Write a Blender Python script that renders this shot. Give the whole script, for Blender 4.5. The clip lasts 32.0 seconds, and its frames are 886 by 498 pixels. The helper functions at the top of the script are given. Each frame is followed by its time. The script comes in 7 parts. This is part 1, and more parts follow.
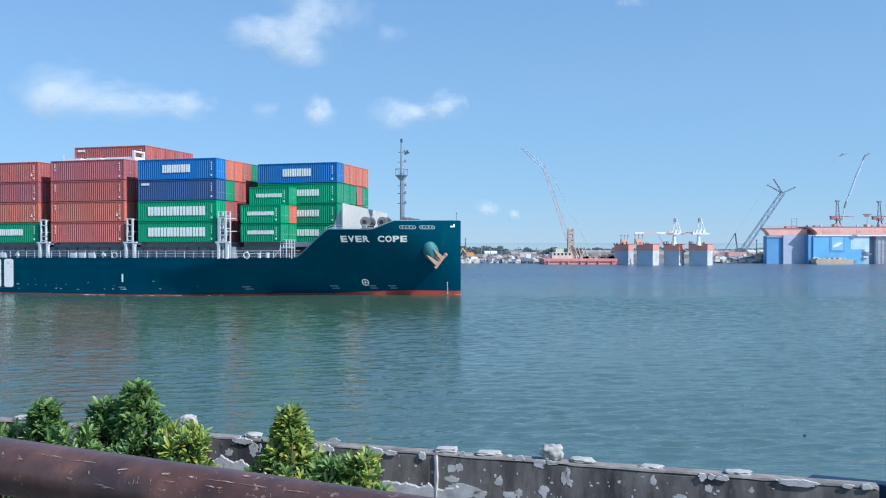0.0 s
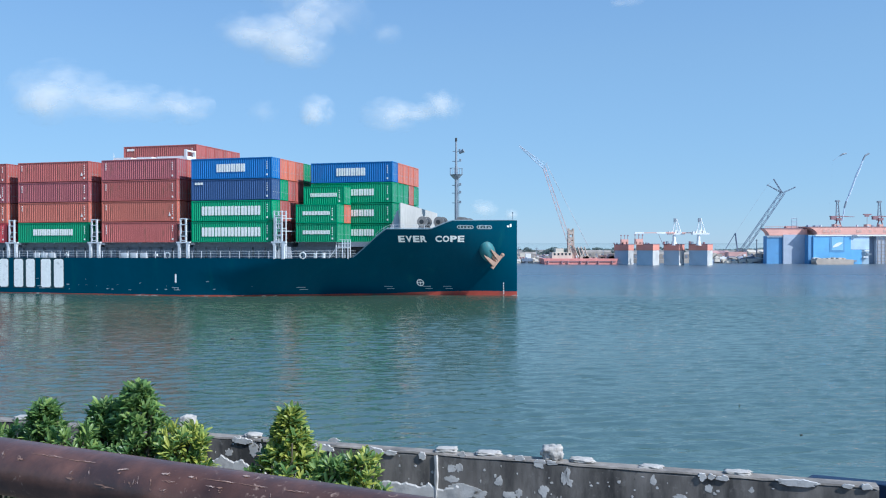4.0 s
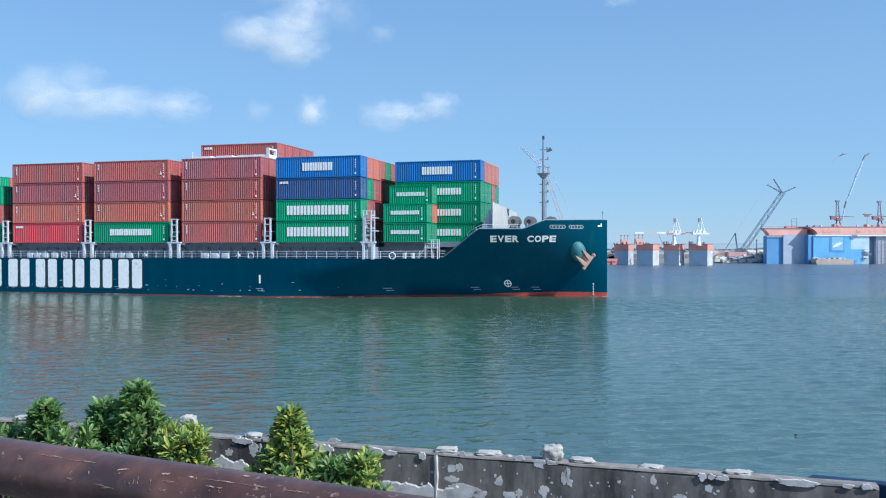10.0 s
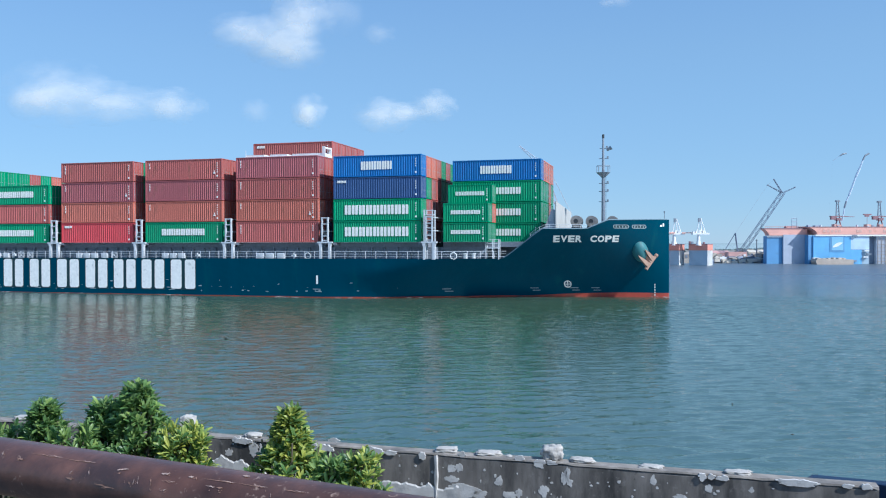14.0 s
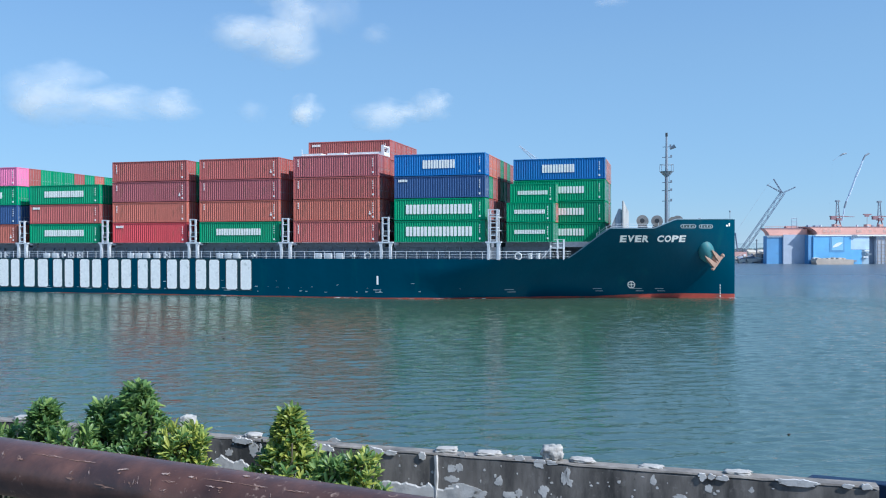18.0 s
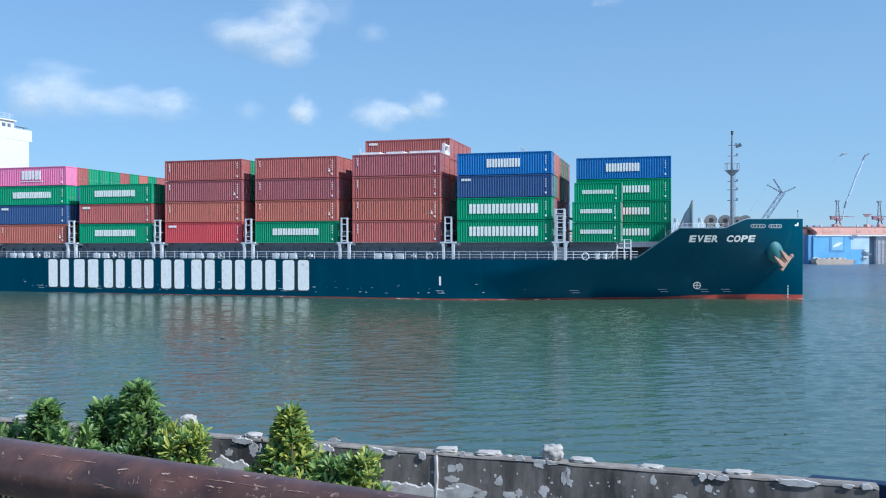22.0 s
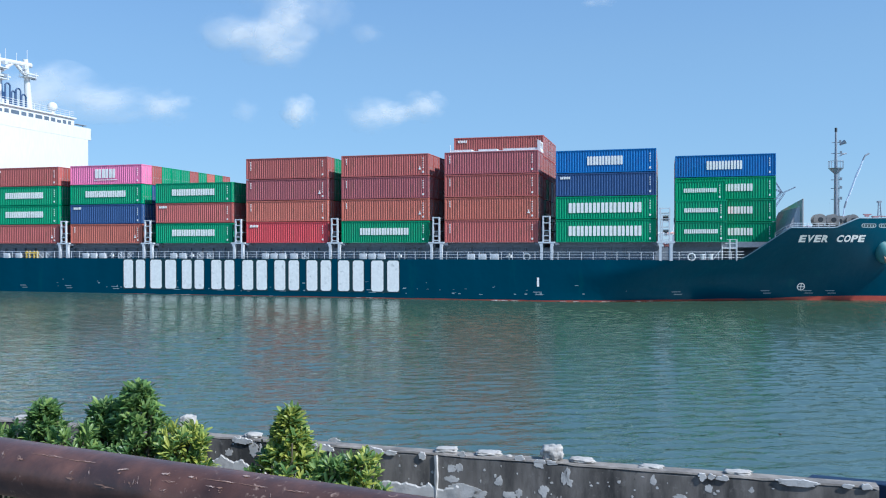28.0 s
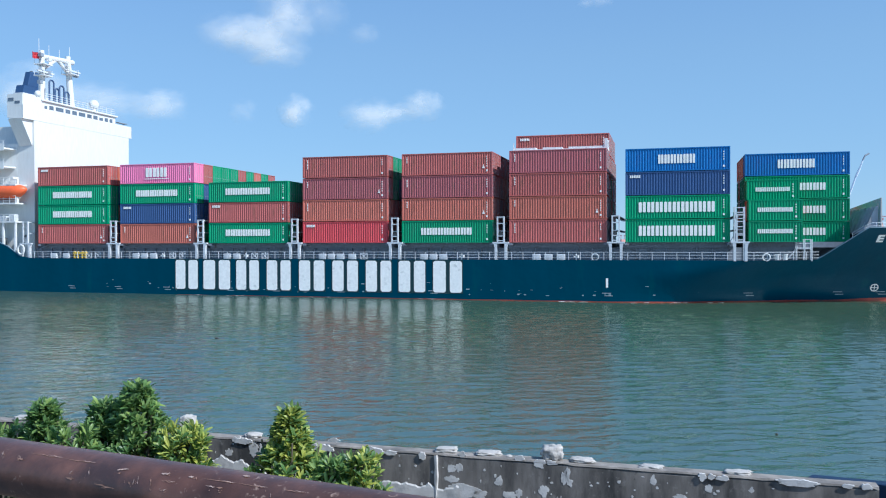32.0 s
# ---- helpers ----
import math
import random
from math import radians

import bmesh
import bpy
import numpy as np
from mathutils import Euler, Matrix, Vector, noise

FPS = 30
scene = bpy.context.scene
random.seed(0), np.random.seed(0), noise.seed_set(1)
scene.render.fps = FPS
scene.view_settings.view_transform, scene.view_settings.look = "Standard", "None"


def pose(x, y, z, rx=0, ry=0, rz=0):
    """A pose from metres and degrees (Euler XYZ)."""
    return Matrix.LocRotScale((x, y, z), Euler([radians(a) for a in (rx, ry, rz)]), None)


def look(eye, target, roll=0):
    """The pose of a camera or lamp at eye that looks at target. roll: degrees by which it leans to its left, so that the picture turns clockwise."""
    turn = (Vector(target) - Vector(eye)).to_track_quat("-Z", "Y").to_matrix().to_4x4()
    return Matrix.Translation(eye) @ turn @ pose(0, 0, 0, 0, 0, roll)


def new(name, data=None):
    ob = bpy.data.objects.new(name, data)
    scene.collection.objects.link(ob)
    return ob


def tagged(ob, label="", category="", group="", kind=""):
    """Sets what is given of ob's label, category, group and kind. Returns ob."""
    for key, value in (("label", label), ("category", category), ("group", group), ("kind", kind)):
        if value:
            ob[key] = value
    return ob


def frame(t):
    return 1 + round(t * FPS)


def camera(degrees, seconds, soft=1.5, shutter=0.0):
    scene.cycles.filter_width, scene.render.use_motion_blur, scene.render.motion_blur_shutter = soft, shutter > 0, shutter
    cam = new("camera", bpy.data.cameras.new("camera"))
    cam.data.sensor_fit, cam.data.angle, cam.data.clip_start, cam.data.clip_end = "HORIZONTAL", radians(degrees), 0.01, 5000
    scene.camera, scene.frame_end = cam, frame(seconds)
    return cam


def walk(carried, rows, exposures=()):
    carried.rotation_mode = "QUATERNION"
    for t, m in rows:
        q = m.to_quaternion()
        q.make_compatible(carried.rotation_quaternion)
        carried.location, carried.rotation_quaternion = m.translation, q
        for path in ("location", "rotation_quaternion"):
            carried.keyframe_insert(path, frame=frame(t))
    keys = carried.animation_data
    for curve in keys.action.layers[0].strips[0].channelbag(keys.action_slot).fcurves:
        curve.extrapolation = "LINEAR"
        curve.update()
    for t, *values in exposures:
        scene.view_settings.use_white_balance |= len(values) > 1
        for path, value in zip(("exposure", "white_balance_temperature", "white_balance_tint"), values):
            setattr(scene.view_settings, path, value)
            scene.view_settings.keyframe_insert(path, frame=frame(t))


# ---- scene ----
import itertools

# ================= camera, ship course =================
EYE = (0.0, 0.0, 7.5)
cam = camera(56.7, 32.0, soft=1.1)
STILL = look(EYE, (0.0, 1452.5, 7.5 - 13.0))
walk(cam, [(0.0, STILL), (32.0, STILL)], [(0.0, 0.15, 5500.0, 8.0), (32.0, 0.15, 5500.0, 8.0)])

HEADING = 15.2
TRIM = -0.135
COURSE = [(0, -42.46, 114.42), (3, -36.61, 113.57), (6, -30.72, 112.66), (9, -24.60, 111.55), (13, -16.57, 109.96),
          (17, -8.46, 108.33), (19, -4.26, 107.40), (23, 3.89, 105.64), (25.5, 9.02, 104.44), (28, 14.19, 103.05), (32, 22.43, 100.89)]
SHIP_ROWS = [(t, pose(x, y, 0, 0, TRIM, -HEADING)) for t, x, y in COURSE]

# ================= world and sun =================
SUN_EL, SUN_AZ = 42.0, 122.5          # azimuth clockwise from +Y
world = bpy.data.worlds.new("sky")
scene.world = world
world.use_nodes = True
wn = world.node_tree.nodes
wl = world.node_tree.links
sky = wn.new("ShaderNodeTexSky")
sky.sky_type = "NISHITA"
sky.sun_disc = False
sky.sun_elevation = radians(SUN_EL)
sky.sun_rotation = radians(SUN_AZ)
sky.air_density, sky.dust_density, sky.ozone_density = 1.0, 0.0, 5.0
sky.altitude = 600.0
wn["Background"].inputs["Strength"].default_value = 0.12
haze = wn.new("ShaderNodeMix")          # thin even summer haze over the clear sky
haze.data_type = "RGBA"
up = wn.new("ShaderNodeTexCoord")
height = wn.new("ShaderNodeSeparateXYZ")
thin = wn.new("ShaderNodeMapRange")      # it thins out towards the zenith
thin.interpolation_type = "SMOOTHSTEP"
thin.inputs["From Min"].default_value, thin.inputs["From Max"].default_value = 0.0, 0.5
thin.inputs["To Min"].default_value, thin.inputs["To Max"].default_value = 0.73, 0.40
wl.new(up.outputs["Generated"], height.inputs[0])
wl.new(height.outputs["Z"], thin.inputs["Value"])
wl.new(thin.outputs[0], haze.inputs["Factor"])
clear = wn.new("ShaderNodeMapRange")     # whitish low down, deep blue overhead
clear.inputs["From Min"].default_value, clear.inputs["From Max"].default_value = 0.22, 0.6
wl.new(height.outputs["Z"], clear.inputs["Value"])
veil = wn.new("ShaderNodeMix")
veil.data_type = "RGBA"
veil.inputs["A"].default_value = (2.50, 3.90, 5.15, 1)
veil.inputs["B"].default_value = (1.85, 3.55, 6.40, 1)
wl.new(clear.outputs[0], veil.inputs["Factor"])
wl.new(veil.outputs["Result"], haze.inputs["B"])
wl.new(sky.outputs[0], haze.inputs["A"])
wl.new(haze.outputs["Result"], wn["Background"].inputs["Color"])
sun = new("sun", bpy.data.lights.new("sun", "SUN"))
sun.data.energy, sun.data.angle, sun.data.color = 5.0, radians(0.5), (1.0, 0.95, 0.87)
TO_SUN = Vector((math.sin(radians(SUN_AZ)) * math.cos(radians(SUN_EL)), math.cos(radians(SUN_AZ)) * math.cos(radians(SUN_EL)), math.sin(radians(SUN_EL))))
sun.matrix_world = look((0, 0, 60), Vector((0, 0, 60)) - TO_SUN)


# ================= materials =================
def mat(name, color, rough=0.6, metal=0.0, vary=0.25, scale=3.0, bump=0.0, bscale=40.0, dirt=None, dirt_amount=0.4, dirt_scale=1.2, obj_random=0.0, spec=0.5, streak=1.0):
    m = bpy.data.materials.new(name)
    m.use_nodes = True
    n, l = m.node_tree.nodes, m.node_tree.links
    b = n["Principled BSDF"]
    b.inputs["Roughness"].default_value = rough
    b.inputs["Metallic"].default_value = metal
    b.inputs["Specular IOR Level"].default_value = spec
    tc = n.new("ShaderNodeTexCoord")
    mp = n.new("ShaderNodeMapping")
    mp.inputs["Scale"].default_value = (1, 1, 1 / streak)
    l.new(tc.outputs["Object"], mp.inputs["Vector"])
    nz = n.new("ShaderNodeTexNoise")
    nz.inputs["Scale"].default_value = scale
    nz.inputs["Detail"].default_value = 6
    l.new(mp.outputs[0], nz.inputs["Vector"])
    mr = n.new("ShaderNodeMapRange")
    mr.inputs["From Min"].default_value, mr.inputs["From Max"].default_value = 0.25, 0.75
    mr.inputs["To Min"].default_value, mr.inputs["To Max"].default_value = 1 - vary, 1 + vary
    l.new(nz.outputs["Fac"], mr.inputs["Value"])
    mul = n.new("ShaderNodeVectorMath")
    mul.operation = "SCALE"
    mul.inputs[0].default_value = color
    l.new(mr.outputs[0], mul.inputs["Scale"])
    out = mul.outputs[0]
    if obj_random:
        oi = n.new("ShaderNodeObjectInfo")
        r2 = n.new("ShaderNodeMapRange")
        r2.inputs["To Min"].default_value, r2.inputs["To Max"].default_value = 1 - obj_random, 1 + obj_random
        l.new(oi.outputs["Random"], r2.inputs["Value"])
        m2 = n.new("ShaderNodeVectorMath")
        m2.operation = "SCALE"
        l.new(out, m2.inputs[0])
        l.new(r2.outputs[0], m2.inputs["Scale"])
        out = m2.outputs[0]
    if dirt:
        d = n.new("ShaderNodeTexNoise")
        d.inputs["Scale"].default_value = dirt_scale
        d.inputs["Detail"].default_value = 9
        d.inputs["Roughness"].default_value = 0.65
        l.new(mp.outputs[0], d.inputs["Vector"])
        rr = n.new("ShaderNodeMapRange")
        rr.inputs["From Min"].default_value, rr.inputs["From Max"].default_value = 0.66 - 0.3 * dirt_amount, 0.80 - 0.2 * dirt_amount
        l.new(d.outputs["Fac"], rr.inputs["Value"])
        mx = n.new("ShaderNodeMix")
        mx.data_type = "RGBA"
        l.new(rr.outputs[0], mx.inputs["Factor"])
        l.new(out, mx.inputs["A"])
        mx.inputs["B"].default_value = (*dirt, 1)
        out = mx.outputs["Result"]
    l.new(out, b.inputs["Base Color"])
    if bump:
        bz = n.new("ShaderNodeTexNoise")
        bz.inputs["Scale"].default_value = bscale
        bz.inputs["Detail"].default_value = 5
        l.new(tc.outputs["Object"], bz.inputs["Vector"])
        bp = n.new("ShaderNodeBump")
        bp.inputs["Strength"].default_value = bump
        bp.inputs["Distance"].default_value = 1.0 / bscale
        l.new(bz.outputs["Fac"], bp.inputs["Height"])
        l.new(bp.outputs[0], b.inputs["Normal"])
    return m


C = {
    "brown": mat("container_brown", (0.42, 0.108, 0.092), 0.55, 0, 0.12, 1.2, dirt=(0.2, 0.08, 0.05), dirt_amount=0.35, obj_random=0.16, streak=4),
    "rust": mat("container_rust", (0.50, 0.140, 0.095), 0.55, 0, 0.12, 1.2, dirt=(0.22, 0.08, 0.05), dirt_amount=0.35, obj_random=0.12, streak=4),
    "plum": mat("container_plum", (0.36, 0.098, 0.105), 0.55, 0, 0.12, 1.2, dirt=(0.2, 0.08, 0.06), dirt_amount=0.35, obj_random=0.12, streak=4),
    "red": mat("container_red", (0.60, 0.065, 0.075), 0.5, 0, 0.1, 1.2, dirt=(0.35, 0.08, 0.06), dirt_amount=0.3, obj_random=0.08, streak=4),
    "orange": mat("container_orange", (0.60, 0.16, 0.095), 0.5, 0, 0.1, 1.2, dirt=(0.3, 0.1, 0.06), dirt_amount=0.3, obj_random=0.1, streak=4),
    "green": mat("container_green", (0.008, 0.275, 0.118), 0.5, 0, 0.1, 1.2, dirt=(0.03, 0.16, 0.085), dirt_amount=0.3, obj_random=0.1, streak=4),
    "blue": mat("container_blue", (0.035, 0.085, 0.215), 0.5, 0, 0.1, 1.2, dirt=(0.03, 0.06, 0.14), dirt_amount=0.3, obj_random=0.08, streak=4),
    "azure": mat("container_bright_blue", (0.012, 0.15, 0.42), 0.5, 0, 0.1, 1.2, dirt=(0.03, 0.1, 0.3), dirt_amount=0.3, obj_random=0.05, streak=4),
    "pink": mat("container_pink", (0.78, 0.20, 0.37), 0.5, 0, 0.08, 1.2, dirt=(0.6, 0.22, 0.32), dirt_amount=0.25, streak=4),
    "white": mat("container_white", (0.75, 0.75, 0.73), 0.5, 0, 0.08, 1.2, dirt=(0.45, 0.42, 0.38), dirt_amount=0.3, streak=4),
}
M_LETTER = mat("white_lettering", (0.88, 0.86, 0.80), 0.6, vary=0.08, dirt=(0.55, 0.55, 0.5), dirt_amount=0.25)
M_BAR = mat("steel_galvanised", (0.42, 0.43, 0.44), 0.45, 0.4, vary=0.15)
M_HULL = mat("hull_green_paint", (0.0005, 0.048, 0.080), 0.38, 0, 0.10, 0.25, spec=0.06, bump=0.05, bscale=1.2, dirt=(0.004, 0.064, 0.084), dirt_amount=0.25, dirt_scale=0.5, streak=5)
M_BOOT = mat("boot_topping_red", (0.42, 0.06, 0.035), 0.6, vary=0.2, scale=0.8, dirt=(0.16, 0.07, 0.05), dirt_amount=0.5, dirt_scale=0.7)
M_DECK = mat("deck_paint", (0.10, 0.14, 0.13), 0.8, vary=0.2)
M_COAM = mat("hatch_coaming_paint", (0.24, 0.26, 0.30), 0.6, vary=0.15, dirt=(0.13, 0.09, 0.07), dirt_amount=0.25)
M_HATCH = mat("hatch_cover_paint", (0.21, 0.225, 0.26), 0.6, vary=0.15, dirt=(0.15, 0.1, 0.08), dirt_amount=0.25)
M_WHITE = mat("ship_white_paint", (0.68, 0.68, 0.655), 0.45, vary=0.05, dirt=(0.64, 0.61, 0.56), dirt_amount=0.2, streak=4)
M_GREYW = mat("ship_grey_white_paint", (0.58, 0.60, 0.62), 0.5, vary=0.08, dirt=(0.3, 0.25, 0.2), dirt_amount=0.25)
M_GLASSD = mat("bridge_window_glass", (0.02, 0.03, 0.04), 0.08, vary=0.05)
M_WGLASS = mat("hazy_window_glass", (0.12, 0.15, 0.19), 0.15, vary=0.25, scale=0.8)
M_FUNNEL = mat("funnel_blue_paint", (0.03, 0.07, 0.16), 0.5, vary=0.1)
M_BOAT = mat("lifeboat_orange", (0.80, 0.13, 0.035), 0.45, vary=0.06)
M_MAST = mat("mast_grey_paint", (0.25, 0.28, 0.32), 0.5, vary=0.1)
M_DARK = mat("dark_machinery", (0.045, 0.05, 0.055), 0.6, vary=0.2)
M_ANCHOR = mat("anchor_rusty", (0.40, 0.25, 0.18), 0.8, vary=0.3, scale=2)
# hull paint in a lighter tone: the bolster's sunlight is put into it
M_BOLSTER = mat("lit_bolster_paint", (0.035, 0.16, 0.17), 0.6, vary=0.2, scale=1.5, dirt=(0.16, 0.12, 0.09), dirt_amount=0.3, streak=3)
M_YELLOW = mat("yellow_paint", (0.75, 0.50, 0.05), 0.5, vary=0.1)
M_FLAG = mat("flag_cloth", (0.7, 0.06, 0.08), 0.9, vary=0.1)


def water_material():
    m = bpy.data.materials.new("harbour_water")
    m.use_nodes = True
    n, l = m.node_tree.nodes, m.node_tree.links
    b = n["Principled BSDF"]
    b.inputs["IOR"].default_value = 3.7
    tc = n.new("ShaderNodeTexCoord")
    sep = n.new("ShaderNodeSeparateXYZ")
    l.new(tc.outputs["Object"], sep.inputs[0])
    chop = n.new("ShaderNodeMapRange")         # the open water beyond the fairway is choppier
    chop.inputs["From Min"].default_value, chop.inputs["From Max"].default_value = 85.0, 190.0
    chop.inputs["To Min"].default_value, chop.inputs["To Max"].default_value = 2.0, 9.0
    l.new(sep.outputs["Y"], chop.inputs["Value"])
    sky_blue_mix = n.new("ShaderNodeMapRange")        # turbid green fairway; towards the far shore the reflected sky's blue is mixed in
    sky_blue_mix.inputs["From Min"].default_value, sky_blue_mix.inputs["From Max"].default_value = 95.0, 165.0
    l.new(sep.outputs["Y"], sky_blue_mix.inputs["Value"])
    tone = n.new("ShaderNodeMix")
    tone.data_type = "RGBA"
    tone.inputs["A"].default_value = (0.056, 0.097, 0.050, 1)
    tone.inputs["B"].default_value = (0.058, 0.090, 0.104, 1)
    l.new(sky_blue_mix.outputs[0], tone.inputs["Factor"])
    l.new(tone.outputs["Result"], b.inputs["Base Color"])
    rough = n.new("ShaderNodeMapRange")        # unresolved wavelets blur the mirror more and more with the chop
    rough.inputs["From Min"].default_value, rough.inputs["From Max"].default_value = 60.0, 190.0
    rough.inputs["To Min"].default_value, rough.inputs["To Max"].default_value = 0.065, 0.28
    l.new(sep.outputs["Y"], rough.inputs["Value"])
    l.new(rough.outputs[0], b.inputs["Roughness"])
    total = None
    for sx, sy, sc, amp, det in ((0.4, 1.0, 0.35, 0.06, 2), (0.35, 1.0, 1.3, 0.028, 3), (0.35, 1.0, 3.2, 0.021, 3), (0.4, 1.0, 8.0, 0.009, 2)):
        mp = n.new("ShaderNodeMapping")
        mp.inputs["Scale"].default_value = (sx, sy, 1)
        mp.inputs["Rotation"].default_value = (0, 0, 0.05 * sc)
        l.new(tc.outputs["Object"], mp.inputs["Vector"])
        z = n.new("ShaderNodeTexNoise")
        z.inputs["Scale"].default_value = sc
        z.inputs["Detail"].default_value = det
        z.inputs["Distortion"].default_value = 0.6
        l.new(mp.outputs[0], z.inputs["Vector"])
        s = n.new("ShaderNodeMath")
        s.operation = "MULTIPLY"
        s.inputs[1].default_value = amp
        l.new(z.outputs["Fac"], s.inputs[0])
        if sc > 3:
            k = n.new("ShaderNodeMath")
            k.operation = "MULTIPLY"
            l.new(s.outputs[0], k.inputs[0])
            l.new(chop.outputs[0], k.inputs[1])
            s = k
        if total is None:
            total = s.outputs[0]
        else:
            a = n.new("ShaderNodeMath")
            a.operation = "ADD"
            l.new(total, a.inputs[0])
            l.new(s.outputs[0], a.inputs[1])
            total = a.outputs[0]
    bp = n.new("ShaderNodeBump")
    bp.inputs["Strength"].default_value = 1.0
    bp.inputs["Distance"].default_value = 1.0
    l.new(total, bp.inputs["Height"])
    l.new(bp.outputs[0], b.inputs["Normal"])
    return m


# ================= mesh helpers =================
def box(bm, x0, x1, y0, y1, z0, z1):
    v = [bm.verts.new(p) for p in ((x0, y0, z0), (x1, y0, z0), (x1, y1, z0), (x0, y1, z0), (x0, y0, z1), (x1, y0, z1), (x1, y1, z1), (x0, y1, z1))]
    for f in ((3, 2, 1, 0), (4, 5, 6, 7), (0, 1, 5, 4), (1, 2, 6, 5), (2, 3, 7, 6), (3, 0, 4, 7)):
        bm.faces.new([v[i] for i in f])


def tube(bm, a, b, r0, r1=None, sides=8, cap=True):
    """A round bar from a to b."""
    a, b = Vector(a), Vector(b)
    r1 = r0 if r1 is None else r1
    q = (b - a).to_track_quat("Z", "Y").to_matrix()
    rings = []
    for p, r in ((a, r0), (b, r1)):
        rings.append([bm.verts.new(p + q @ Vector((r * math.cos(2 * math.pi * i / sides), r * math.sin(2 * math.pi * i / sides), 0))) for i in range(sides)])
    for i in range(sides):
        j = (i + 1) % sides
        bm.faces.new((rings[0][i], rings[0][j], rings[1][j], rings[1][i]))
    if cap:
        bm.faces.new(rings[0][::-1])
        bm.faces.new(rings[1])


def prism(bm, outline, y0, y1, axis="y"):
    """An outline of (u, z) pairs drawn out from y0 to y1."""
    def at(u, z, y):
        return (u, y, z) if axis == "y" else (y, u, z)
    lo = [bm.verts.new(at(u, z, y0)) for u, z in outline]
    hi = [bm.verts.new(at(u, z, y1)) for u, z in outline]
    k = len(outline)
    bm.faces.new(lo)
    bm.faces.new(hi[::-1])
    for i in range(k):
        j = (i + 1) % k
        bm.faces.new((lo[j], lo[i], hi[i], hi[j]))


def line_tube(bm, pts, r, sides=6):
    """One round bar through many points."""
    pts = [Vector(p) for p in pts]
    prev = None
    for i, p in enumerate(pts):
        d = (pts[min(i + 1, len(pts) - 1)] - pts[max(i - 1, 0)]).normalized()
        q = d.to_track_quat("Z", "Y").to_matrix()
        ring = [bm.verts.new(p + q @ Vector((r * math.cos(2 * math.pi * k / sides), r * math.sin(2 * math.pi * k / sides), 0))) for k in range(sides)]
        if prev:
            for k in range(sides):
                j = (k + 1) % sides
                bm.faces.new((prev[k], prev[j], ring[j], ring[k]))
        prev = ring


def mesh_of(name, bm, material, smooth=False):
    bmesh.ops.recalc_face_normals(bm, faces=bm.faces)
    me = bpy.data.meshes.new(name)
    bm.to_mesh(me)
    bm.free()
    if material:
        me.materials.append(material)
    if smooth:
        for p in me.polygons:
            p.use_smooth = True
    return me


def part(name, bm, material, parent, label="", smooth=False):
    ob = new(name, mesh_of(name, bm, material, smooth))
    ob.parent = parent
    if label:
        ob["label"] = label
    return ob


def shared(name, me, parent, m=None, label=""):
    ob = new(name, me)
    ob.parent = parent
    if m is not None:
        ob.matrix_local = m
    if label:
        ob["label"] = label
    return ob


def bevelled(bm, width, segments=2):
    bmesh.ops.bevel(bm, geom=list(bm.edges), offset=width, segments=segments, affect="EDGES", profile=0.6)
    return bm


# ================= water, land and the promenade =================
SHORE = 287.0


def ripples(gx, gy):
    """Height of the water: many crossing wavelets, the shortest only close by, in livelier and calmer patches."""
    rg = np.random.RandomState(7)
    z = np.zeros_like(gx)
    near = np.clip((124.0 - gy) / 24.0, 0, 1) * (1 + 0.45 * np.clip((62.0 - gy) / 30.0, 0, 1))
    far = 1 + 0.15 * np.clip((gy - 118.0) / 60.0, 0, 1)
    for i in range(80):
        lam = 0.45 * (2.6 / 0.45) ** (rg.rand() ** 2.3)
        a = math.radians(96 + rg.normal() * 18)
        k = 2 * math.pi / lam
        w = (0.0016 if lam > 1.6 else 0.0036) * lam * np.sin(k * (gx * math.cos(a) + gy * math.sin(a)) + rg.rand() * 6.283 + 0.6 * np.sin(gx * 0.11 + i) + 0.6 * np.sin(gy * 0.09 + i * 2))
        z += w * far if lam > 1.6 else w * near
    return z * (0.8 + 0.35 * np.sin(gx * 0.13 + 1.3 * np.sin(gy * 0.05)) * np.sin(gy * 0.08 + gx * 0.03))


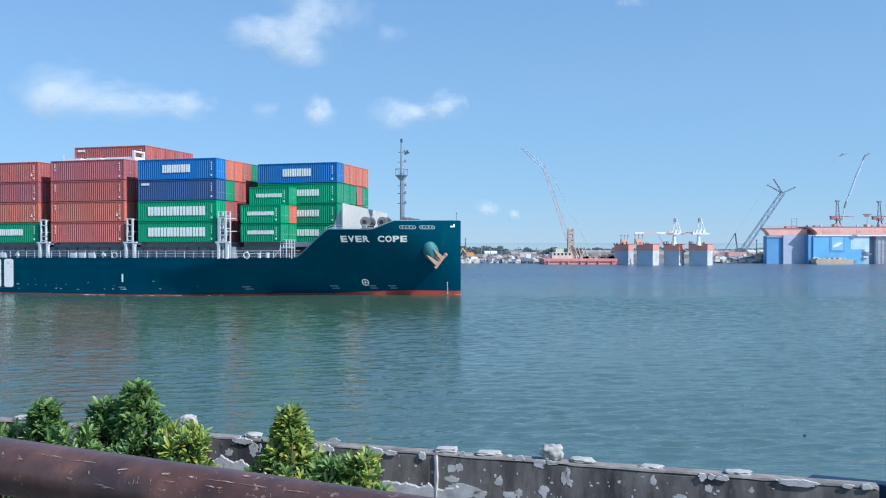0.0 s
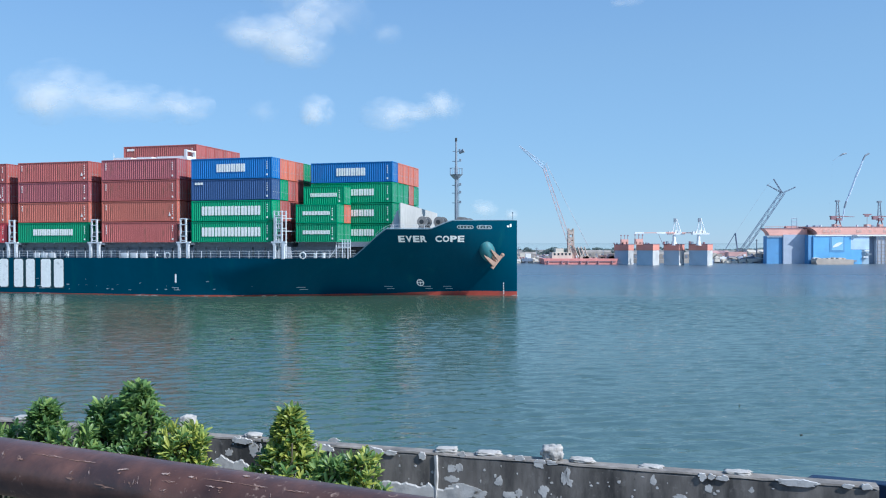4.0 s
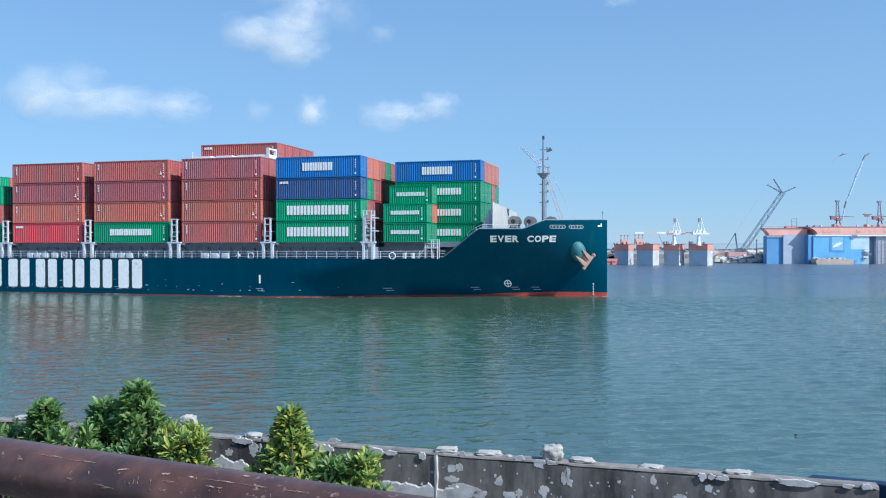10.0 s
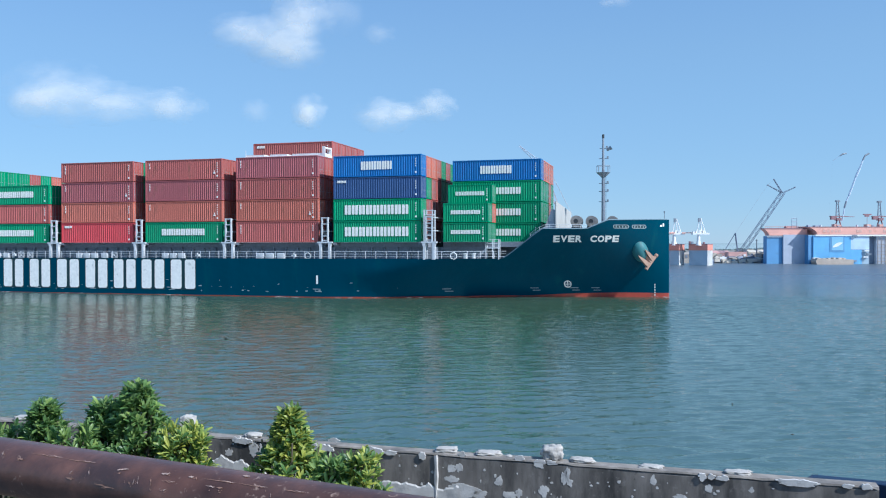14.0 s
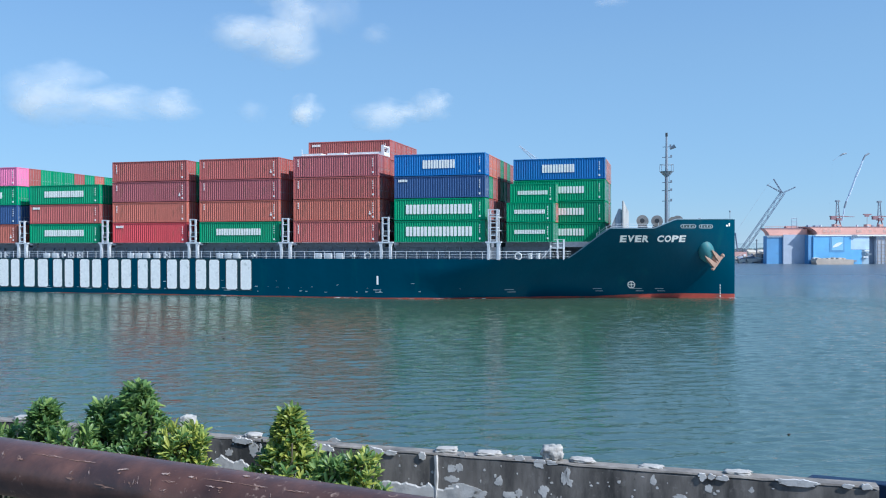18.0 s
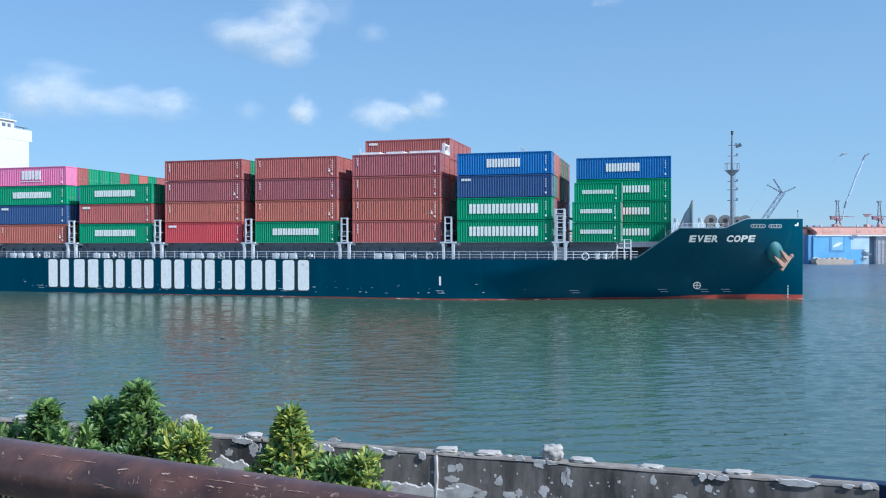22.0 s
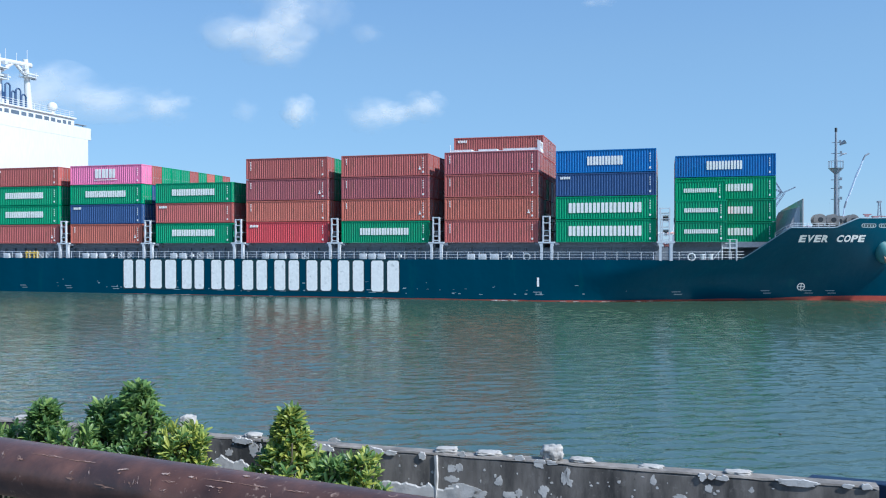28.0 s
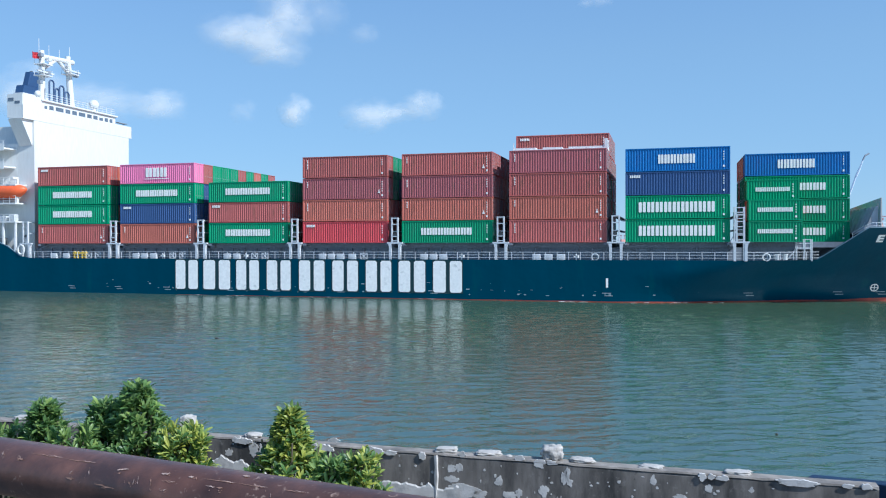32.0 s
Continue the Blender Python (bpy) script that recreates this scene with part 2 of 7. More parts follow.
def water_sheet():
    """One sheet to the horizon, with real ripples between the sea wall and the far shore."""
    step = 0.18
    pts, quads, n0 = [], [], 0
    xf = np.arange(-350, 351) * step                # close water, fine mesh
    yf = 24.0 + np.arange(0, 490) * step
    xc = np.arange(-330, 331) * step * 3            # far water, coarser mesh
    yc = yf[-1] + np.arange(0, 335) * step * 3
    for xs, ys, close in ((xf, yf, True), (xc, yc, False)):
        gx, gy = np.meshgrid(xs, ys)
        edge = np.minimum(gx - xs[0], xs[-1] - gx)
        edge = np.minimum(edge, gy - ys[0] if close else ys[-1] - gy)
        edge = np.clip(edge / 4.0, 0, 1) if close else np.where(np.abs(gy - ys[0]) < 0.01, np.clip((xf[-1] - np.abs(gx)) / 4.0, 0, 1), np.clip(edge / 4.0, 0, 1))
        pts.append(np.stack([gx, gy, ripples(gx, gy) * edge], -1).reshape(-1, 3))
        idx = np.arange(gx.size).reshape(gx.shape) + n0
        quads.append(np.stack([idx[:-1, :-1], idx[:-1, 1:], idx[1:, 1:], idx[1:, :-1]], -1).reshape(-1, 4))
        n0 += gx.size
    far = 4500.0
    xa, xb, xl, xr, ya, ym, yb = xf[0], xf[-1], xc[0], xc[-1], yf[0], yf[-1], yc[-1]
    for x0, x1, y0, y1 in ((-far, far, -far, ya), (-far, xa, ya, ym), (xb, far, ya, ym), (-far, xl, ym, yb), (xr, far, ym, yb), (-far, far, yb, 662.0)):
        pts.append(np.array([(x0, y0, 0.0), (x1, y0, 0.0), (x1, y1, 0.0), (x0, y1, 0.0)]))
        quads.append(np.array([(n0, n0 + 1, n0 + 2, n0 + 3)]))
        n0 += 4
    pts, quads = np.concatenate(pts), np.concatenate(quads)
    me = bpy.data.meshes.new("water")
    me.vertices.add(len(pts))
    me.vertices.foreach_set("co", pts.astype(np.float32).ravel())
    me.loops.add(len(quads) * 4)
    me.loops.foreach_set("vertex_index", quads.astype(np.int32).ravel())
    me.polygons.add(len(quads))
    me.polygons.foreach_set("loop_start", np.arange(0, len(quads) * 4, 4, dtype=np.int32))
    me.polygons.foreach_set("use_smooth", np.ones(len(quads), dtype=bool))
    me.update(calc_edges=True)
    me.materials.append(water_material())
    return new("water", me)


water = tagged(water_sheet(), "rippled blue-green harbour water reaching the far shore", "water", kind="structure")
# calm open water beyond the far shore, out to the horizon
calm = bpy.data.materials.new("calm_far_water")
calm.use_nodes = True
cb = calm.node_tree.nodes["Principled BSDF"]
cb.inputs["Base Color"].default_value = (0.05, 0.095, 0.09, 1)
cb.inputs["Roughness"].default_value = 0.03
cb.inputs["IOR"].default_value = 3.0
cn = calm.node_tree.nodes.new("ShaderNodeTexNoise")
cn.inputs["Scale"].default_value = 0.02
cr = calm.node_tree.nodes.new("ShaderNodeMapRange")
cr.inputs["To Min"].default_value, cr.inputs["To Max"].default_value = 0.02, 0.06
calm.node_tree.links.new(cn.outputs["Fac"], cr.inputs["Value"])
calm.node_tree.links.new(cr.outputs[0], cb.inputs["Roughness"])
bm = bmesh.new()
bm.faces.new([bm.verts.new(p) for p in ((-4500, 664, 0), (4500, 664, 0), (4500, 4500, 0), (-4500, 4500, 0))])
tagged(new("water_far", mesh_of("water_far", bm, calm)), "calm blue water beyond the far shore", "water", kind="structure")
FLOATING = []
# ---- far shore ----
M_LAND = mat("far_yard_ground", (0.25, 0.225, 0.20), 0.95, vary=0.3, scale=0.05, dirt=(0.13, 0.125, 0.11), dirt_amount=0.5, dirt_scale=0.08)
bm = bmesh.new()
xs = [-4500, -500] + list(np.arange(-150, 320, 6.0)) + [700, 4500]
rr = random.Random(3)
front = [SHORE + (rr.uniform(-1.2, 1.2) if abs(x) < 400 else 0) for x in xs]
foot = [bm.verts.new((x, y - 1.2, -1.0)) for x, y in zip(xs, front)]
lip = [bm.verts.new((x, y, 1.3 + rr.uniform(-0.15, 0.25))) for x, y in zip(xs, front)]
mid = [bm.verts.new((x, 420, 1.6)) for x in xs]
back = [bm.verts.new((x, 640, 1.2)) for x in xs]
rear = [bm.verts.new((x, 655, -1.0)) for x in xs]
for a, b in ((foot, lip), (lip, mid), (mid, back), (back, rear)):
    for i in range(len(xs) - 1):
        bm.faces.new((a[i], a[i + 1], b[i + 1], b[i]))
land = tagged(new("ground_far_shore", mesh_of("ground_far_shore", bm, M_LAND)), "bare brown yard ground along the far shore", "ground", kind="structure")

# ================= promenade: rail, sea wall, shrubs =================
def concrete_wall_material():
    """Dark weathered concrete: blotches, vertical runs and fine grain."""
    m = mat("weathered_grey_concrete", (0.21, 0.185, 0.16), 0.92, vary=0.45, scale=5, bump=0.07, bscale=160, dirt=(0.05, 0.046, 0.042), dirt_amount=0.85, dirt_scale=4.5, streak=4)
    n, l = m.node_tree.nodes, m.node_tree.links
    b = n["Principled BSDF"]
    src = b.inputs["Base Color"].links[0].from_socket
    tc = n.new("ShaderNodeTexCoord")
    last = src
    for scale, lo, hi, col in ((9.0, 0.58, 0.75, (0.36, 0.33, 0.29)), (38.0, 0.60, 0.72, (0.30, 0.27, 0.24)), (24.0, 0.62, 0.70, (0.05, 0.045, 0.04))):
        z = n.new("ShaderNodeTexNoise")
        z.inputs["Scale"].default_value = scale
        z.inputs["Detail"].default_value = 8
        z.inputs["Roughness"].default_value = 0.7
        l.new(tc.outputs["Object"], z.inputs["Vector"])
        r = n.new("ShaderNodeMapRange")
        r.inputs["From Min"].default_value, r.inputs["From Max"].default_value = lo, hi
        r.inputs["To Max"].default_value = 0.7
        l.new(z.outputs["Fac"], r.inputs["Value"])
        x = n.new("ShaderNodeMix")
        x.data_type = "RGBA"
        l.new(r.outputs[0], x.inputs["Factor"])
        l.new(last, x.inputs["A"])
        x.inputs["B"].default_value = (*col, 1)
        last = x.outputs["Result"]
    l.new(last, b.inputs["Base Color"])
    return m


M_CONC = concrete_wall_material()
M_COPE = mat("pale_wall_top_mortar", (0.27, 0.235, 0.20), 0.95, vary=0.4, scale=9, bump=0.3, bscale=70, dirt=(0.12, 0.11, 0.10), dirt_amount=0.7, dirt_scale=4)
M_PLASTER = mat("white_plaster_remains", (0.58, 0.545, 0.50), 0.95, vary=0.25, scale=10, bump=0.15, bscale=60, dirt=(0.32, 0.31, 0.30), dirt_amount=0.4, dirt_scale=8)
M_STONE = mat("white_coral_stone", (0.46, 0.425, 0.38), 0.95, vary=0.3, scale=25, bump=0.35, bscale=55, dirt=(0.35, 0.31, 0.28), dirt_amount=0.45, dirt_scale=22)
M_SOIL = mat("planting_soil", (0.10, 0.075, 0.05), 0.95, vary=0.35, scale=8, bump=0.8, bscale=25)
M_PAVE = mat("promenade_paving", (0.10, 0.095, 0.09), 0.9, vary=0.2, scale=4, bump=0.3, bscale=60)
M_PIPE = mat("rusty_pipe_paint", (0.135, 0.062, 0.042), 0.34, 0.0, vary=0.6, scale=9, bump=0.07, bscale=120, dirt=(0.060, 0.034, 0.028), dirt_amount=0.75, dirt_scale=6)
pn, pl = M_PIPE.node_tree.nodes, M_PIPE.node_tree.links
ptc = pn.new("ShaderNodeTexCoord")
worn = []
for scale, lo, hi, dist in ((60.0, 0.62, 0.70, 1.5), (7.0, 0.47, 0.60, 0.5)):
    z = pn.new("ShaderNodeTexNoise")
    z.inputs["Scale"].default_value, z.inputs["Detail"].default_value, z.inputs["Distortion"].default_value = scale, 5, dist
    pl.new(ptc.outputs["Object"], z.inputs["Vector"])
    r = pn.new("ShaderNodeMapRange")
    r.inputs["From Min"].default_value, r.inputs["From Max"].default_value = lo, hi
    pl.new(z.outputs["Fac"], r.inputs["Value"])
    worn.append(r)
both = pn.new("ShaderNodeMath")
both.operation = "MULTIPLY"
pl.new(worn[0].outputs[0], both.inputs[0])
pl.new(worn[1].outputs[0], both.inputs[1])
pmix = pn.new("ShaderNodeMix")
pmix.data_type = "RGBA"
pl.new(both.outputs[0], pmix.inputs["Factor"])
pl.new(pn["Principled BSDF"].inputs["Base Color"].links[0].from_socket, pmix.inputs["A"])
pmix.inputs["B"].default_value = (0.30, 0.20, 0.15, 1)
pl.new(pmix.outputs["Result"], pn["Principled BSDF"].inputs["Base Color"])
M_SCRAPE = mat("pale_scraped_paint", (0.44, 0.31, 0.25), 0.8, vary=0.5, scale=90)
M_CHIP = mat("chipped_pale_rust", (0.29, 0.165, 0.115), 0.75, vary=0.5, scale=90)

WALL_A = Vector((-1.972, 6.756, 0))
WALL_D = Vector((4.759, -1.401, 0)).normalized()
WALL_N = Vector((-WALL_D.y, WALL_D.x, 0))      # towards the water
WALL_TOP, WALL_T = 5.9, 0.105


def wall_at(u, v, z):
    """u along the wall, v towards the water, z height."""
    return WALL_A + WALL_D * u + WALL_N * v + Vector((0, 0, z))


# the bank: one body from behind the camera to the wall's foot
bm = bmesh.new()
a0, a1 = wall_at(-60, 0.3, 0), wall_at(60, 0.3, 0)
vt = [bm.verts.new((p.x, p.y, 5.3)) for p in (a0, a1)] + [bm.verts.new((60, -200, 5.3)), bm.verts.new((-60, -200, 5.3))]
vb = [bm.verts.new((v.co.x, v.co.y, -2.0)) for v in vt]
bm.faces.new(vt)
for i in range(4):
    j = (i + 1) % 4
    bm.faces.new((vt[i], vt[j], vb[j], vb[i]))
tagged(new("ground", mesh_of("ground", bm, M_SOIL)), "dark planting soil behind the sea wall", "ground", kind="structure")
RAIL_A, RAIL_B = Vector((-0.928, 1.72, 7.03)), Vector((-0.175, 1.383, 7.03))
RAIL_D = (RAIL_B - RAIL_A).normalized()
RAIL_N = Vector((-RAIL_D.y, RAIL_D.x, 0))
bm = bmesh.new()
c = [RAIL_A - RAIL_D * 40 + RAIL_N * 0.25, RAIL_A + RAIL_D * 40 + RAIL_N * 0.25, RAIL_A + RAIL_D * 40 - RAIL_N * 120, RAIL_A - RAIL_D * 40 - RAIL_N * 120]
vt = [bm.verts.new((p.x, p.y, 5.9)) for p in c]
vb = [bm.verts.new((p.x, p.y, 5.2)) for p in c]
bm.faces.new(vt)
bm.faces.new(vb[::-1])
for i in range(4):
    j = (i + 1) % 4
    bm.faces.new((vt[i], vt[j], vb[j], vb[i]))
tagged(new("pavement", mesh_of("pavement", bm, M_PAVE)), "grey concrete promenade paving beside the rail", "pavement", kind="structure")

# sea wall
U0, U1 = -14.0, 5.02
bm = bmesh.new()
n = 120
rr = random.Random(8)
cols = []
for i in range(n + 1):
    u = U0 + (U1 - U0) * i / n
    w = rr.uniform(-0.001, 0.001)
    prof = [(0, 5.0), (w * 0.5, 5.45), (w, WALL_TOP - 0.025 + rr.uniform(-0.006, 0.004)), (0.02, WALL_TOP - 0.012), (WALL_T - 0.02, WALL_TOP - 0.014), (WALL_T, WALL_TOP - 0.03), (WALL_T, 3.0)]
    cols.append([bm.verts.new(wall_at(u, v, z)) for v, z in prof])
for a, b in zip(cols, cols[1:]):
    for i in range(6):
        bm.faces.new((a[i], b[i], b[i + 1], a[i + 1]))
bm.faces.new(cols[0])
bm.faces.new(cols[-1][::-1])
wall = tagged(new("sea_wall", mesh_of("sea_wall", bm, M_CONC)), "low weathered grey concrete sea wall with flaking white plaster", "wall", kind="structure")
# mortar cap with a ragged front edge
bm = bmesh.new()
prev = None
for i in range(n * 2 + 1):
    u = U0 + (U1 - U0) * i / (2 * n)
    f = -0.003 + 0.004 * noise.noise((u * 3, 0, 0))
    z = WALL_TOP + 0.006 * noise.noise((u * 2, 4, 0))
    cur = [bm.verts.new(wall_at(u, v, zz)) for v, zz in ((f, z - 0.012 - 0.01 * noise.noise((u * 14, 9, 0))), (f + 0.006, z), (WALL_T + 0.004, z), (WALL_T + 0.008, z - 0.03))]
    if prev:
        for k in range(3):
            bm.faces.new((prev[k], cur[k], cur[k + 1], prev[k + 1]))
    prev = cur
part("wall_cap", bm, M_COPE, wall, "pale mortar along the wall's top")


def blob(bm, u, z, ru, rz, seed, v=0.0, thick=0.0015, k=44):
    """An irregular flake on the wall's face."""
    ring, back_ring = [], []
    for i in range(k):
        a = 2 * math.pi * i / k
        c, s = math.cos(a), math.sin(a)
        q = 1 + 0.5 * noise.noise((c * 1.3 + seed * 7.1, s * 1.3, seed)) + 0.28 * noise.noise((c * 4 + seed, s * 4, 3)) + 0.14 * noise.noise((c * 11 + seed, s * 11, 9))
        ring.append(bm.verts.new(wall_at(u + ru * q * c, v - thick, z + rz * q * s)))
        back_ring.append(bm.verts.new(wall_at(u + ru * q * 1.03 * c, 0.006, z + rz * q * 1.03 * s)))
    bm.faces.new(ring)
    for i in range(k):
        j = (i + 1) % k
        bm.faces.new((ring[i], ring[j], back_ring[j], back_ring[i]))


FLAKES = ((2.214, 5.634, 0.12, 0.053), (2.817, 5.686, 0.039, 0.041), (2.344, 5.62, 0.052, 0.03), (2.126, 5.712, 0.06, 0.023), (0.455, 5.828, 0.038, 0.062), (2.579, 5.633, 0.051, 0.026), (2.788, 5.881, 0.043, 0.03), (0.314, 5.884, 0.044, 0.029), (2.973, 5.797, 0.023, 0.051), (0.529, 5.808, 0.022, 0.053), (0.236, 5.778, 0.031, 0.033), (2.126, 5.796, 0.036, 0.027), (2.179, 5.809, 0.028, 0.03), (1.469, 5.898, 0.05, 0.016), (1.492, 5.825, 0.029, 0.027), (3.593, 5.824, 0.023, 0.032), (2.993, 5.832, 0.019, 0.037), (2.871, 5.895, 0.039, 0.018), (2.642, 5.655, 0.02, 0.034), (3.961, 5.8, 0.024, 0.028), (1.161, 5.942, 0.042, 0.016), (2.642, 5.911, 0.035, 0.019), (2.205, 5.904, 0.028, 0.023), (3.775, 5.729, 0.041, 0.014))
for i, (u, z, ru, rz) in enumerate(FLAKES):
    bm = bmesh.new()
    blob(bm, u, z, ru, rz, i + 1)
    part("plaster_flake", bm, M_PLASTER, wall, "peeling white plaster")
EDGE_FLAKES = ((0.36, 5.905, 0.07, 0.02), (0.99, 5.9, 0.05, 0.022), (1.089, 5.898, 0.063, 0.022), (1.521, 5.901, 0.062, 0.022), (1.636, 5.9, 0.046, 0.015), (1.892, 5.896, 0.028, 0.024), (3.919, 5.901, 0.029, 0.021), (3.981, 5.906, 0.023, 0.016), (4.054, 5.902, 0.036, 0.015), (4.525, 5.911, 0.126, 0.018), (4.834, 5.911, 0.035, 0.012), (4.946, 5.918, 0.031, 0.015))
for i, (u, z, ru, rz) in enumerate(EDGE_FLAKES):
    bm = bmesh.new()
    blob(bm, u, z - 0.022, ru, rz * 1.2, i + 61, v=-0.011)
    part("plaster_flake", bm, M_PLASTER, wall, "white plaster hanging on under the wall's cap")
rr = random.Random(21)
bm = bmesh.new()
for i in range(170):
    big = 2.6 if i < 22 else 1.0
    blob(bm, rr.uniform(-2.5, 4.8), rr.uniform(5.45, 5.86), big * rr.uniform(0.003, 0.012), big * rr.uniform(0.003, 0.014), 100 + i, k=30 if i < 22 else 12)
part("small_flakes", bm, M_PLASTER, wall)["kind"] = "stuff"
# low plaster band with a ragged upper edge
bm = bmesh.new()
prev = None
for i in range(260):
    u = -3.0 + i * 0.02
    h = 5.655 + 0.05 * noise.noise((u * 2.2, 1, 0)) + 0.045 * noise.noise((u * 9, 2, 0)) + 0.03 * noise.noise((u * 27, 5, 0))
    h += 0.05 * math.exp(-((u - 0.2) / 0.3) ** 4)
    if u > 0.42 + 1.72:
        h -= (u - 2.14) * 0.25
    cur = [bm.verts.new(wall_at(u, v, z)) for v, z in ((-0.012, 5.25), (-0.009, h - 0.012), (-0.002, h))]
    if prev:
        for k in range(2):
            bm.faces.new((prev[k], cur[k], cur[k + 1], prev[k + 1]))
    prev = cur
part("plaster_band", bm, M_PLASTER, wall, "ragged white plaster along the wall's foot")
# joint with pale leached mortar
bm = bmesh.new()
prev = None
JU = 2.002
for i in range(26):
    z = 5.3 + i * 0.0235
    c0 = JU + 0.012 * noise.noise((z * 6, 3, 0))
    w = 0.016 + 0.01 * noise.noise((z * 9, 7, 0))
    cur = [bm.verts.new(wall_at(c0 + d, v, z)) for d, v in ((-w, 0.002), (-w * 0.5, -0.012), (w * 0.5, -0.014), (w, 0.002))]
    if prev:
        for k in range(3):
            bm.faces.new((prev[k], cur[k], cur[k + 1], prev[k + 1]))
    prev = cur
part("joint_mortar", bm, M_PLASTER, wall)


def rock(name, u, ru, rv, rz, seed, label, v=0.08, rough=0.25, boxy=0.0):
    bm = bmesh.new()
    bmesh.ops.create_icosphere(bm, subdivisions=4, radius=1.0)
    for vtx in bm.verts:
        p = vtx.co.copy()
        if boxy:
            k = max(abs(p.x), abs(p.y), abs(p.z))
            p = p.lerp(p / k * 0.82, boxy)
        q = 1 + rough * noise.fractal(p * 1.6 + Vector((seed * 3.7, 0, 0)), 0.8, 2.0, 4)
        p = p * q * (1 - 0.07 * max(0.0, noise.noise(p * 9.0 + Vector((0, seed, 0)))))
        vtx.co = Vector((p.x * ru, p.y * rv, p.z * rz))
    lo = min(vtx.co.z for vtx in bm.verts)
    for vtx in bm.verts:
        vtx.co.z = max(vtx.co.z, lo * 0.8)
    ob = new(name, mesh_of(name, bm, M_STONE, True))
    pt = wall_at(u, v, WALL_TOP - lo * 0.8 - 0.004)
    ob.matrix_world = Matrix.Translation(pt) @ Matrix.Rotation(math.atan2(WALL_D.y, WALL_D.x) + seed * 0.3 % 0.25, 4, "Z")
    tagged(ob, label, "stone", "stones on the wall")


rock("coral_stone", 2.871, 0.086, 0.060, 0.064, 14, "rough white coral stone on the wall top", boxy=0.6, rough=0.24)
rock("coral_stone", 3.086, 0.085, 0.060, 0.017, 2, "flat rough white stone on the wall top", boxy=0.4, rough=0.3)
rock("coral_stone", 2.060, 0.096, 0.060, 0.023, 3, "flat white stone slab on the wall top", boxy=0.75, rough=0.2)
rock("coral_stone", 2.387, 0.108, 0.060, 0.018, 4, "flat white stone on the wall top", boxy=0.6, rough=0.25)
rock("coral_stone", 3.577, 0.092, 0.060, 0.009, 5, "flat white stone on the wall top", boxy=0.5, rough=0.3)
rock("coral_stone", 4.155, 0.10, 0.060, 0.013, 6, "flat white stone on the wall top", boxy=0.6, rough=0.28)
rock("coral_stone", 0.417, 0.078, 0.060, 0.024, 7, "rounded white stone on the wall top")
rock("coral_stone", -0.203, 0.080, 0.060, 0.089, 8, "pointed white stone on the wall top", boxy=0.7, rough=0.18)
rock("coral_stone", -1.858, 0.125, 0.060, 0.026, 9, "flat white stone on the wall top", boxy=0.75, rough=0.2)
rock("coral_stone", 2.545, 0.025, 0.025, 0.007, 10, "small white stone on the wall top")

# rusty handrail pipe on posts
def pipe_shape(bm, a, b, r, seg, sides):
    d = (b - a)
    q = d.to_track_quat("Z", "Y").to_matrix()
    prev = None
    for i in range(seg + 1):
        t = i / seg
        cur = []
        for j in range(sides):
            an = 2 * math.pi * j / sides
            p = a + d * t
            k = r * (1 + 0.008 * noise.noise((t * d.length * 4, math.cos(an) * 2, math.sin(an) * 2)))
            cur.append(bm.verts.new(p + q @ Vector((k * math.cos(an), k * math.sin(an), 0))))
        if prev:
            for j in range(sides):
                bm.faces.new((prev[j], prev[(j + 1) % sides], cur[(j + 1) % sides], cur[j]))
        prev = cur


bm = bmesh.new()
pipe_shape(bm, RAIL_A - RAIL_D * 15.0, RAIL_A + RAIL_D * 15.0, 0.057, 500, 40)
rail = new("pipe_railing", mesh_of("pipe_railing", bm, M_PIPE, True))
tagged(rail, "rusty dark brown steel pipe handrail with chipped paint", "railing")
for t in (-14.0, -12.0, -10.0, -8.0, -6.0, -4.0, -2.0, 2.0, 4.0, 6.0, 8.0, 10.0, 12.0, 14.0):
    bm = bmesh.new()
    p = RAIL_A + RAIL_D * t
    tube(bm, (p.x, p.y, 5.88), (p.x, p.y, 7.0), 0.04, sides=14)
    tube(bm, (p.x, p.y, 5.9), (p.x, p.y, 5.915), 0.09, sides=14)
    part("post", bm, M_PIPE, rail, smooth=False)


def pipe_point(t, ang, r):
    """t along the rail, ang round it from the top towards the camera."""
    up, near = Vector((0, 0, 1)), -RAIL_N
    return RAIL_A + RAIL_D * t + (up * math.cos(ang) + near * math.sin(ang)) * r


rr = random.Random(4)


def smear(t, an, length, wid, bend, seed, material):
    """A ragged worn stroke on the pipe."""
    bm = bmesh.new()
    prev = None
    for j in range(15):
        f = j / 14 - 0.5
        tt = t + f * length * math.cos(bend) + 0.25 * min(length, 0.012) * noise.noise((f * 3, seed, 0))
        aa = an + (f * length * math.sin(bend) + 0.2 * min(length, 0.012) * noise.noise((f * 4, seed, 5))) / 0.057
        w = wid * (1 - (2 * f) ** 2) * (0.55 + 0.9 * abs(noise.noise((f * 6, seed, 9)))) / 0.057
        cur = [bm.verts.new(pipe_point(tt, aa + e, 0.0582)) for e in (-w, w)]
        if prev:
            bm.faces.new((prev[0], cur[0], cur[1], prev[1]))
        prev = cur
    part("paint_chip", bm, material, rail)


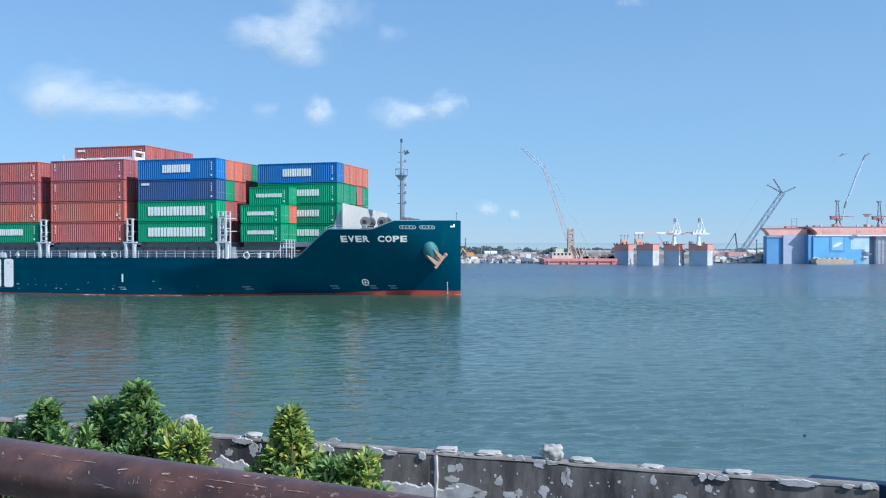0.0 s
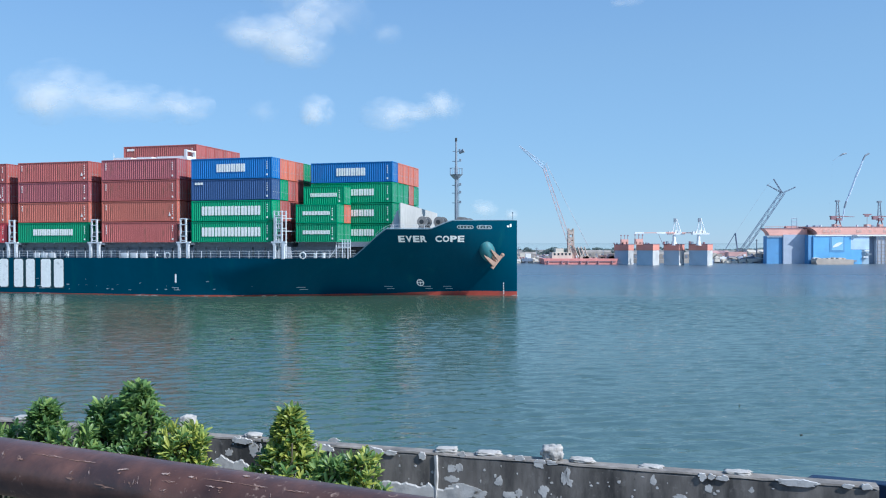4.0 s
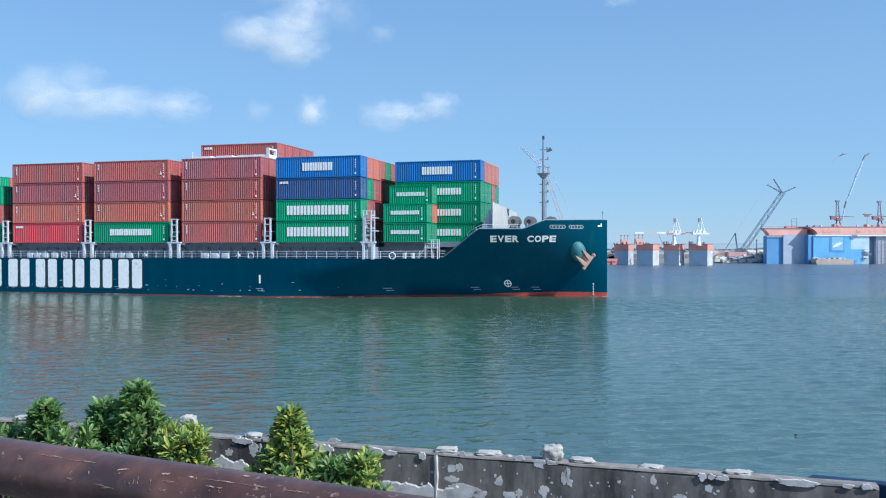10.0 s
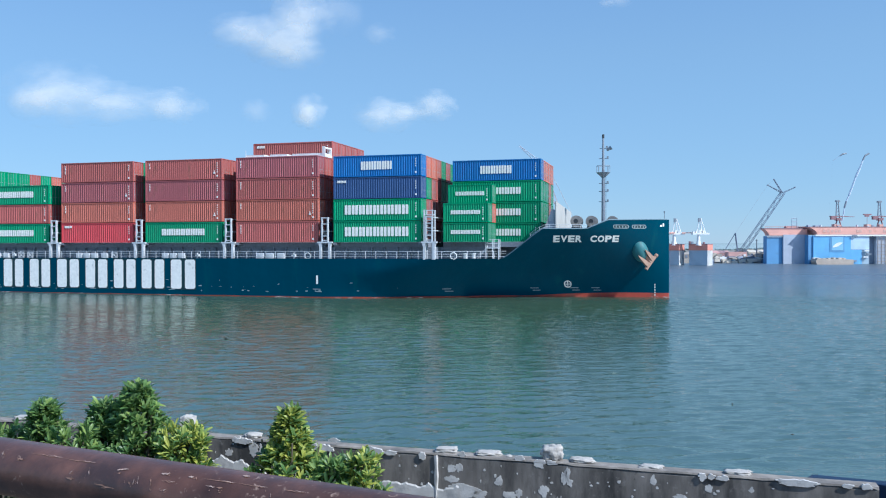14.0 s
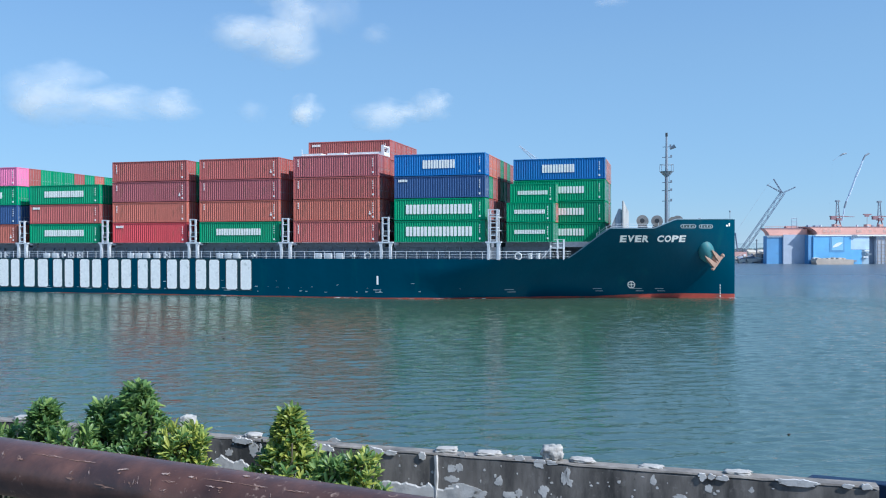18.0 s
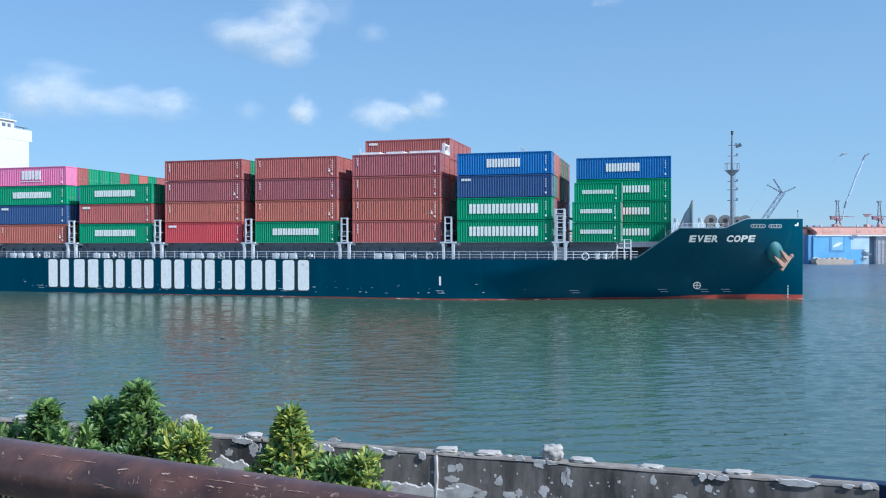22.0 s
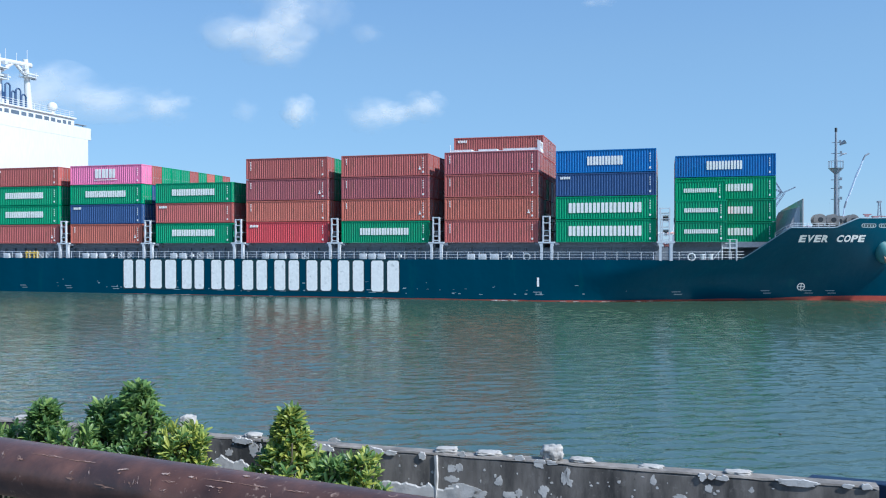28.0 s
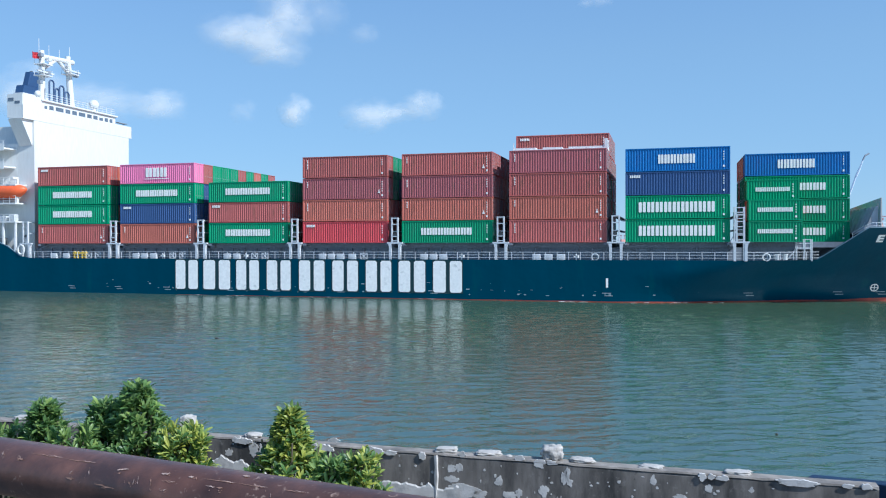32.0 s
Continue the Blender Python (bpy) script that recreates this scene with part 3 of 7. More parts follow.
# chipped spots: place along the rail, turn round it, length, slant
CHIPS = ((0.259, 1.04, 0.016, -1.17), (0.261, 1.25, 0.021, 0.0), (0.303, 0.96, 0.013, -1.85), (0.378, 0.71, 0.029, -0.22), (0.408, 1.1, 0.01, 0.88), (0.416, 1.05, 0.009, -1.62), (0.425, 0.98, 0.013, -1.89), (0.455, 0.96, 0.015, -1.84), (0.478, 0.63, 0.02, -0.21), (0.492, 1.14, 0.01, -0.42), (0.349, 1.32, 0.053, 0.06), (0.536, 0.61, 0.012, -0.15), (0.588, 0.83, 0.021, 0.0), (0.608, 0.83, 0.013, 0.0), (0.642, 0.22, 0.018, 0.12), (0.715, 0.81, 0.01, -1.73), (0.113, 0.88, 0.019, 0.0), (0.058, 0.78, 0.012, -2.0))
for i, (t, an, length, slant) in enumerate(CHIPS):
    wid = 0.0012 + 0.0008 * (i % 3) + (0.001 if length > 0.025 and an < 1 else 0.0)
    smear(t, an, length, wid, slant, i * 3.1, M_SCRAPE if i % 3 != 1 else M_CHIP)
    for k in range(2):
        smear(t + rr.gauss(0, 0.012), an + rr.gauss(0, 0.12), rr.uniform(0.003, 0.008), rr.uniform(0.0006, 0.0014), slant + rr.gauss(0, 0.6), i * 5.7 + k, M_CHIP)
# long scratches along the upper side
for i, (t, an, length) in enumerate(((0.172, 0.61, 0.086), (0.265, 0.63, 0.083), (0.599, 0.60, 0.072), (0.668, 0.60, 0.061), (0.754, 0.58, 0.045), (0.492, 0.88, 0.03))):
    smear(t, an, length, 0.0008, 0.0, 70 + i, M_CHIP)
    smear(t + length * 0.3, an - 0.02, length * 0.5, 0.0006, 0.0, 90 + i, M_SCRAPE)


# ---- shrubs ----
def leaf_material(name, young):
    m = bpy.data.materials.new(name)
    m.use_nodes = True
    n, l = m.node_tree.nodes, m.node_tree.links
    b = n["Principled BSDF"]
    g = n.new("ShaderNodeNewGeometry")
    r = n.new("ShaderNodeValToRGB")
    e = r.color_ramp.elements
    e[0].position, e[0].color = 0.0, (0.07, 0.14, 0.05, 1)
    e[1].position, e[1].color = 1.0, (0.36 + 0.24 * young, 0.48 + 0.12 * young, 0.12, 1)
    for p, c in ((0.45 - 0.2 * young, (0.16, 0.29, 0.085, 1)), (0.8 - 0.3 * young, (0.27 + 0.11 * young, 0.38 + 0.08 * young, 0.115, 1))):
        x = e.new(p)
        x.color = c
    l.new(g.outputs["Random Per Island"], r.inputs["Fac"])
    l.new(r.outputs[0], b.inputs["Base Color"])
    b.inputs["Roughness"].default_value = 0.38
    tr = n.new("ShaderNodeBsdfTranslucent")
    l.new(r.outputs[0], tr.inputs["Color"])
    mx = n.new("ShaderNodeMixShader")
    mx.inputs[0].default_value = 0.45
    l.new(b.outputs[0], mx.inputs[1])
    l.new(tr.outputs[0], mx.inputs[2])
    l.new(mx.outputs[0], n["Material Output"].inputs["Surface"])
    return m


M_LEAF = leaf_material("glossy_leaf", 0.0)
M_YOUNG = leaf_material("young_yellow_green_leaf", 1.0)
M_TWIG = mat("shrub_twig", (0.12, 0.10, 0.06), 0.9, vary=0.3, scale=20)


def shrub(x, y, top, width, seed, tips, label, cone=0.6, power=1.9, base=5.3):
    rr = random.Random(seed)
    root = Vector((x, y, base))
    thing = tagged(new("shrub"), label, "shrub", "shrubs along the sea wall")
    thing.location = root
    h = top - base
    tw = bmesh.new()
    verts, faces = [], []

    def leaf(p, d, up, length, wid):
        side = d.cross(up).normalized()
        nrm = side.cross(d).normalized()
        k = len(verts)
        for t, w, z in ((0, 0.08, 0), (0.35, 0.75, 0.05), (0.72, 1.0, 0.03), (0.92, 0.6, -0.02)):
            c = p + d * (t * length) + nrm * (z * length)
            verts.extend([c - side * (w * wid / 2) + nrm * (w * wid * 0.13), c, c + side * (w * wid / 2) + nrm * (w * wid * 0.13)])
        verts.append(p + d * length - nrm * (0.05 * length))
        for r in range(3):
            a = k + r * 3
            faces.append((a, a + 1, a + 4, a + 3))
            faces.append((a + 1, a + 2, a + 5, a + 4))
        a = k + 9
        faces.append((a, a + 1, k + 12))
        faces.append((a + 1, a + 2, k + 12))

    stems = []
    for i in range(7):
        a = rr.uniform(0, 6.28)
        tip = Vector((math.cos(a) * width * 0.22, math.sin(a) * width * 0.22, h * rr.uniform(0.5, 0.9)))
        tube(tw, (0.02 * math.cos(a), 0.02 * math.sin(a), 0), tip, 0.014, 0.006, 6)
        stems.append(tip)
    for i in range(int(tips * 1.5)):
        f = rr.random() ** 0.8
        zz = h * (0.22 + 0.76 * f)
        env = width / 2 * (1 - cone * f ** power) * (0.95 + 0.35 * noise.noise((f * 5, seed, i % 5)))
        a = rr.uniform(0, 6.283)
        rad = env * math.sqrt(rr.uniform(0.15, 1.0))
        p = Vector((math.cos(a) * rad, math.sin(a) * rad, zz))
        out = Vector((math.cos(a) * rad / max(env, 0.01), math.sin(a) * rad / max(env, 0.01), 0.75 + 0.6 * f)).normalized()
        q = p - out * rr.uniform(0.05, 0.12)
        if i % 3 == 0:
            tube(tw, q - Vector((p.x, p.y, 0)) * 0.35 - Vector((0, 0, 0.08)), p, 0.006, 0.003, 5, False)
        count = rr.randint(6, 9)
        for j in range(count):
            b = 6.283 * j / count + rr.uniform(-0.3, 0.3)
            t1 = out.orthogonal().normalized()
            t2 = out.cross(t1)
            lift = rr.uniform(0.5, 2.2)
            d = (t1 * math.cos(b) + t2 * math.sin(b) + out * lift).normalized()
            leaf(p - out * rr.uniform(0, 0.05), d, out + Vector((0, 0, 0.2)), rr.uniform(0.060, 0.105), rr.uniform(0.019, 0.029))
    part("twig_frame", tw, M_TWIG, thing)
    me = bpy.data.meshes.new("foliage")
    me.from_pydata(verts, [], faces)
    me.materials.append(M_YOUNG if "yellow" in label or "bright" in label else M_LEAF)
    me.update()
    fo = new("foliage", me)
    fo.parent = thing
    fo["label"] = "glossy green leaves in rosettes"
    fo["kind"] = "stuff"
    return thing


shrub(-3.152, 5.900, 6.164, 0.487, 1, 100, "young green shrub beside the sea wall", 0.40)
shrub(-2.819, 5.800, 6.362, 0.499, 2, 160, "leafy green shrub beside the sea wall", 0.75)
shrub(-2.44, 5.900, 6.345, 0.64, 3, 180, "dense dark green shrub beside the sea wall", 0.70, 1.4)
shrub(-2.164, 5.800, 6.498, 0.66, 4, 240, "tall dense dark green shrub beside the sea wall", 0.80, 1.5)
shrub(-2.529, 5.600, 6.231, 0.463, 9, 110, "low green shrub beside the sea wall", 0.35)
shrub(-1.801, 5.700, 6.216, 0.451, 5, 160, "yellow-green leafy shrub beside the sea wall", 0.40)
shrub(-1.049, 5.600, 6.347, 0.92, 6, 280, "cone-shaped green shrub with bright young leaves", 0.93, 1.05)
shrub(-0.754, 5.500, 6.049, 0.454, 7, 90, "low green shrub beside the sea wall", 0.40)
shrub(-0.564, 5.500, 6.071, 0.417, 8, 85, "low yellow-green shrub beside the sea wall", 0.50)

# dark navy beam, made up for a dark area past the wall's end
fender = tagged(new("navy_beam"), "dark navy beam beyond the wall's end", "fender")
fender.location = (2.83, 5.75, 5.2)
bm = bmesh.new()
v = [Vector((2.66 - 2.83, 0.20, 5.80 - 5.2)), Vector((3.34 - 2.83, -0.45, 5.895 - 5.2))]
box(bm, 0, (v[1] - v[0]).length, -0.06, 0.06, -0.6, 0.0)
bevelled(bm, 0.015)
q = (v[1] - v[0]).to_track_quat("X", "Z").to_matrix()
for p in bm.verts:
    p.co = v[0] + q @ p.co
part("beam", bm, mat("navy_paint", (0.01, 0.03, 0.07), 0.6, vary=0.3, scale=6, bump=0.3, bscale=40), fender)

# bits of flotsam
M_FLOT = mat("wet_dark_flotsam", (0.03, 0.028, 0.025), 0.6, vary=0.3, scale=20)
for i, (x0, y0, x1, y1, r) in enumerate(((14.0, 31.7, 13.0, 31.9, 0.045), (13.7, 37.5, 12.9, 38.2, 0.03), (-16.0, 63.0, -17.5, 63.5, 0.12))):
    bm = bmesh.new()
    bmesh.ops.create_icosphere(bm, subdivisions=2, radius=1.0)
    for v in bm.verts:
        q = 1 + 0.5 * noise.noise(v.co * 1.7 + Vector((i * 4, 0, 0)))
        v.co = Vector((v.co.x * r * 1.4 * q, v.co.y * r * q, v.co.z * r * 0.6 * q))
    fl = new("flotsam", mesh_of("flotsam", bm, M_FLOT, True))
    tagged(fl, "small dark piece of flotsam drifting on the water", "flotsam", "flotsam on the water")
    FLOATING.append((fl, [(0, pose(x0, y0, 0.02)), (32, pose(x1, y1, 0.02))]))

# ================= the ship =================
BOW, STERN, MID, HALF = 43.2, -122.0, 12.5, 13.0
MOVING_WITH_SHIP, DRIFTING = [], list(FLOATING)


def ramp(a, b, x):
    t = min(1.0, max(0.0, (x - a) / (b - a)))
    return t * t * (3 - 2 * t)


def slope(a, b, x):
    """A straight rise from 0 to 1 with slightly eased corners."""
    t = min(1.0, max(0.0, (x - a) / (b - a)))
    return t + 0.12 * (t * t * (3 - 2 * t) - t)


def sheer(s):
    """Height of the hull's upper edge."""
    return 5.24 + 3.84 * slope(22.2, 27.7, s) + 1.15 * slope(33.0, 35.7, s) + 0.12 * ramp(36, 43, s) + 2.6 * ramp(-88.0, -93.5, s)


def half_beam(s, z):
    """Half the hull's width: fine entry at the waterline, full and flared above."""
    w = 1.0
    if s > -2.0:
        k = ramp(-1.5, 4.0 + 6.3 * ramp(6.0, 28.0, s), z) ** (1.3 - 0.25 * ramp(10.0, 30.0, s))
        q = (s + 2.0) / (BOW + 2.0)
        low = max(0.0, 1 - q ** 1.8) ** 3.0
        s0 = 14.0 + 1.6 * max(-4.5, z - 7.8)
        high = max(0.0, 1 - max(0.0, (s - s0) / (BOW - s0)) ** 2.1)
        w = k * high + (1 - k) * low
    w = HALF * w + 0.35 * ramp(20, 40, s) * max(0.0, 1 - ((s - 20) / (BOW - 20)) ** 8 if s > 20 else 0)
    if s < -95:
        w *= 1 - 0.25 * ((-95 - s) / 27.0) ** 2 * (1.4 - min(1.0, max(0.0, z / 10.0)))
    if z < -1.0:
        w *= 0.97
    return w


def hull_near(s, z, off=0.0):
    """A point of the near side, off metres outside it."""
    return Vector((s, MID - half_beam(s, z) - off, z))


def stations():
    s = STERN
    out = []
    while s < BOW - 0.01:
        out.append(s)
        s += 4.0 if s < -98 else 2.2 if s < 14 else 0.45 if s < 38 else 0.45 if s < 42 else 0.2
    return out + [BOW]


def boot_line(s):
    return 0.15 + 0.36 * ramp(24, 36, s) + 0.02 * math.sin(s * 0.7)


def skin(bm, lower, upper, steps):
    """Both sides of the hull between two height functions."""
    st = stations()
    for side in (-1, 1):
        prev = None
        for s in st:
            lo, hi = lower(s), upper(s)
            col = []
            for i in range(steps + 1):
                z = lo + (hi - lo) * i / steps
                col.append(bm.verts.new((s, MID + side * half_beam(s, z), z)))
            if prev:
                for i in range(steps):
                    bm.faces.new((prev[i], col[i], col[i + 1], prev[i + 1]))
            prev = col
    lo, hi = lower(STERN), upper(STERN)
    for i in range(steps):
        za, zb = lo + (hi - lo) * i / steps, lo + (hi - lo) * (i + 1) / steps
        a, b = half_beam(STERN, za), half_beam(STERN, zb)
        bm.faces.new([bm.verts.new(p) for p in ((STERN, MID - a, za), (STERN, MID + a, za), (STERN, MID + b, zb), (STERN, MID - b, zb))])
    bmesh.ops.remove_doubles(bm, verts=bm.verts, dist=0.004)


ship = new("container_ship")
tagged(ship, "dark green container ship with white hull lettering and stacked deck cargo", "ship")
MOVING_WITH_SHIP.append((ship, Matrix.Identity(4)))

bm = bmesh.new()
skin(bm, boot_line, sheer, 16)
hull = part("hull", bm, M_HULL, ship, "dark green painted steel hull with raised bow", True)
bm = bmesh.new()
skin(bm, lambda s: -4.5, boot_line, 3)
part("boot_topping", bm, M_BOOT, ship, "weathered red paint at the waterline", True)


def deck_sheet(bm, s0, s1, z_of, inset=0.06):
    st = [s0] + [s for s in stations() if s0 < s < s1] + [s1]
    prev = None
    for s in st:
        z = z_of(s)
        h = max(0.05, half_beam(s, z) - inset)
        cur = (bm.verts.new((s, MID - h, z)), bm.verts.new((s, MID + h, z)))
        if prev:
            bm.faces.new((prev[0], cur[0], cur[1], prev[1]))
        prev = cur


bm = bmesh.new()
deck_sheet(bm, -94, 29, lambda s: 5.12)
part("main_deck", bm, M_DECK, ship)
bm = bmesh.new()
deck_sheet(bm, 28.6, BOW - 0.4, lambda s: 8.6)
part("forecastle_deck", bm, M_DECK, ship)
bm = bmesh.new()
deck_sheet(bm, STERN + 0.1, -94, lambda s: 7.2)
part("poop_deck", bm, M_DECK, ship)

M_CAP = mat("faded_edge_paint", (0.16, 0.24, 0.29), 0.6, vary=0.2)
# bulwark cap along the bow and the stern
for lo_s, hi_s in ((22.0, BOW - 0.15), (-118.0, -88.0)):
    bm = bmesh.new()
    pts = [s for s in stations() if lo_s <= s <= hi_s]
    line_tube(bm, [hull_near(a, sheer(a), 0.03) + Vector((0, 0.05, 0.03)) for a in pts], 0.07)
    part("bulwark_cap", bm, M_CAP, ship, "pale edge along the bulwark")

# hatch coaming and hatch covers
BAYS = {"r0": -86.31, "one": -71.98, "g4": -57.48, "r1": -43.06, "r2": -28.84, "r3": -14.46, "it": 0.0, "it2": 14.48}
DECKB = 7.38
bm = bmesh.new()
box(bm, -88.0, 13.6, 1.7, 23.3, 5.1, 6.75)
box(bm, 13.6, 20.0, 4.4, 20.6, 5.1, 6.75)
for s in np.arange(-87, 13.5, 1.8):
    box(bm, s, s + 0.12, 1.35, 1.7, 5.1, 6.7)
part("hatch_coaming", bm, M_COAM, ship)
bm = bmesh.new()
box(bm, 20.0, 26.5, 7.5, 17.5, 5.1, 6.75)
part("forward_coaming", bm, M_COAM, ship)
for key, s in BAYS.items():
    bm = bmesh.new()
    inner = 1.2 if key != "it2" else 4.3
    box(bm, s - 0.5, s + (12.7 if key != "it2" else 12.2), inner, 25 - inner, 6.75, DECKB + 0.03)
    if key != "it2":
        box(bm, s - 0.1, s + 0.4, 0.02, inner, DECKB - 0.3, DECKB - 0.05)
        box(bm, s + 11.8, s + 12.3, 0.02, inner, DECKB - 0.3, DECKB - 0.05)
    part("hatch_cover", bm, M_HATCH, ship)
    bm = bmesh.new()
    w0 = 0.0 if key != "it2" else 5.0
    for e in (0.1, 5.98, 11.95):
        for w in np.arange(w0, 25, 2.5):
            box(bm, s + e, s + e + 0.18, w + 0.05, w + 0.25, DECKB - 0.13, DECKB)
    part("container_foot", bm, M_HATCH, ship)["kind"] = "stuff"

# lashing bridges in the gaps between the bays
GAPS = [-88.4] + [BAYS[k] + 12.19 + 1.12 for k in ("r0", "one", "g4", "r1", "r2", "r3", "it")]
bm = bmesh.new()
box(bm, -1.05, 1.05, -0.40, 0.07, 7.3, 7.5)
ME_SILL = mesh_of("bridge_sill", bm, M_GREYW)
ME_PED = []
for x in (-0.78, 0.5):
    bm = bmesh.new()
    prism(bm, [(x, 5.15), (x + 0.3, 5.15), (x + 0.3, 6.8), (x + (0.42 if x > 0 else 0.3), 7.3), (x - (0.0 if x > 0 else 0.12), 7.3), (x, 6.8)], -0.38, 0.05)
    ME_PED.append(mesh_of("pedestal", bm, M_GREYW))
bm = bmesh.new()
box(bm, -0.09, 0.09, -0.34, -0.08, 7.5, 10.75)
ME_POST = mesh_of("bridge_post", bm, M_GREYW)
bm = bmesh.new()
box(bm, -0.5, 0.5, -0.32, -0.10, 0, 0.12)
ME_RUNG = mesh_of("rung", bm, M_GREYW)
bm = bmesh.new()
box(bm, -0.42, 0.42, -0.1, 25.0, 0, 0.1)
ME_WALK = mesh_of("walkway", bm, M_GREYW)
bm = bmesh.new()
box(bm, -0.16, 0.16, -0.30, -0.12, 8.15, 8.75)
ME_LBOX = mesh_of("lashing_box", bm, M_DARK)
for g in GAPS:
    b = shared("lashing_bridge", ME_SILL, ship, pose(g, 0, 0))
    for me in ME_PED:
        shared("pedestal", me, b)
    for x in (-0.41, 0.41):
        shared("bridge_post", ME_POST, b, pose(x, 0, 0))
    for z in (7.62, 8.2, 9.8, 10.62):
        shared("rung", ME_RUNG, b, pose(0, 0, z))
    for z in (8.85, 10.58):
        shared("walkway", ME_WALK, b, pose(0, 0, z))
    shared("lashing_box", ME_LBOX, b)
# access tower forward of the last full bay
bm = bmesh.new()
box(bm, -1.35, -0.1, -0.3, 1.0, 7.4, 7.5)
t_acc = part("access_tower", bm, M_GREYW, ship)
t_acc.location = (13.9, 0.0, 0)
for x in (-1.3, -0.2):
    for y in (-0.3, 0.9):
        bm = bmesh.new()
        box(bm, x, x + 0.14, y - 0.03, y + 0.14, 5.15, 11.6)
        part("tower_post", bm, M_GREYW, t_acc)
for z in (9.2, 10.9):
    bm = bmesh.new()
    box(bm, -1.35, -0.1, -0.3, 1.0, z, z + 0.1)
    part("platform", bm, M_GREYW, t_acc)
for z in (8.4, 10.2, 11.5):
    for y in (-0.32, 0.95):
        bm = bmesh.new()
        box(bm, -1.36, -0.09, y, y + 0.06, z, z + 0.06)
        part("guard_rail", bm, M_GREYW, t_acc)

# side railing, stretch by stretch
bm = bmesh.new()
tube(bm, (0, 0, 5.15), (0, 0, 6.2), 0.035, sides=6)
ME_STAN = mesh_of("stanchion", bm, M_GREYW)
ends = [-88.2] + GAPS[1:] + [22.6]
for a, b in zip(ends, ends[1:]):
    bm = bmesh.new()
    k = int((b - a) / 1.55)
    pts = [(a + (b - a) * i / (k + 1), hull_near(a + (b - a) * i / (k + 1), 5.2, -0.12).y) for i in range(k + 2)]
    line_tube(bm, [(p[0], p[1], 6.2) for p in pts], 0.03)
    rail = part("side_railing", bm, M_GREYW, ship)
    for z in (5.5, 5.85):
        bm = bmesh.new()
        line_tube(bm, [(p[0], p[1], z) for p in pts], 0.026)
        part("rail", bm, M_GREYW, rail)
    for p in pts[1:-1]:
        shared("stanchion", ME_STAN, rail, pose(p[0], p[1], 0))
# vents and boxes on the side deck
bm = bmesh.new()
box(bm, -0.52, 0.52, 0.3, 0.85, 5.12, 5.95)
bevelled(bm, 0.05)
ME_VENT = mesh_of("vent_box", bm, M_GREYW, True)
bm = bmesh.new()
for x in (-0.5, 0.42):
    box(bm, x, x + 0.08, 0.35, 0.45, 5.12, 6.05)
for z in (5.2, 5.97):
    box(bm, -0.42, 0.42, 0.36, 0.44, z, z + 0.08)
tube(bm, (-0.42, 0.4, 5.28), (0.42, 0.4, 5.97), 0.05, sides=6)
tube(bm, (-0.42, 0.4, 5.97), (0.42, 0.4, 5.28), 0.05, sides=6)
ME_XFRAME = mesh_of("braced_frame", bm, M_GREYW)
bm = bmesh.new()
tube(bm, (0, 0.5, 5.12), (0, 0.5, 6.0), 0.09, sides=8)
tube(bm, (-0.3, 0.5, 5.62), (0.3, 0.5, 5.62), 0.08, sides=8)
tube(bm, (0.22, 0.5, 5.45), (0.22, 0.5, 5.8), 0.16, sides=10)
ME_VALVE = mesh_of("deck_valve", bm, M_WHITE)
DECK_GEAR = {"r0": ((2.4, 4.6), (8.6, 10.2), ()), "one": ((2.3, 3.7, 5.2), (8.4, 10.0), (6.7,)), "g4": ((2.6, 4.1), (6.9, 8.5), (5.5,)),
             "r1": ((2.7, 4.0, 5.3, 7.0), (8.7,), ()), "r2": ((2.9, 4.2, 5.5), (), (8.0,)), "r3": ((3.4, 4.9, 6.5), (), (8.4,))}
for key, (vents, frames, valves) in DECK_GEAR.items():
    for o in vents:
        shared("vent_box", ME_VENT, ship, pose(BAYS[key] + o, 0, 0))
    for o in frames:
        shared("braced_frame", ME_XFRAME, ship, pose(BAYS[key] + o, 0, 0))
    for o in valves:
        shared("deck_valve", ME_VALVE, ship, pose(BAYS[key] + o, 0, 0))
bm = bmesh.new()
for x in (0.0, 0.55, 1.35, 1.9):
    box(bm, x, x + 0.18, 0.2, 0.5, 5.12, 6.3)
box(bm, -0.1, 2.2, 0.2, 0.5, 5.9, 6.1)
gb = part("gangway_gear", bm, M_YELLOW, ship)
gb.location = (-80.2, 0, 0)
for x in (17.6, 18.6):
    bm = bmesh.new()
    y = hull_near(x, 5.2).y + 0.6
    tube(bm, (x, y, 5.12), (x, y, 5.85), 0.25, sides=12)
    tube(bm, (x, y, 5.85), (x, y, 5.95), 0.33, sides=12)
    part("mooring_bollard", bm, M_WHITE, ship)
bm = bmesh.new()
for i in range(14):
    a, b = 2 * math.pi * i / 14, 2 * math.pi * (i + 1) / 14
    tube(bm, (0.42 * math.cos(a), 0, 5.6 + 0.42 * math.sin(a)), (0.42 * math.cos(b), 0, 5.6 + 0.42 * math.sin(b)), 0.09, sides=6)
pf = part("panama_fairlead", bm, M_WHITE, ship)
pf.location = (16.3, hull_near(16.3, 5.2).y + 0.1, 0)
shared("panama_fairlead", pf.data, ship, pose(BAYS["r3"] + 10.8, hull_near(0, 5.2).y + 0.25, 0))

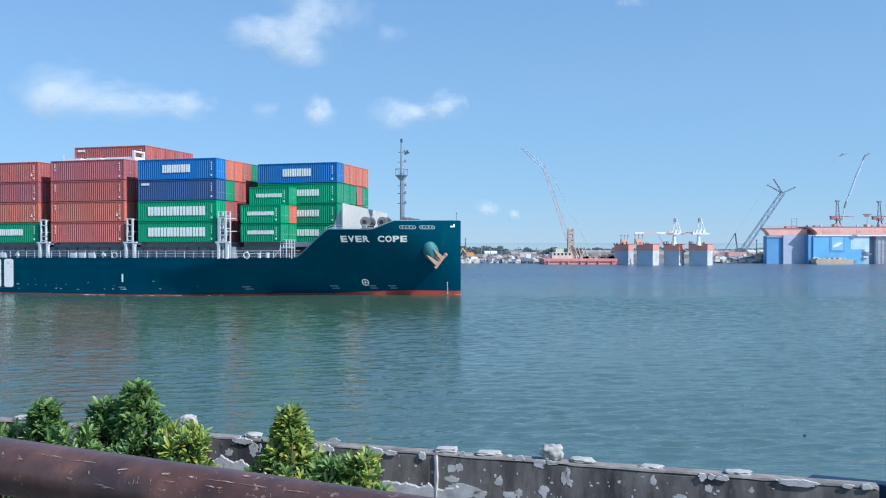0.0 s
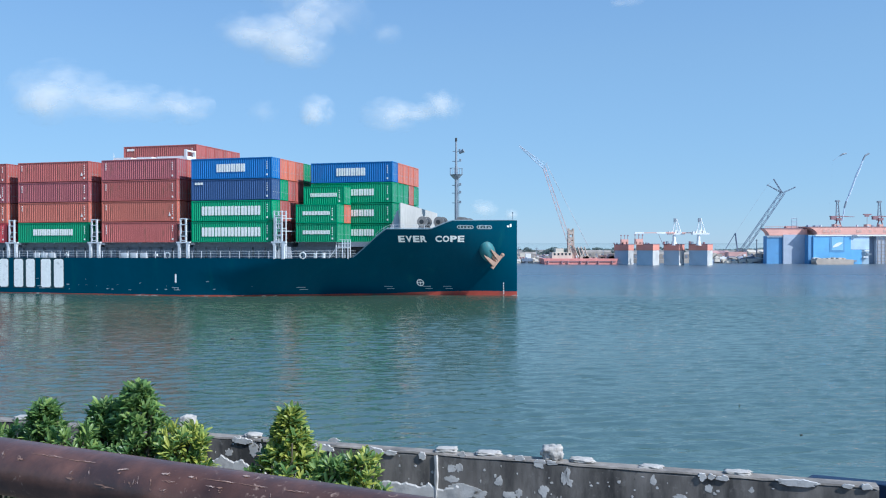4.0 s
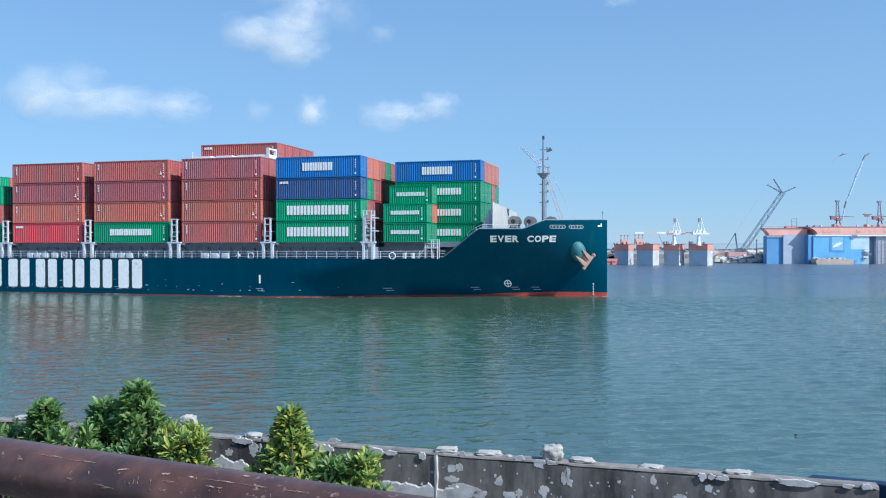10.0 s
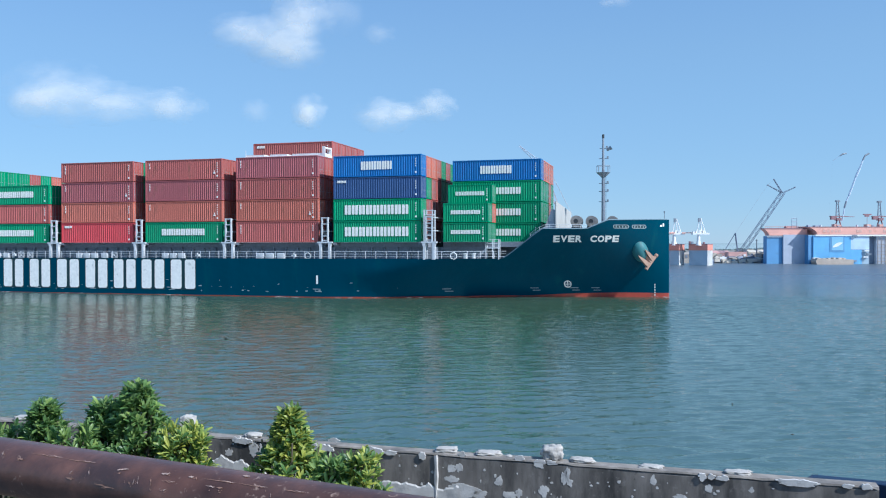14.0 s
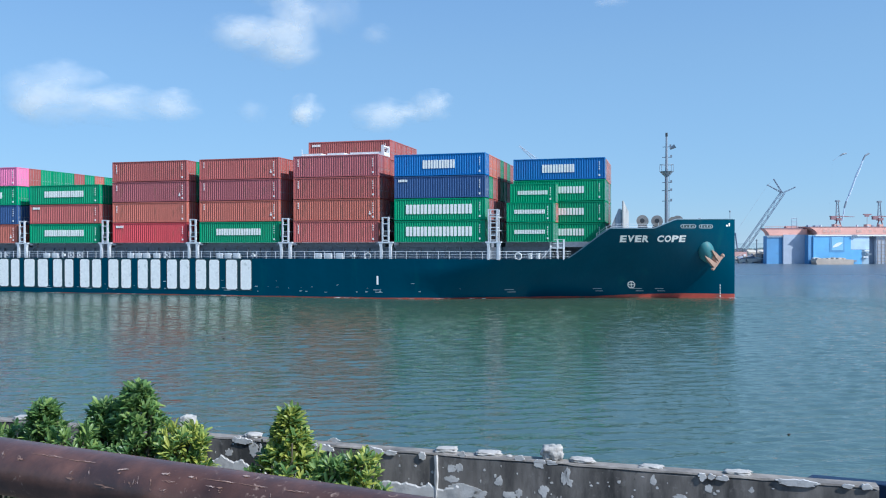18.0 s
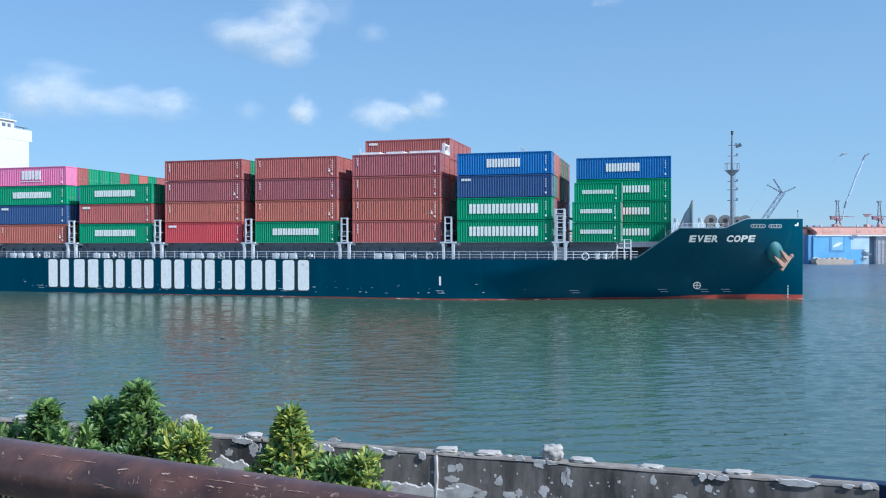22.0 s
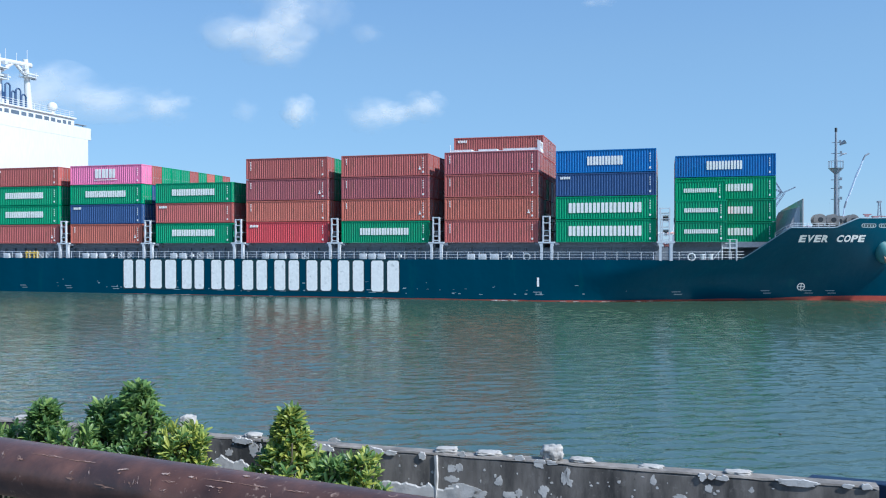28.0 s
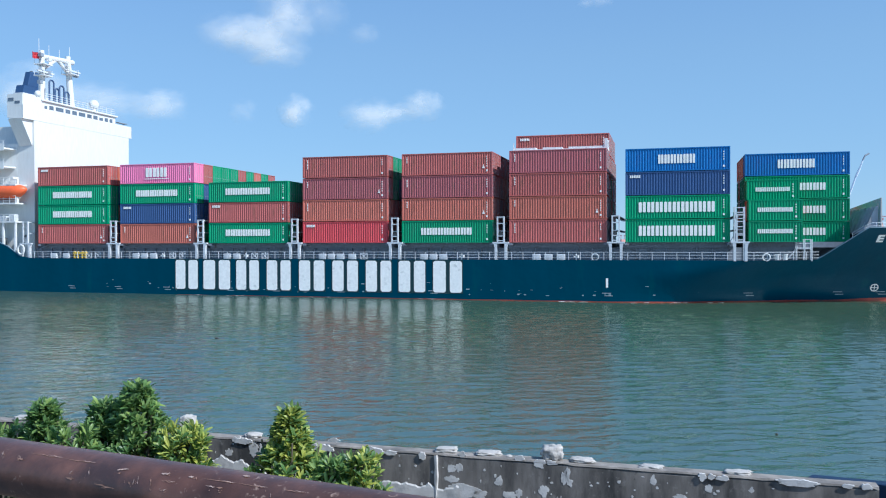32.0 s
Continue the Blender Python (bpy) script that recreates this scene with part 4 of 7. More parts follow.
bm = bmesh.new()
for i in range(18):
    a, b = 2 * math.pi * i / 18, 2 * math.pi * (i + 1) / 18
    tube(bm, (0.55 * math.cos(a), 0, 6.5 + 0.7 * math.sin(a)), (0.55 * math.cos(b), 0, 6.5 + 0.7 * math.sin(b)), 0.13, sides=6)
pf2 = part("panama_fairlead", bm, M_WHITE, ship)
pf2.location = (-88.95, hull_near(-88.95, 5.2).y - 0.05, 0)

# stairs and rails at the break of the forecastle
bm = bmesh.new()
for x in (20.0, 20.9, 21.7):
    for w in (3.4, 4.3):
        tube(bm, (x, w, 5.12), (x, w, 7.75), 0.07, sides=6)
for z in (6.7, 7.2, 7.7):
    for w in (3.4, 4.3):
        tube(bm, (20.0, w, z), (21.7, w, z), 0.045, sides=6)
box(bm, 20.0, 21.7, 3.35, 4.35, 6.55, 6.64)
fl = part("forward_ladder", bm, M_GREYW, ship)
for w in (3.45, 4.2):
    bm = bmesh.new()
    tube(bm, (18.9, w, 5.2), (20.0, w, 6.6), 0.06, sides=6)
    part("stringer", bm, M_GREYW, fl)
for i in range(6):
    bm = bmesh.new()
    box(bm, 18.95 + i * 0.18, 19.15 + i * 0.18, 3.48, 4.17, 5.38 + i * 0.22, 5.42 + i * 0.22)
    part("step", bm, M_GREYW, fl)
bm = bmesh.new()
for s in np.arange(26.0, 34.0, 1.25):
    p = hull_near(s, sheer(s), -0.35)
    tube(bm, (s, p.y, sheer(s) - 0.2), (s, p.y, sheer(s) + 0.55), 0.03, sides=6)
for a in np.arange(26.0, 33.0, 1.0):
    for dz in (0.25, 0.55):
        p, q = hull_near(a, sheer(a), -0.35), hull_near(a + 1, sheer(a + 1), -0.35)
        tube(bm, (a, p.y, sheer(a) + dz), (a + 1, q.y, sheer(a + 1) + dz), 0.028, sides=6)
part("forecastle_railing", bm, M_GREYW, ship)

M_BWATER = mat("cream_white_paint", (0.50, 0.48, 0.44), 0.6, vary=0.1, dirt=(0.3, 0.26, 0.2), dirt_amount=0.3, dirt_scale=0.6, streak=3)
# greyer copy for the plate's aft side: its shade is in the colour
M_BBACK = mat("breakwater_shaded_grey", (0.42, 0.44, 0.47), 0.6, vary=0.12, dirt=(0.25, 0.22, 0.2), dirt_amount=0.25, streak=3)
# breakwater plate across the forecastle
bm = bmesh.new()
lo = [bm.verts.new(p) for p in ((29.15, 3.2, 8.5), (29.0, 21.8, 8.5), (29.12, 21.8, 8.5), (29.27, 3.2, 8.5))]
hi = [bm.verts.new(p) for p in ((29.15, 3.2, 12.6), (29.0, 21.8, 11.8), (29.12, 21.8, 11.8), (29.27, 3.2, 12.6))]
bm.faces.new(lo)
bm.faces.new(hi)
for i in range(4):
    j = (i + 1) % 4
    bm.faces.new((lo[i], lo[j], hi[j], hi[i]))
bw = part("breakwater", bm, M_BWATER, ship, "white steel breakwater plate on the forecastle")
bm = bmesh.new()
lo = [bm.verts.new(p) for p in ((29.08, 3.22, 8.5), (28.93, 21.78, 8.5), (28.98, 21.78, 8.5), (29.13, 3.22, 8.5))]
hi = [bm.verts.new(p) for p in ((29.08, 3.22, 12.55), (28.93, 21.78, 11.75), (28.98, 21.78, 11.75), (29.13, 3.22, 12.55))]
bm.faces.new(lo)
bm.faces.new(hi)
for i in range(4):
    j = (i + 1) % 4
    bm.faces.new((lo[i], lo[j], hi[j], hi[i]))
part("breakwater_back", bm, M_BBACK, bw, "breakwater back in a grey that carries its shade")
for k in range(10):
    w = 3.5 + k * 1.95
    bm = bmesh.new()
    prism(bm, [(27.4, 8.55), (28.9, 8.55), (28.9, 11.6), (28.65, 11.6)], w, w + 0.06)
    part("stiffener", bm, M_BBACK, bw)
M_DRUM = mat("winch_grey_paint", (0.30, 0.28, 0.26), 0.7, vary=0.25)
# windlasses, each a drum between cheeks
for s, w in ((31.5, 6.8), (33.3, 8.6), (35.9, 10.4), (35.4, 16.0)):
    bm = bmesh.new()
    tube(bm, (s, w - 1.0, 10.1), (s, w + 1.0, 10.1), 0.5, sides=16)
    tube(bm, (s, w - 1.5, 10.1), (s, w - 1.3, 10.1), 0.3, sides=12)
    wd = part("windlass", bm, M_DARK, ship, "dark mooring winch")
    for e in (-1.1, 1.0):
        bm = bmesh.new()
        tube(bm, (s, w + e, 10.1), (s, w + e + 0.12, 10.1), 0.74, sides=20)
        part("flange", bm, M_DRUM, wd)
    bm = bmesh.new()
    for e in (-0.8, 0.8):
        prism(bm, [(s - 0.9, 8.6), (s + 0.9, 8.6), (s + 0.25, 10.15), (s - 0.25, 10.15)], w + e - 0.08, w + e + 0.08)
    part("pedestal", bm, M_DARK, wd)

# foremast
bm = bmesh.new()
tube(bm, (34.5, 12.5, 8.6), (34.5, 12.5, 17.0), 0.27, 0.21, 12)
tube(bm, (34.5, 12.5, 17.0), (34.5, 12.5, 21.6), 0.19, 0.12, 10)
mast = part("foremast", bm, M_MAST, ship, "grey tubular foremast with lamp platform")
bm = bmesh.new()
tube(bm, (34.5, 12.5, 16.2), (34.5, 12.5, 16.9), 0.25, 0.95, 8)
part("lamp_platform", bm, M_MAST, mast)
for i in range(8):
    a = math.pi * 2 * i / 8
    bm = bmesh.new()
    tube(bm, (34.5 + 0.9 * math.cos(a), 12.5 + 0.9 * math.sin(a), 16.88), (34.5 + 0.9 * math.cos(a), 12.5 + 0.9 * math.sin(a), 17.8), 0.03, sides=5)
    part("platform_post", bm, M_MAST, mast)
bm = bmesh.new()
line_tube(bm, [(34.5 + 0.9 * math.cos(math.pi * i / 8), 12.5 + 0.9 * math.sin(math.pi * i / 8), 17.8) for i in range(17)], 0.03)
part("platform_rail", bm, M_MAST, mast)
for z, l in ((12.9, 0.6), (14.3, 0.6), (15.4, 0.6), (18.8, 0.6), (20.2, 0.5)):
    bm = bmesh.new()
    tube(bm, (34.5 - l, 12.5, z), (34.5 + l, 12.5, z), 0.05, sides=6)
    box(bm, 34.5 + l - 0.12, 34.5 + l + 0.12, 12.38, 12.62, z - 0.05, z + 0.3)
    part("lamp_bracket", bm, M_MAST, mast)
bm = bmesh.new()
tube(bm, (34.95, 12.5, 19.9), (35.6, 12.5, 20.3), 0.12, 0.3, 10)
part("horn", bm, M_MAST, mast)
bm = bmesh.new()
tube(bm, (34.5, 12.5, 21.6), (34.5, 12.5, 22.1), 0.16, sides=8)
part("mast_lamp", bm, M_DARK, mast)
bm = bmesh.new()
for k in range(22):
    box(bm, 34.82, 34.88, 12.3, 12.7, 9.4 + k * 0.33, 9.43 + k * 0.33)
for y in (12.3, 12.68):
    box(bm, 34.84, 34.88, y, y + 0.03, 9.2, 16.8)
part("ladder", bm, M_MAST, mast)
# stem post with bow light
bm = bmesh.new()
tube(bm, (42.6, 12.5, 10.3), (42.6, 12.5, 11.3), 0.04, sides=6)
tube(bm, (42.6, 12.5, 11.3), (42.6, 12.5, 11.5), 0.1, sides=8)
part("jackstaff", bm, M_MAST, ship)


# ---- marks on the hull ----
def hull_patch(bm, s0, s1, z0, z1, off=0.03, n=3, slant=0.0):
    """A thin plate that follows the near side."""
    rows = []
    for i in range(n + 1):
        s = s0 + (s1 - s0) * i / n
        rows.append([bm.verts.new(hull_near(s + slant * k, z, off)) for k, z in enumerate((z0, z1))])
    for a, b in zip(rows, rows[1:]):
        bm.faces.new((a[0], b[0], b[1], a[1]))


def bar_pair(bm, x0, x1, z0, z1, y0, y1):
    """Two plain upright bars, in the place of a painted sign."""
    w, c = x1 - x0, 0.05 * (z1 - z0)
    for a, e in ((x0, x0 + 0.44 * w), (x0 + 0.58 * w, x1)):
        prism(bm, [(a + c, z0), (e - c, z0), (e, z0 + c), (e, z1 - c), (e - c, z1), (a + c, z1), (a, z1 - c), (a, z0 + c)], y0, y1)


M_FADED = mat("faded_pale_paint", (0.30, 0.36, 0.38), 0.7, vary=0.3, scale=3)
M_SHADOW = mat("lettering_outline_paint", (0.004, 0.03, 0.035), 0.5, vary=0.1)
for a, e in ((-62.5, -58.96), (-58.06, -53.88), (-52.92, -49.44), (-48.24, -44.67), (-43.41, -39.67), (-38.52, -34.86), (-33.74, -30.17), (-29.15, -25.5), (-24.42, -20.56)):
    bm = bmesh.new()
    hull_patch(bm, a - 0.15, e + 0.15, 0.80, 5.18, 0.015)
    part("lettering_border", bm, M_SHADOW, hull)
    bm = bmesh.new()
    bar_pair(bm, a, e, 0.95, 5.05, -0.53, -0.52)
    part("hull_lettering", bm, M_LETTER, hull, "pair of large white bars painted on the hull")
# the ship's name at the bow, letter by letter
def letter_mesh(char, s0, s1, z0, z1, lean):
    """A letter of the built-in font, stretched to its field and laid on the near side."""
    cu = bpy.data.curves.new("letter", "FONT")
    cu.body, cu.offset, cu.resolution_u = char, 0.045, 4
    ob = bpy.data.objects.new("letter", cu)
    flat = bpy.data.meshes.new_from_object(ob)
    bpy.data.objects.remove(ob)
    bm = bmesh.new()
    bm.from_mesh(flat)
    bpy.data.meshes.remove(flat)
    xs, ys = [v.co.x for v in bm.verts], [v.co.y for v in bm.verts]
    for v in bm.verts:
        fx, fy = (v.co.x - min(xs)) / (max(xs) - min(xs)), (v.co.y - min(ys)) / (max(ys) - min(ys))
        v.co = hull_near(s0 + (s1 - s0) * fx + lean * fy, z0 + (z1 - z0) * fy, 0.035)
    return bm


for i, char in enumerate("EVER COPE"):
    if char != " ":
        a = 28.75 + i * 0.905
        part("bow_lettering", letter_mesh(char, a, a + 0.80, 7.36, 8.22, 0.16), M_LETTER, hull)
def hull_pill(a, e, z0, z1, out):
    """A slot with round ends laid on the hull plating."""
    bm = bmesh.new()
    r, zc = (z1 - z0) / 2, (z0 + z1) / 2
    ring = []
    for c, start in ((e - r, -90), (a + r, 90)):
        ring += [hull_near(c + r * math.cos(radians(start + 22.5 * k)), zc + r * math.sin(radians(start + 22.5 * k)), out) for k in range(9)]
    bm.faces.new([bm.verts.new(p) for p in ring])
    return bm


for a, e in ((36.2, 38.15), (38.5, 40.3)):
    port = part("mooring_port", hull_pill(a, e, 9.12, 9.62, 0.03), M_FADED, hull, "white-framed mooring opening")
    part("opening", hull_pill(a + 0.1, e - 0.1, 9.21, 9.53, 0.042), M_SHADOW, port)
    for k in range(4):
        c = a + (e - a) * (0.2 + 0.2 * k)
        bm = bmesh.new()
        hull_patch(bm, c - 0.07, c + 0.07, 9.24, 9.44 if k % 2 else 9.5, 0.052, 1)
        part("roller", bm, M_FADED, port)
bm = bmesh.new()
hull_patch(bm, 42.05, 42.3, 9.4, 9.62, 0.03, 2)
hull_patch(bm, 42.38, 42.55, 9.42, 9.85, 0.03, 2)
part("mooring_port", bm, M_LETTER, hull)
bm = bmesh.new()
hull_patch(bm, -2.32, -2.05, 1.85, 3.0, 0.03)
part("pilot_mark", bm, M_LETTER, hull)
for s in (-54, -47, -37.5, -24.5, -2.2, 14.6, 25.6, 30.8, 33.6, -64, -72, -80):
    bm = bmesh.new()
    hull_patch(bm, s - 0.6, s + 0.5, 1.12, 1.2, 0.02)
    hull_patch(bm, s - 0.3, s + 0.7, 0.8, 0.88, 0.02)
    part("tug_mark", bm, M_FADED, hull)
bm = bmesh.new()
for k in range(5):
    hull_patch(bm, 41.3, 41.42, 0.1 + k * 0.35, 0.32 + k * 0.35, 0.03)
part("draught_mark", bm, M_LETTER, hull)
rr = random.Random(31)
bm = bmesh.new()
for k in range(70):
    s0 = rr.uniform(-75, 10)
    z0 = 0.7 + abs(rr.gauss(0, 0.5)) if k < 56 else rr.uniform(0.8, 2.4)
    hull_patch(bm, s0, s0 + rr.uniform(0.06, 0.45), z0, z0 + rr.uniform(0.03, 0.14), 0.012, 1)
part("scuffed_paint", bm, M_FADED, hull)["kind"] = "stuff"
# welded plate seams
for k in range(18):
    s0 = -86.0 + k * 6.4
    bm = bmesh.new()
    zt = sheer(s0)
    rows = [[bm.verts.new(hull_near(s0 + e, 0.5 + (zt - 0.6) * i / 6, 0.006)) for e in (-0.03, 0.03)] for i in range(7)]
    for p, q in zip(rows, rows[1:]):
        bm.faces.new((p[0], p[1], q[1], q[0]))
    part("plate_seam", bm, M_HULL, hull)
# bow thruster mark: ring and cross
bm = bmesh.new()
TH = (29.95, 1.68)
for i in range(20):
    a, b = 2 * math.pi * i / 20, 2 * math.pi * (i + 1) / 20
    q = [hull_near(TH[0] + r * math.cos(t), TH[1] + r * math.sin(t), 0.03) for r, t in ((0.38, a), (0.5, a), (0.5, b), (0.38, b))]
    bm.faces.new([bm.verts.new(p) for p in q])
hull_patch(bm, TH[0] - 0.38, TH[0] + 0.38, TH[1] - 0.05, TH[1] + 0.05, 0.035)
hull_patch(bm, TH[0] - 0.05, TH[0] + 0.05, TH[1] - 0.38, TH[1] + 0.38, 0.04)
part("thruster_mark", bm, M_LETTER, hull)
# anchor with its bolster
AS, AZ = 40.2, 5.02
along = (hull_near(AS + 0.6, AZ + 1) - hull_near(AS - 0.6, AZ + 1)).normalized()
outward = Vector((along.y, -along.x, 0)).normalized()
q0 = hull_near(AS + 0.15, AZ - 0.35, 0.25)


def on_bow(u, z, n):
    return q0 + along * u + outward * n + Vector((0, 0, z))


bm = bmesh.new()
bmesh.ops.create_uvsphere(bm, u_segments=28, v_segments=18, radius=1.0)
turn = Matrix((along, outward, Vector((0, 0, 1)))).transposed().to_4x4()
bmesh.ops.transform(bm, matrix=Matrix.Translation(hull_near(AS - 0.75, AZ + 1.15, -0.1)) @ turn @ Matrix.Rotation(radians(-24), 4, "Y") @ Matrix.Diagonal((1.08, 1.0, 1.6, 1)), verts=bm.verts)
part("anchor_bolster", bm, M_BOLSTER, hull, smooth=True)
bm = bmesh.new()
for (ua, za), (ub, zb), (ut, zt) in (((-0.55, -0.65), (-0.12, -0.15), (-2.0, 0.95)), ((0.1, 0.12), (0.5, 0.6), (-1.0, 1.75))):
    lo = [bm.verts.new(on_bow(u, z, n)) for u, z, n in ((ua, za, 0.75), (ub, zb, 0.75), (ub, zb, 1.25), (ua, za, 1.25))]
    um, zm = (ua + ub) / 2 * 0.35 + ut * 0.65, (za + zb) / 2 * 0.35 + zt * 0.65
    e = 0.17
    mi = [bm.verts.new(on_bow(um + d * e * 0.7, zm + d * e * 0.7, n)) for d, n in ((-1, 0.9), (1, 0.9), (1, 1.3), (-1, 1.3))]
    tp = bm.verts.new(on_bow(ut, zt, 1.3))
    bm.faces.new(lo)
    for i in range(4):
        j = (i + 1) % 4
        bm.faces.new((lo[i], lo[j], mi[j], mi[i]))
        bm.faces.new((mi[i], mi[j], tp))
tube(bm, on_bow(0.75, 0.85, 1.0), on_bow(-0.72, -0.9, 1.0), 0.2, 0.24, 10)
bmesh.ops.create_uvsphere(bm, u_segments=10, v_segments=8, radius=0.28, matrix=Matrix.Translation(on_bow(0.8, 0.9, 1.0)))
tube(bm, on_bow(0.0, 0.0, 1.0), on_bow(-1.0, 1.3, 0.6), 0.24, 0.2, 8)
part("anchor", bm, M_ANCHOR, hull, "rusty pale brown stockless anchor")

# ---- deckhouse ----
bm = bmesh.new()
box(bm, -91.6, -88.53, 1.8, 24.7, 5.0, 26.29)
house = part("deckhouse", bm, M_WHITE, ship, "tall white accommodation block")
bm = bmesh.new()
box(bm, -101.5, -91.62, 1.8, 23.2, 5.0, 22.8)
part("rear_house", bm, M_WHITE, house)
bm = bmesh.new()
box(bm, -101.5, -91.62, 6.5, 18.5, 22.81, 26.3)
part("upper_house", bm, M_WHITE, house)
for w0, w1, zo in ((-0.4, 1.79, 26.2),):
    bm = bmesh.new()
    prism(bm, [(w0, zo), (w1, 22.4), (w1, 26.28), (w0, 26.28)], -91.3, -88.9, axis="x")
    part("wing_bracket", bm, M_WHITE, house)
bm = bmesh.new()
box(bm, -91.0, -88.5, -0.5, 25.5, 26.3, 26.5)
wing = part("bridge_wing", bm, M_WHITE, house)
for e in ((-91.0, -90.9, 21.5, 25.5), (-88.6, -88.5, -0.5, 25.5), (-91.0, -88.5, 25.42, 25.5)):
    bm = bmesh.new()
    box(bm, *e, 26.5, 28.4)
    part("wing_bulwark", bm, M_WHITE, wing)
bm = bmesh.new()
box(bm, -91.4, -88.62, -0.45, 3.55, 26.5, 30.0)
nw = part("wing_cabin", bm, M_WHITE, house)
for s0, w0, z0, ds, dw, dz in ((-91.2, -0.5, 29.0, 1.0, 0.1, 0.45), (-90.0, -0.5, 28.6, 0.9, 0.1, 0.35)):
    bm = bmesh.new()
    box(bm, s0, s0 + ds, w0, w0 + dw, z0, z0 + dz)
    part("cabin_window", bm, M_WGLASS, nw)
bm = bmesh.new()
tube(bm, (-89.6, 24.6, 26.5), (-89.6, 24.6, 28.9), 0.08, sides=6)
box(bm, -90.0, -89.2, 22.8, 25.4, 28.9, 29.0)
part("wing_repeater", bm, M_MAST, wing)
bm = bmesh.new()
box(bm, -94.5, -88.8, 3.6, 21.4, 26.5, 29.6)
wh = part("wheelhouse", bm, M_WHITE, house)
bm = bmesh.new()
box(bm, -94.9, -88.5, 3.3, 21.7, 29.6, 29.85)
part("wheelhouse_roof", bm, M_WHITE, wh)
rr = random.Random(4)
# one window of its own for each, of uneven width
w = 4.3
for i, wd in enumerate((0.55, 0.9, 1.7, 1.05, 1.05, 1.55, 1.05, 1.0, 0.9, 0.8, 0.7)):
    bm = bmesh.new()
    box(bm, -88.82, -88.76, w, w + wd, 28.35, 29.1 if i not in (0, 8) else 28.95)
    part("bridge_window", bm, M_WGLASS, wh)
    w += wd + 0.5
# side balconies, deck by deck
for z in (10.6, 13.4, 16.2, 19.0, 21.8):
    bm = bmesh.new()
    box(bm, -101.0, -90.0 if z < 19 else -92.0, -0.5, 1.8, z, z + 0.22)
    bal = part("side_deck", bm, M_WHITE, house)
    e = -90.0 if z < 19 else -92.0
    for sx in np.arange(-101, e + 0.1, 1.1):
        bm = bmesh.new()
        tube(bm, (sx, -0.42, z + 0.2), (sx, -0.42, z + 1.25), 0.035, sides=5)
        part("stanchion", bm, M_WHITE, bal)
    for dz in (0.5, 0.86, 1.25):
        bm = bmesh.new()
        tube(bm, (-101, -0.42, z + dz), (e, -0.42, z + dz), 0.035, sides=5)
        part("rail", bm, M_WHITE, bal)
    if z > 18:
        bm = bmesh.new()
        box(bm, -101, e, -0.56, -0.5, z - 0.25, z + 0.75)
        part("screen_plate", bm, M_WHITE, bal)
bm = bmesh.new()
box(bm, -0.35, 0.35, 1.74, 1.8, 0, 0.75)
ME_PORT = mesh_of("cabin_window", bm, M_WGLASS)
for z in (8.2, 11.8, 14.6, 17.4, 20.2, 23.0):
    for s in (-99.5, -95.4):
        shared("cabin_window", ME_PORT, house, pose(s, 0, z))
# gear on the boat deck and pillars under it
for sx, sw, sh in ((-97.2, 1.2, 0.9), (-94.9, 0.9, 1.3), (-93.2, 1.3, 0.8), (-91.4, 1.0, 1.05)):
    bm = bmesh.new()
    box(bm, sx, sx + sw, -0.3, 0.6, 10.82, 10.82 + sh)
    bevelled(bm, 0.1)
    part("deck_locker", bm, M_GREYW, house)
for sx in (-97.5, -95.2, -92.6, -90.4):
    bm = bmesh.new()
    box(bm, sx, sx + 0.28, -0.35, -0.05, 5.2 if sx > -93 else 7.2, 10.6)
    part("deck_pillar", bm, M_WHITE, house)
for sx in (-96.0, -93.9):
    bm = bmesh.new()
    box(bm, sx, sx + 1.3, 0.0, 0.8, 7.2, 8.3)
    bevelled(bm, 0.12)
    part("mooring_reel", bm, M_DRUM, ship)
# davits and lifeboat
bm = bmesh.new()
for s in (-96.0, -90.4):
    prism(bm, [(s, 13.4), (s + 0.35, 13.4), (s + 0.35, 17.4), (s, 17.4)], -0.1, 0.3)
    box(bm, s, s + 0.35, -0.9, 0.3, 17.2, 17.5)
part("davit", bm, M_WHITE, house)
bm = bmesh.new()
rings = []
for i in range(13):
    u = -1 + 2 * i / 12
    k = max(0.05, 1 - abs(u) ** 3.2)
    ring = []
    for j in range(12):
        a = 2 * math.pi * j / 12
        ring.append(bm.verts.new((-92.6 + u * 3.9, 0.3 + 1.25 * k ** 0.6 * math.cos(a), 15.4 + (1.25 if math.sin(a) < 0 else 1.05) * k ** 0.6 * math.sin(a) + 0.25 * u * u)))
    rings.append(ring)
for a, b in zip(rings, rings[1:]):
    for j in range(12):
        bm.faces.new((a[j], a[(j + 1) % 12], b[(j + 1) % 12], b[j]))
bm.faces.new(rings[0])
bm.faces.new(rings[-1])
lb = part("lifeboat", bm, M_BOAT, ship, "enclosed orange lifeboat in its davit", True)
# roof: goalpost radar mast, funnel, railing
bm = bmesh.new()
tube(bm, (-92.5, 8.0, 29.8), (-92.5, 8.0, 38.6), 0.58, 0.4, 12)
rm = part("radar_mast", bm, M_WHITE, house)
bm = bmesh.new()
tube(bm, (-92.5, 14.8, 29.8), (-92.5, 14.0, 38.9), 0.6, 0.42, 12)
part("mast_leg", bm, M_WHITE, rm)
bm = bmesh.new()
tube(bm, (-92.5, 7.6, 37.6), (-92.5, 15.2, 38.1), 0.4, 0.42, 10)
part("cross_beam", bm, M_WHITE, rm)
bm = bmesh.new()
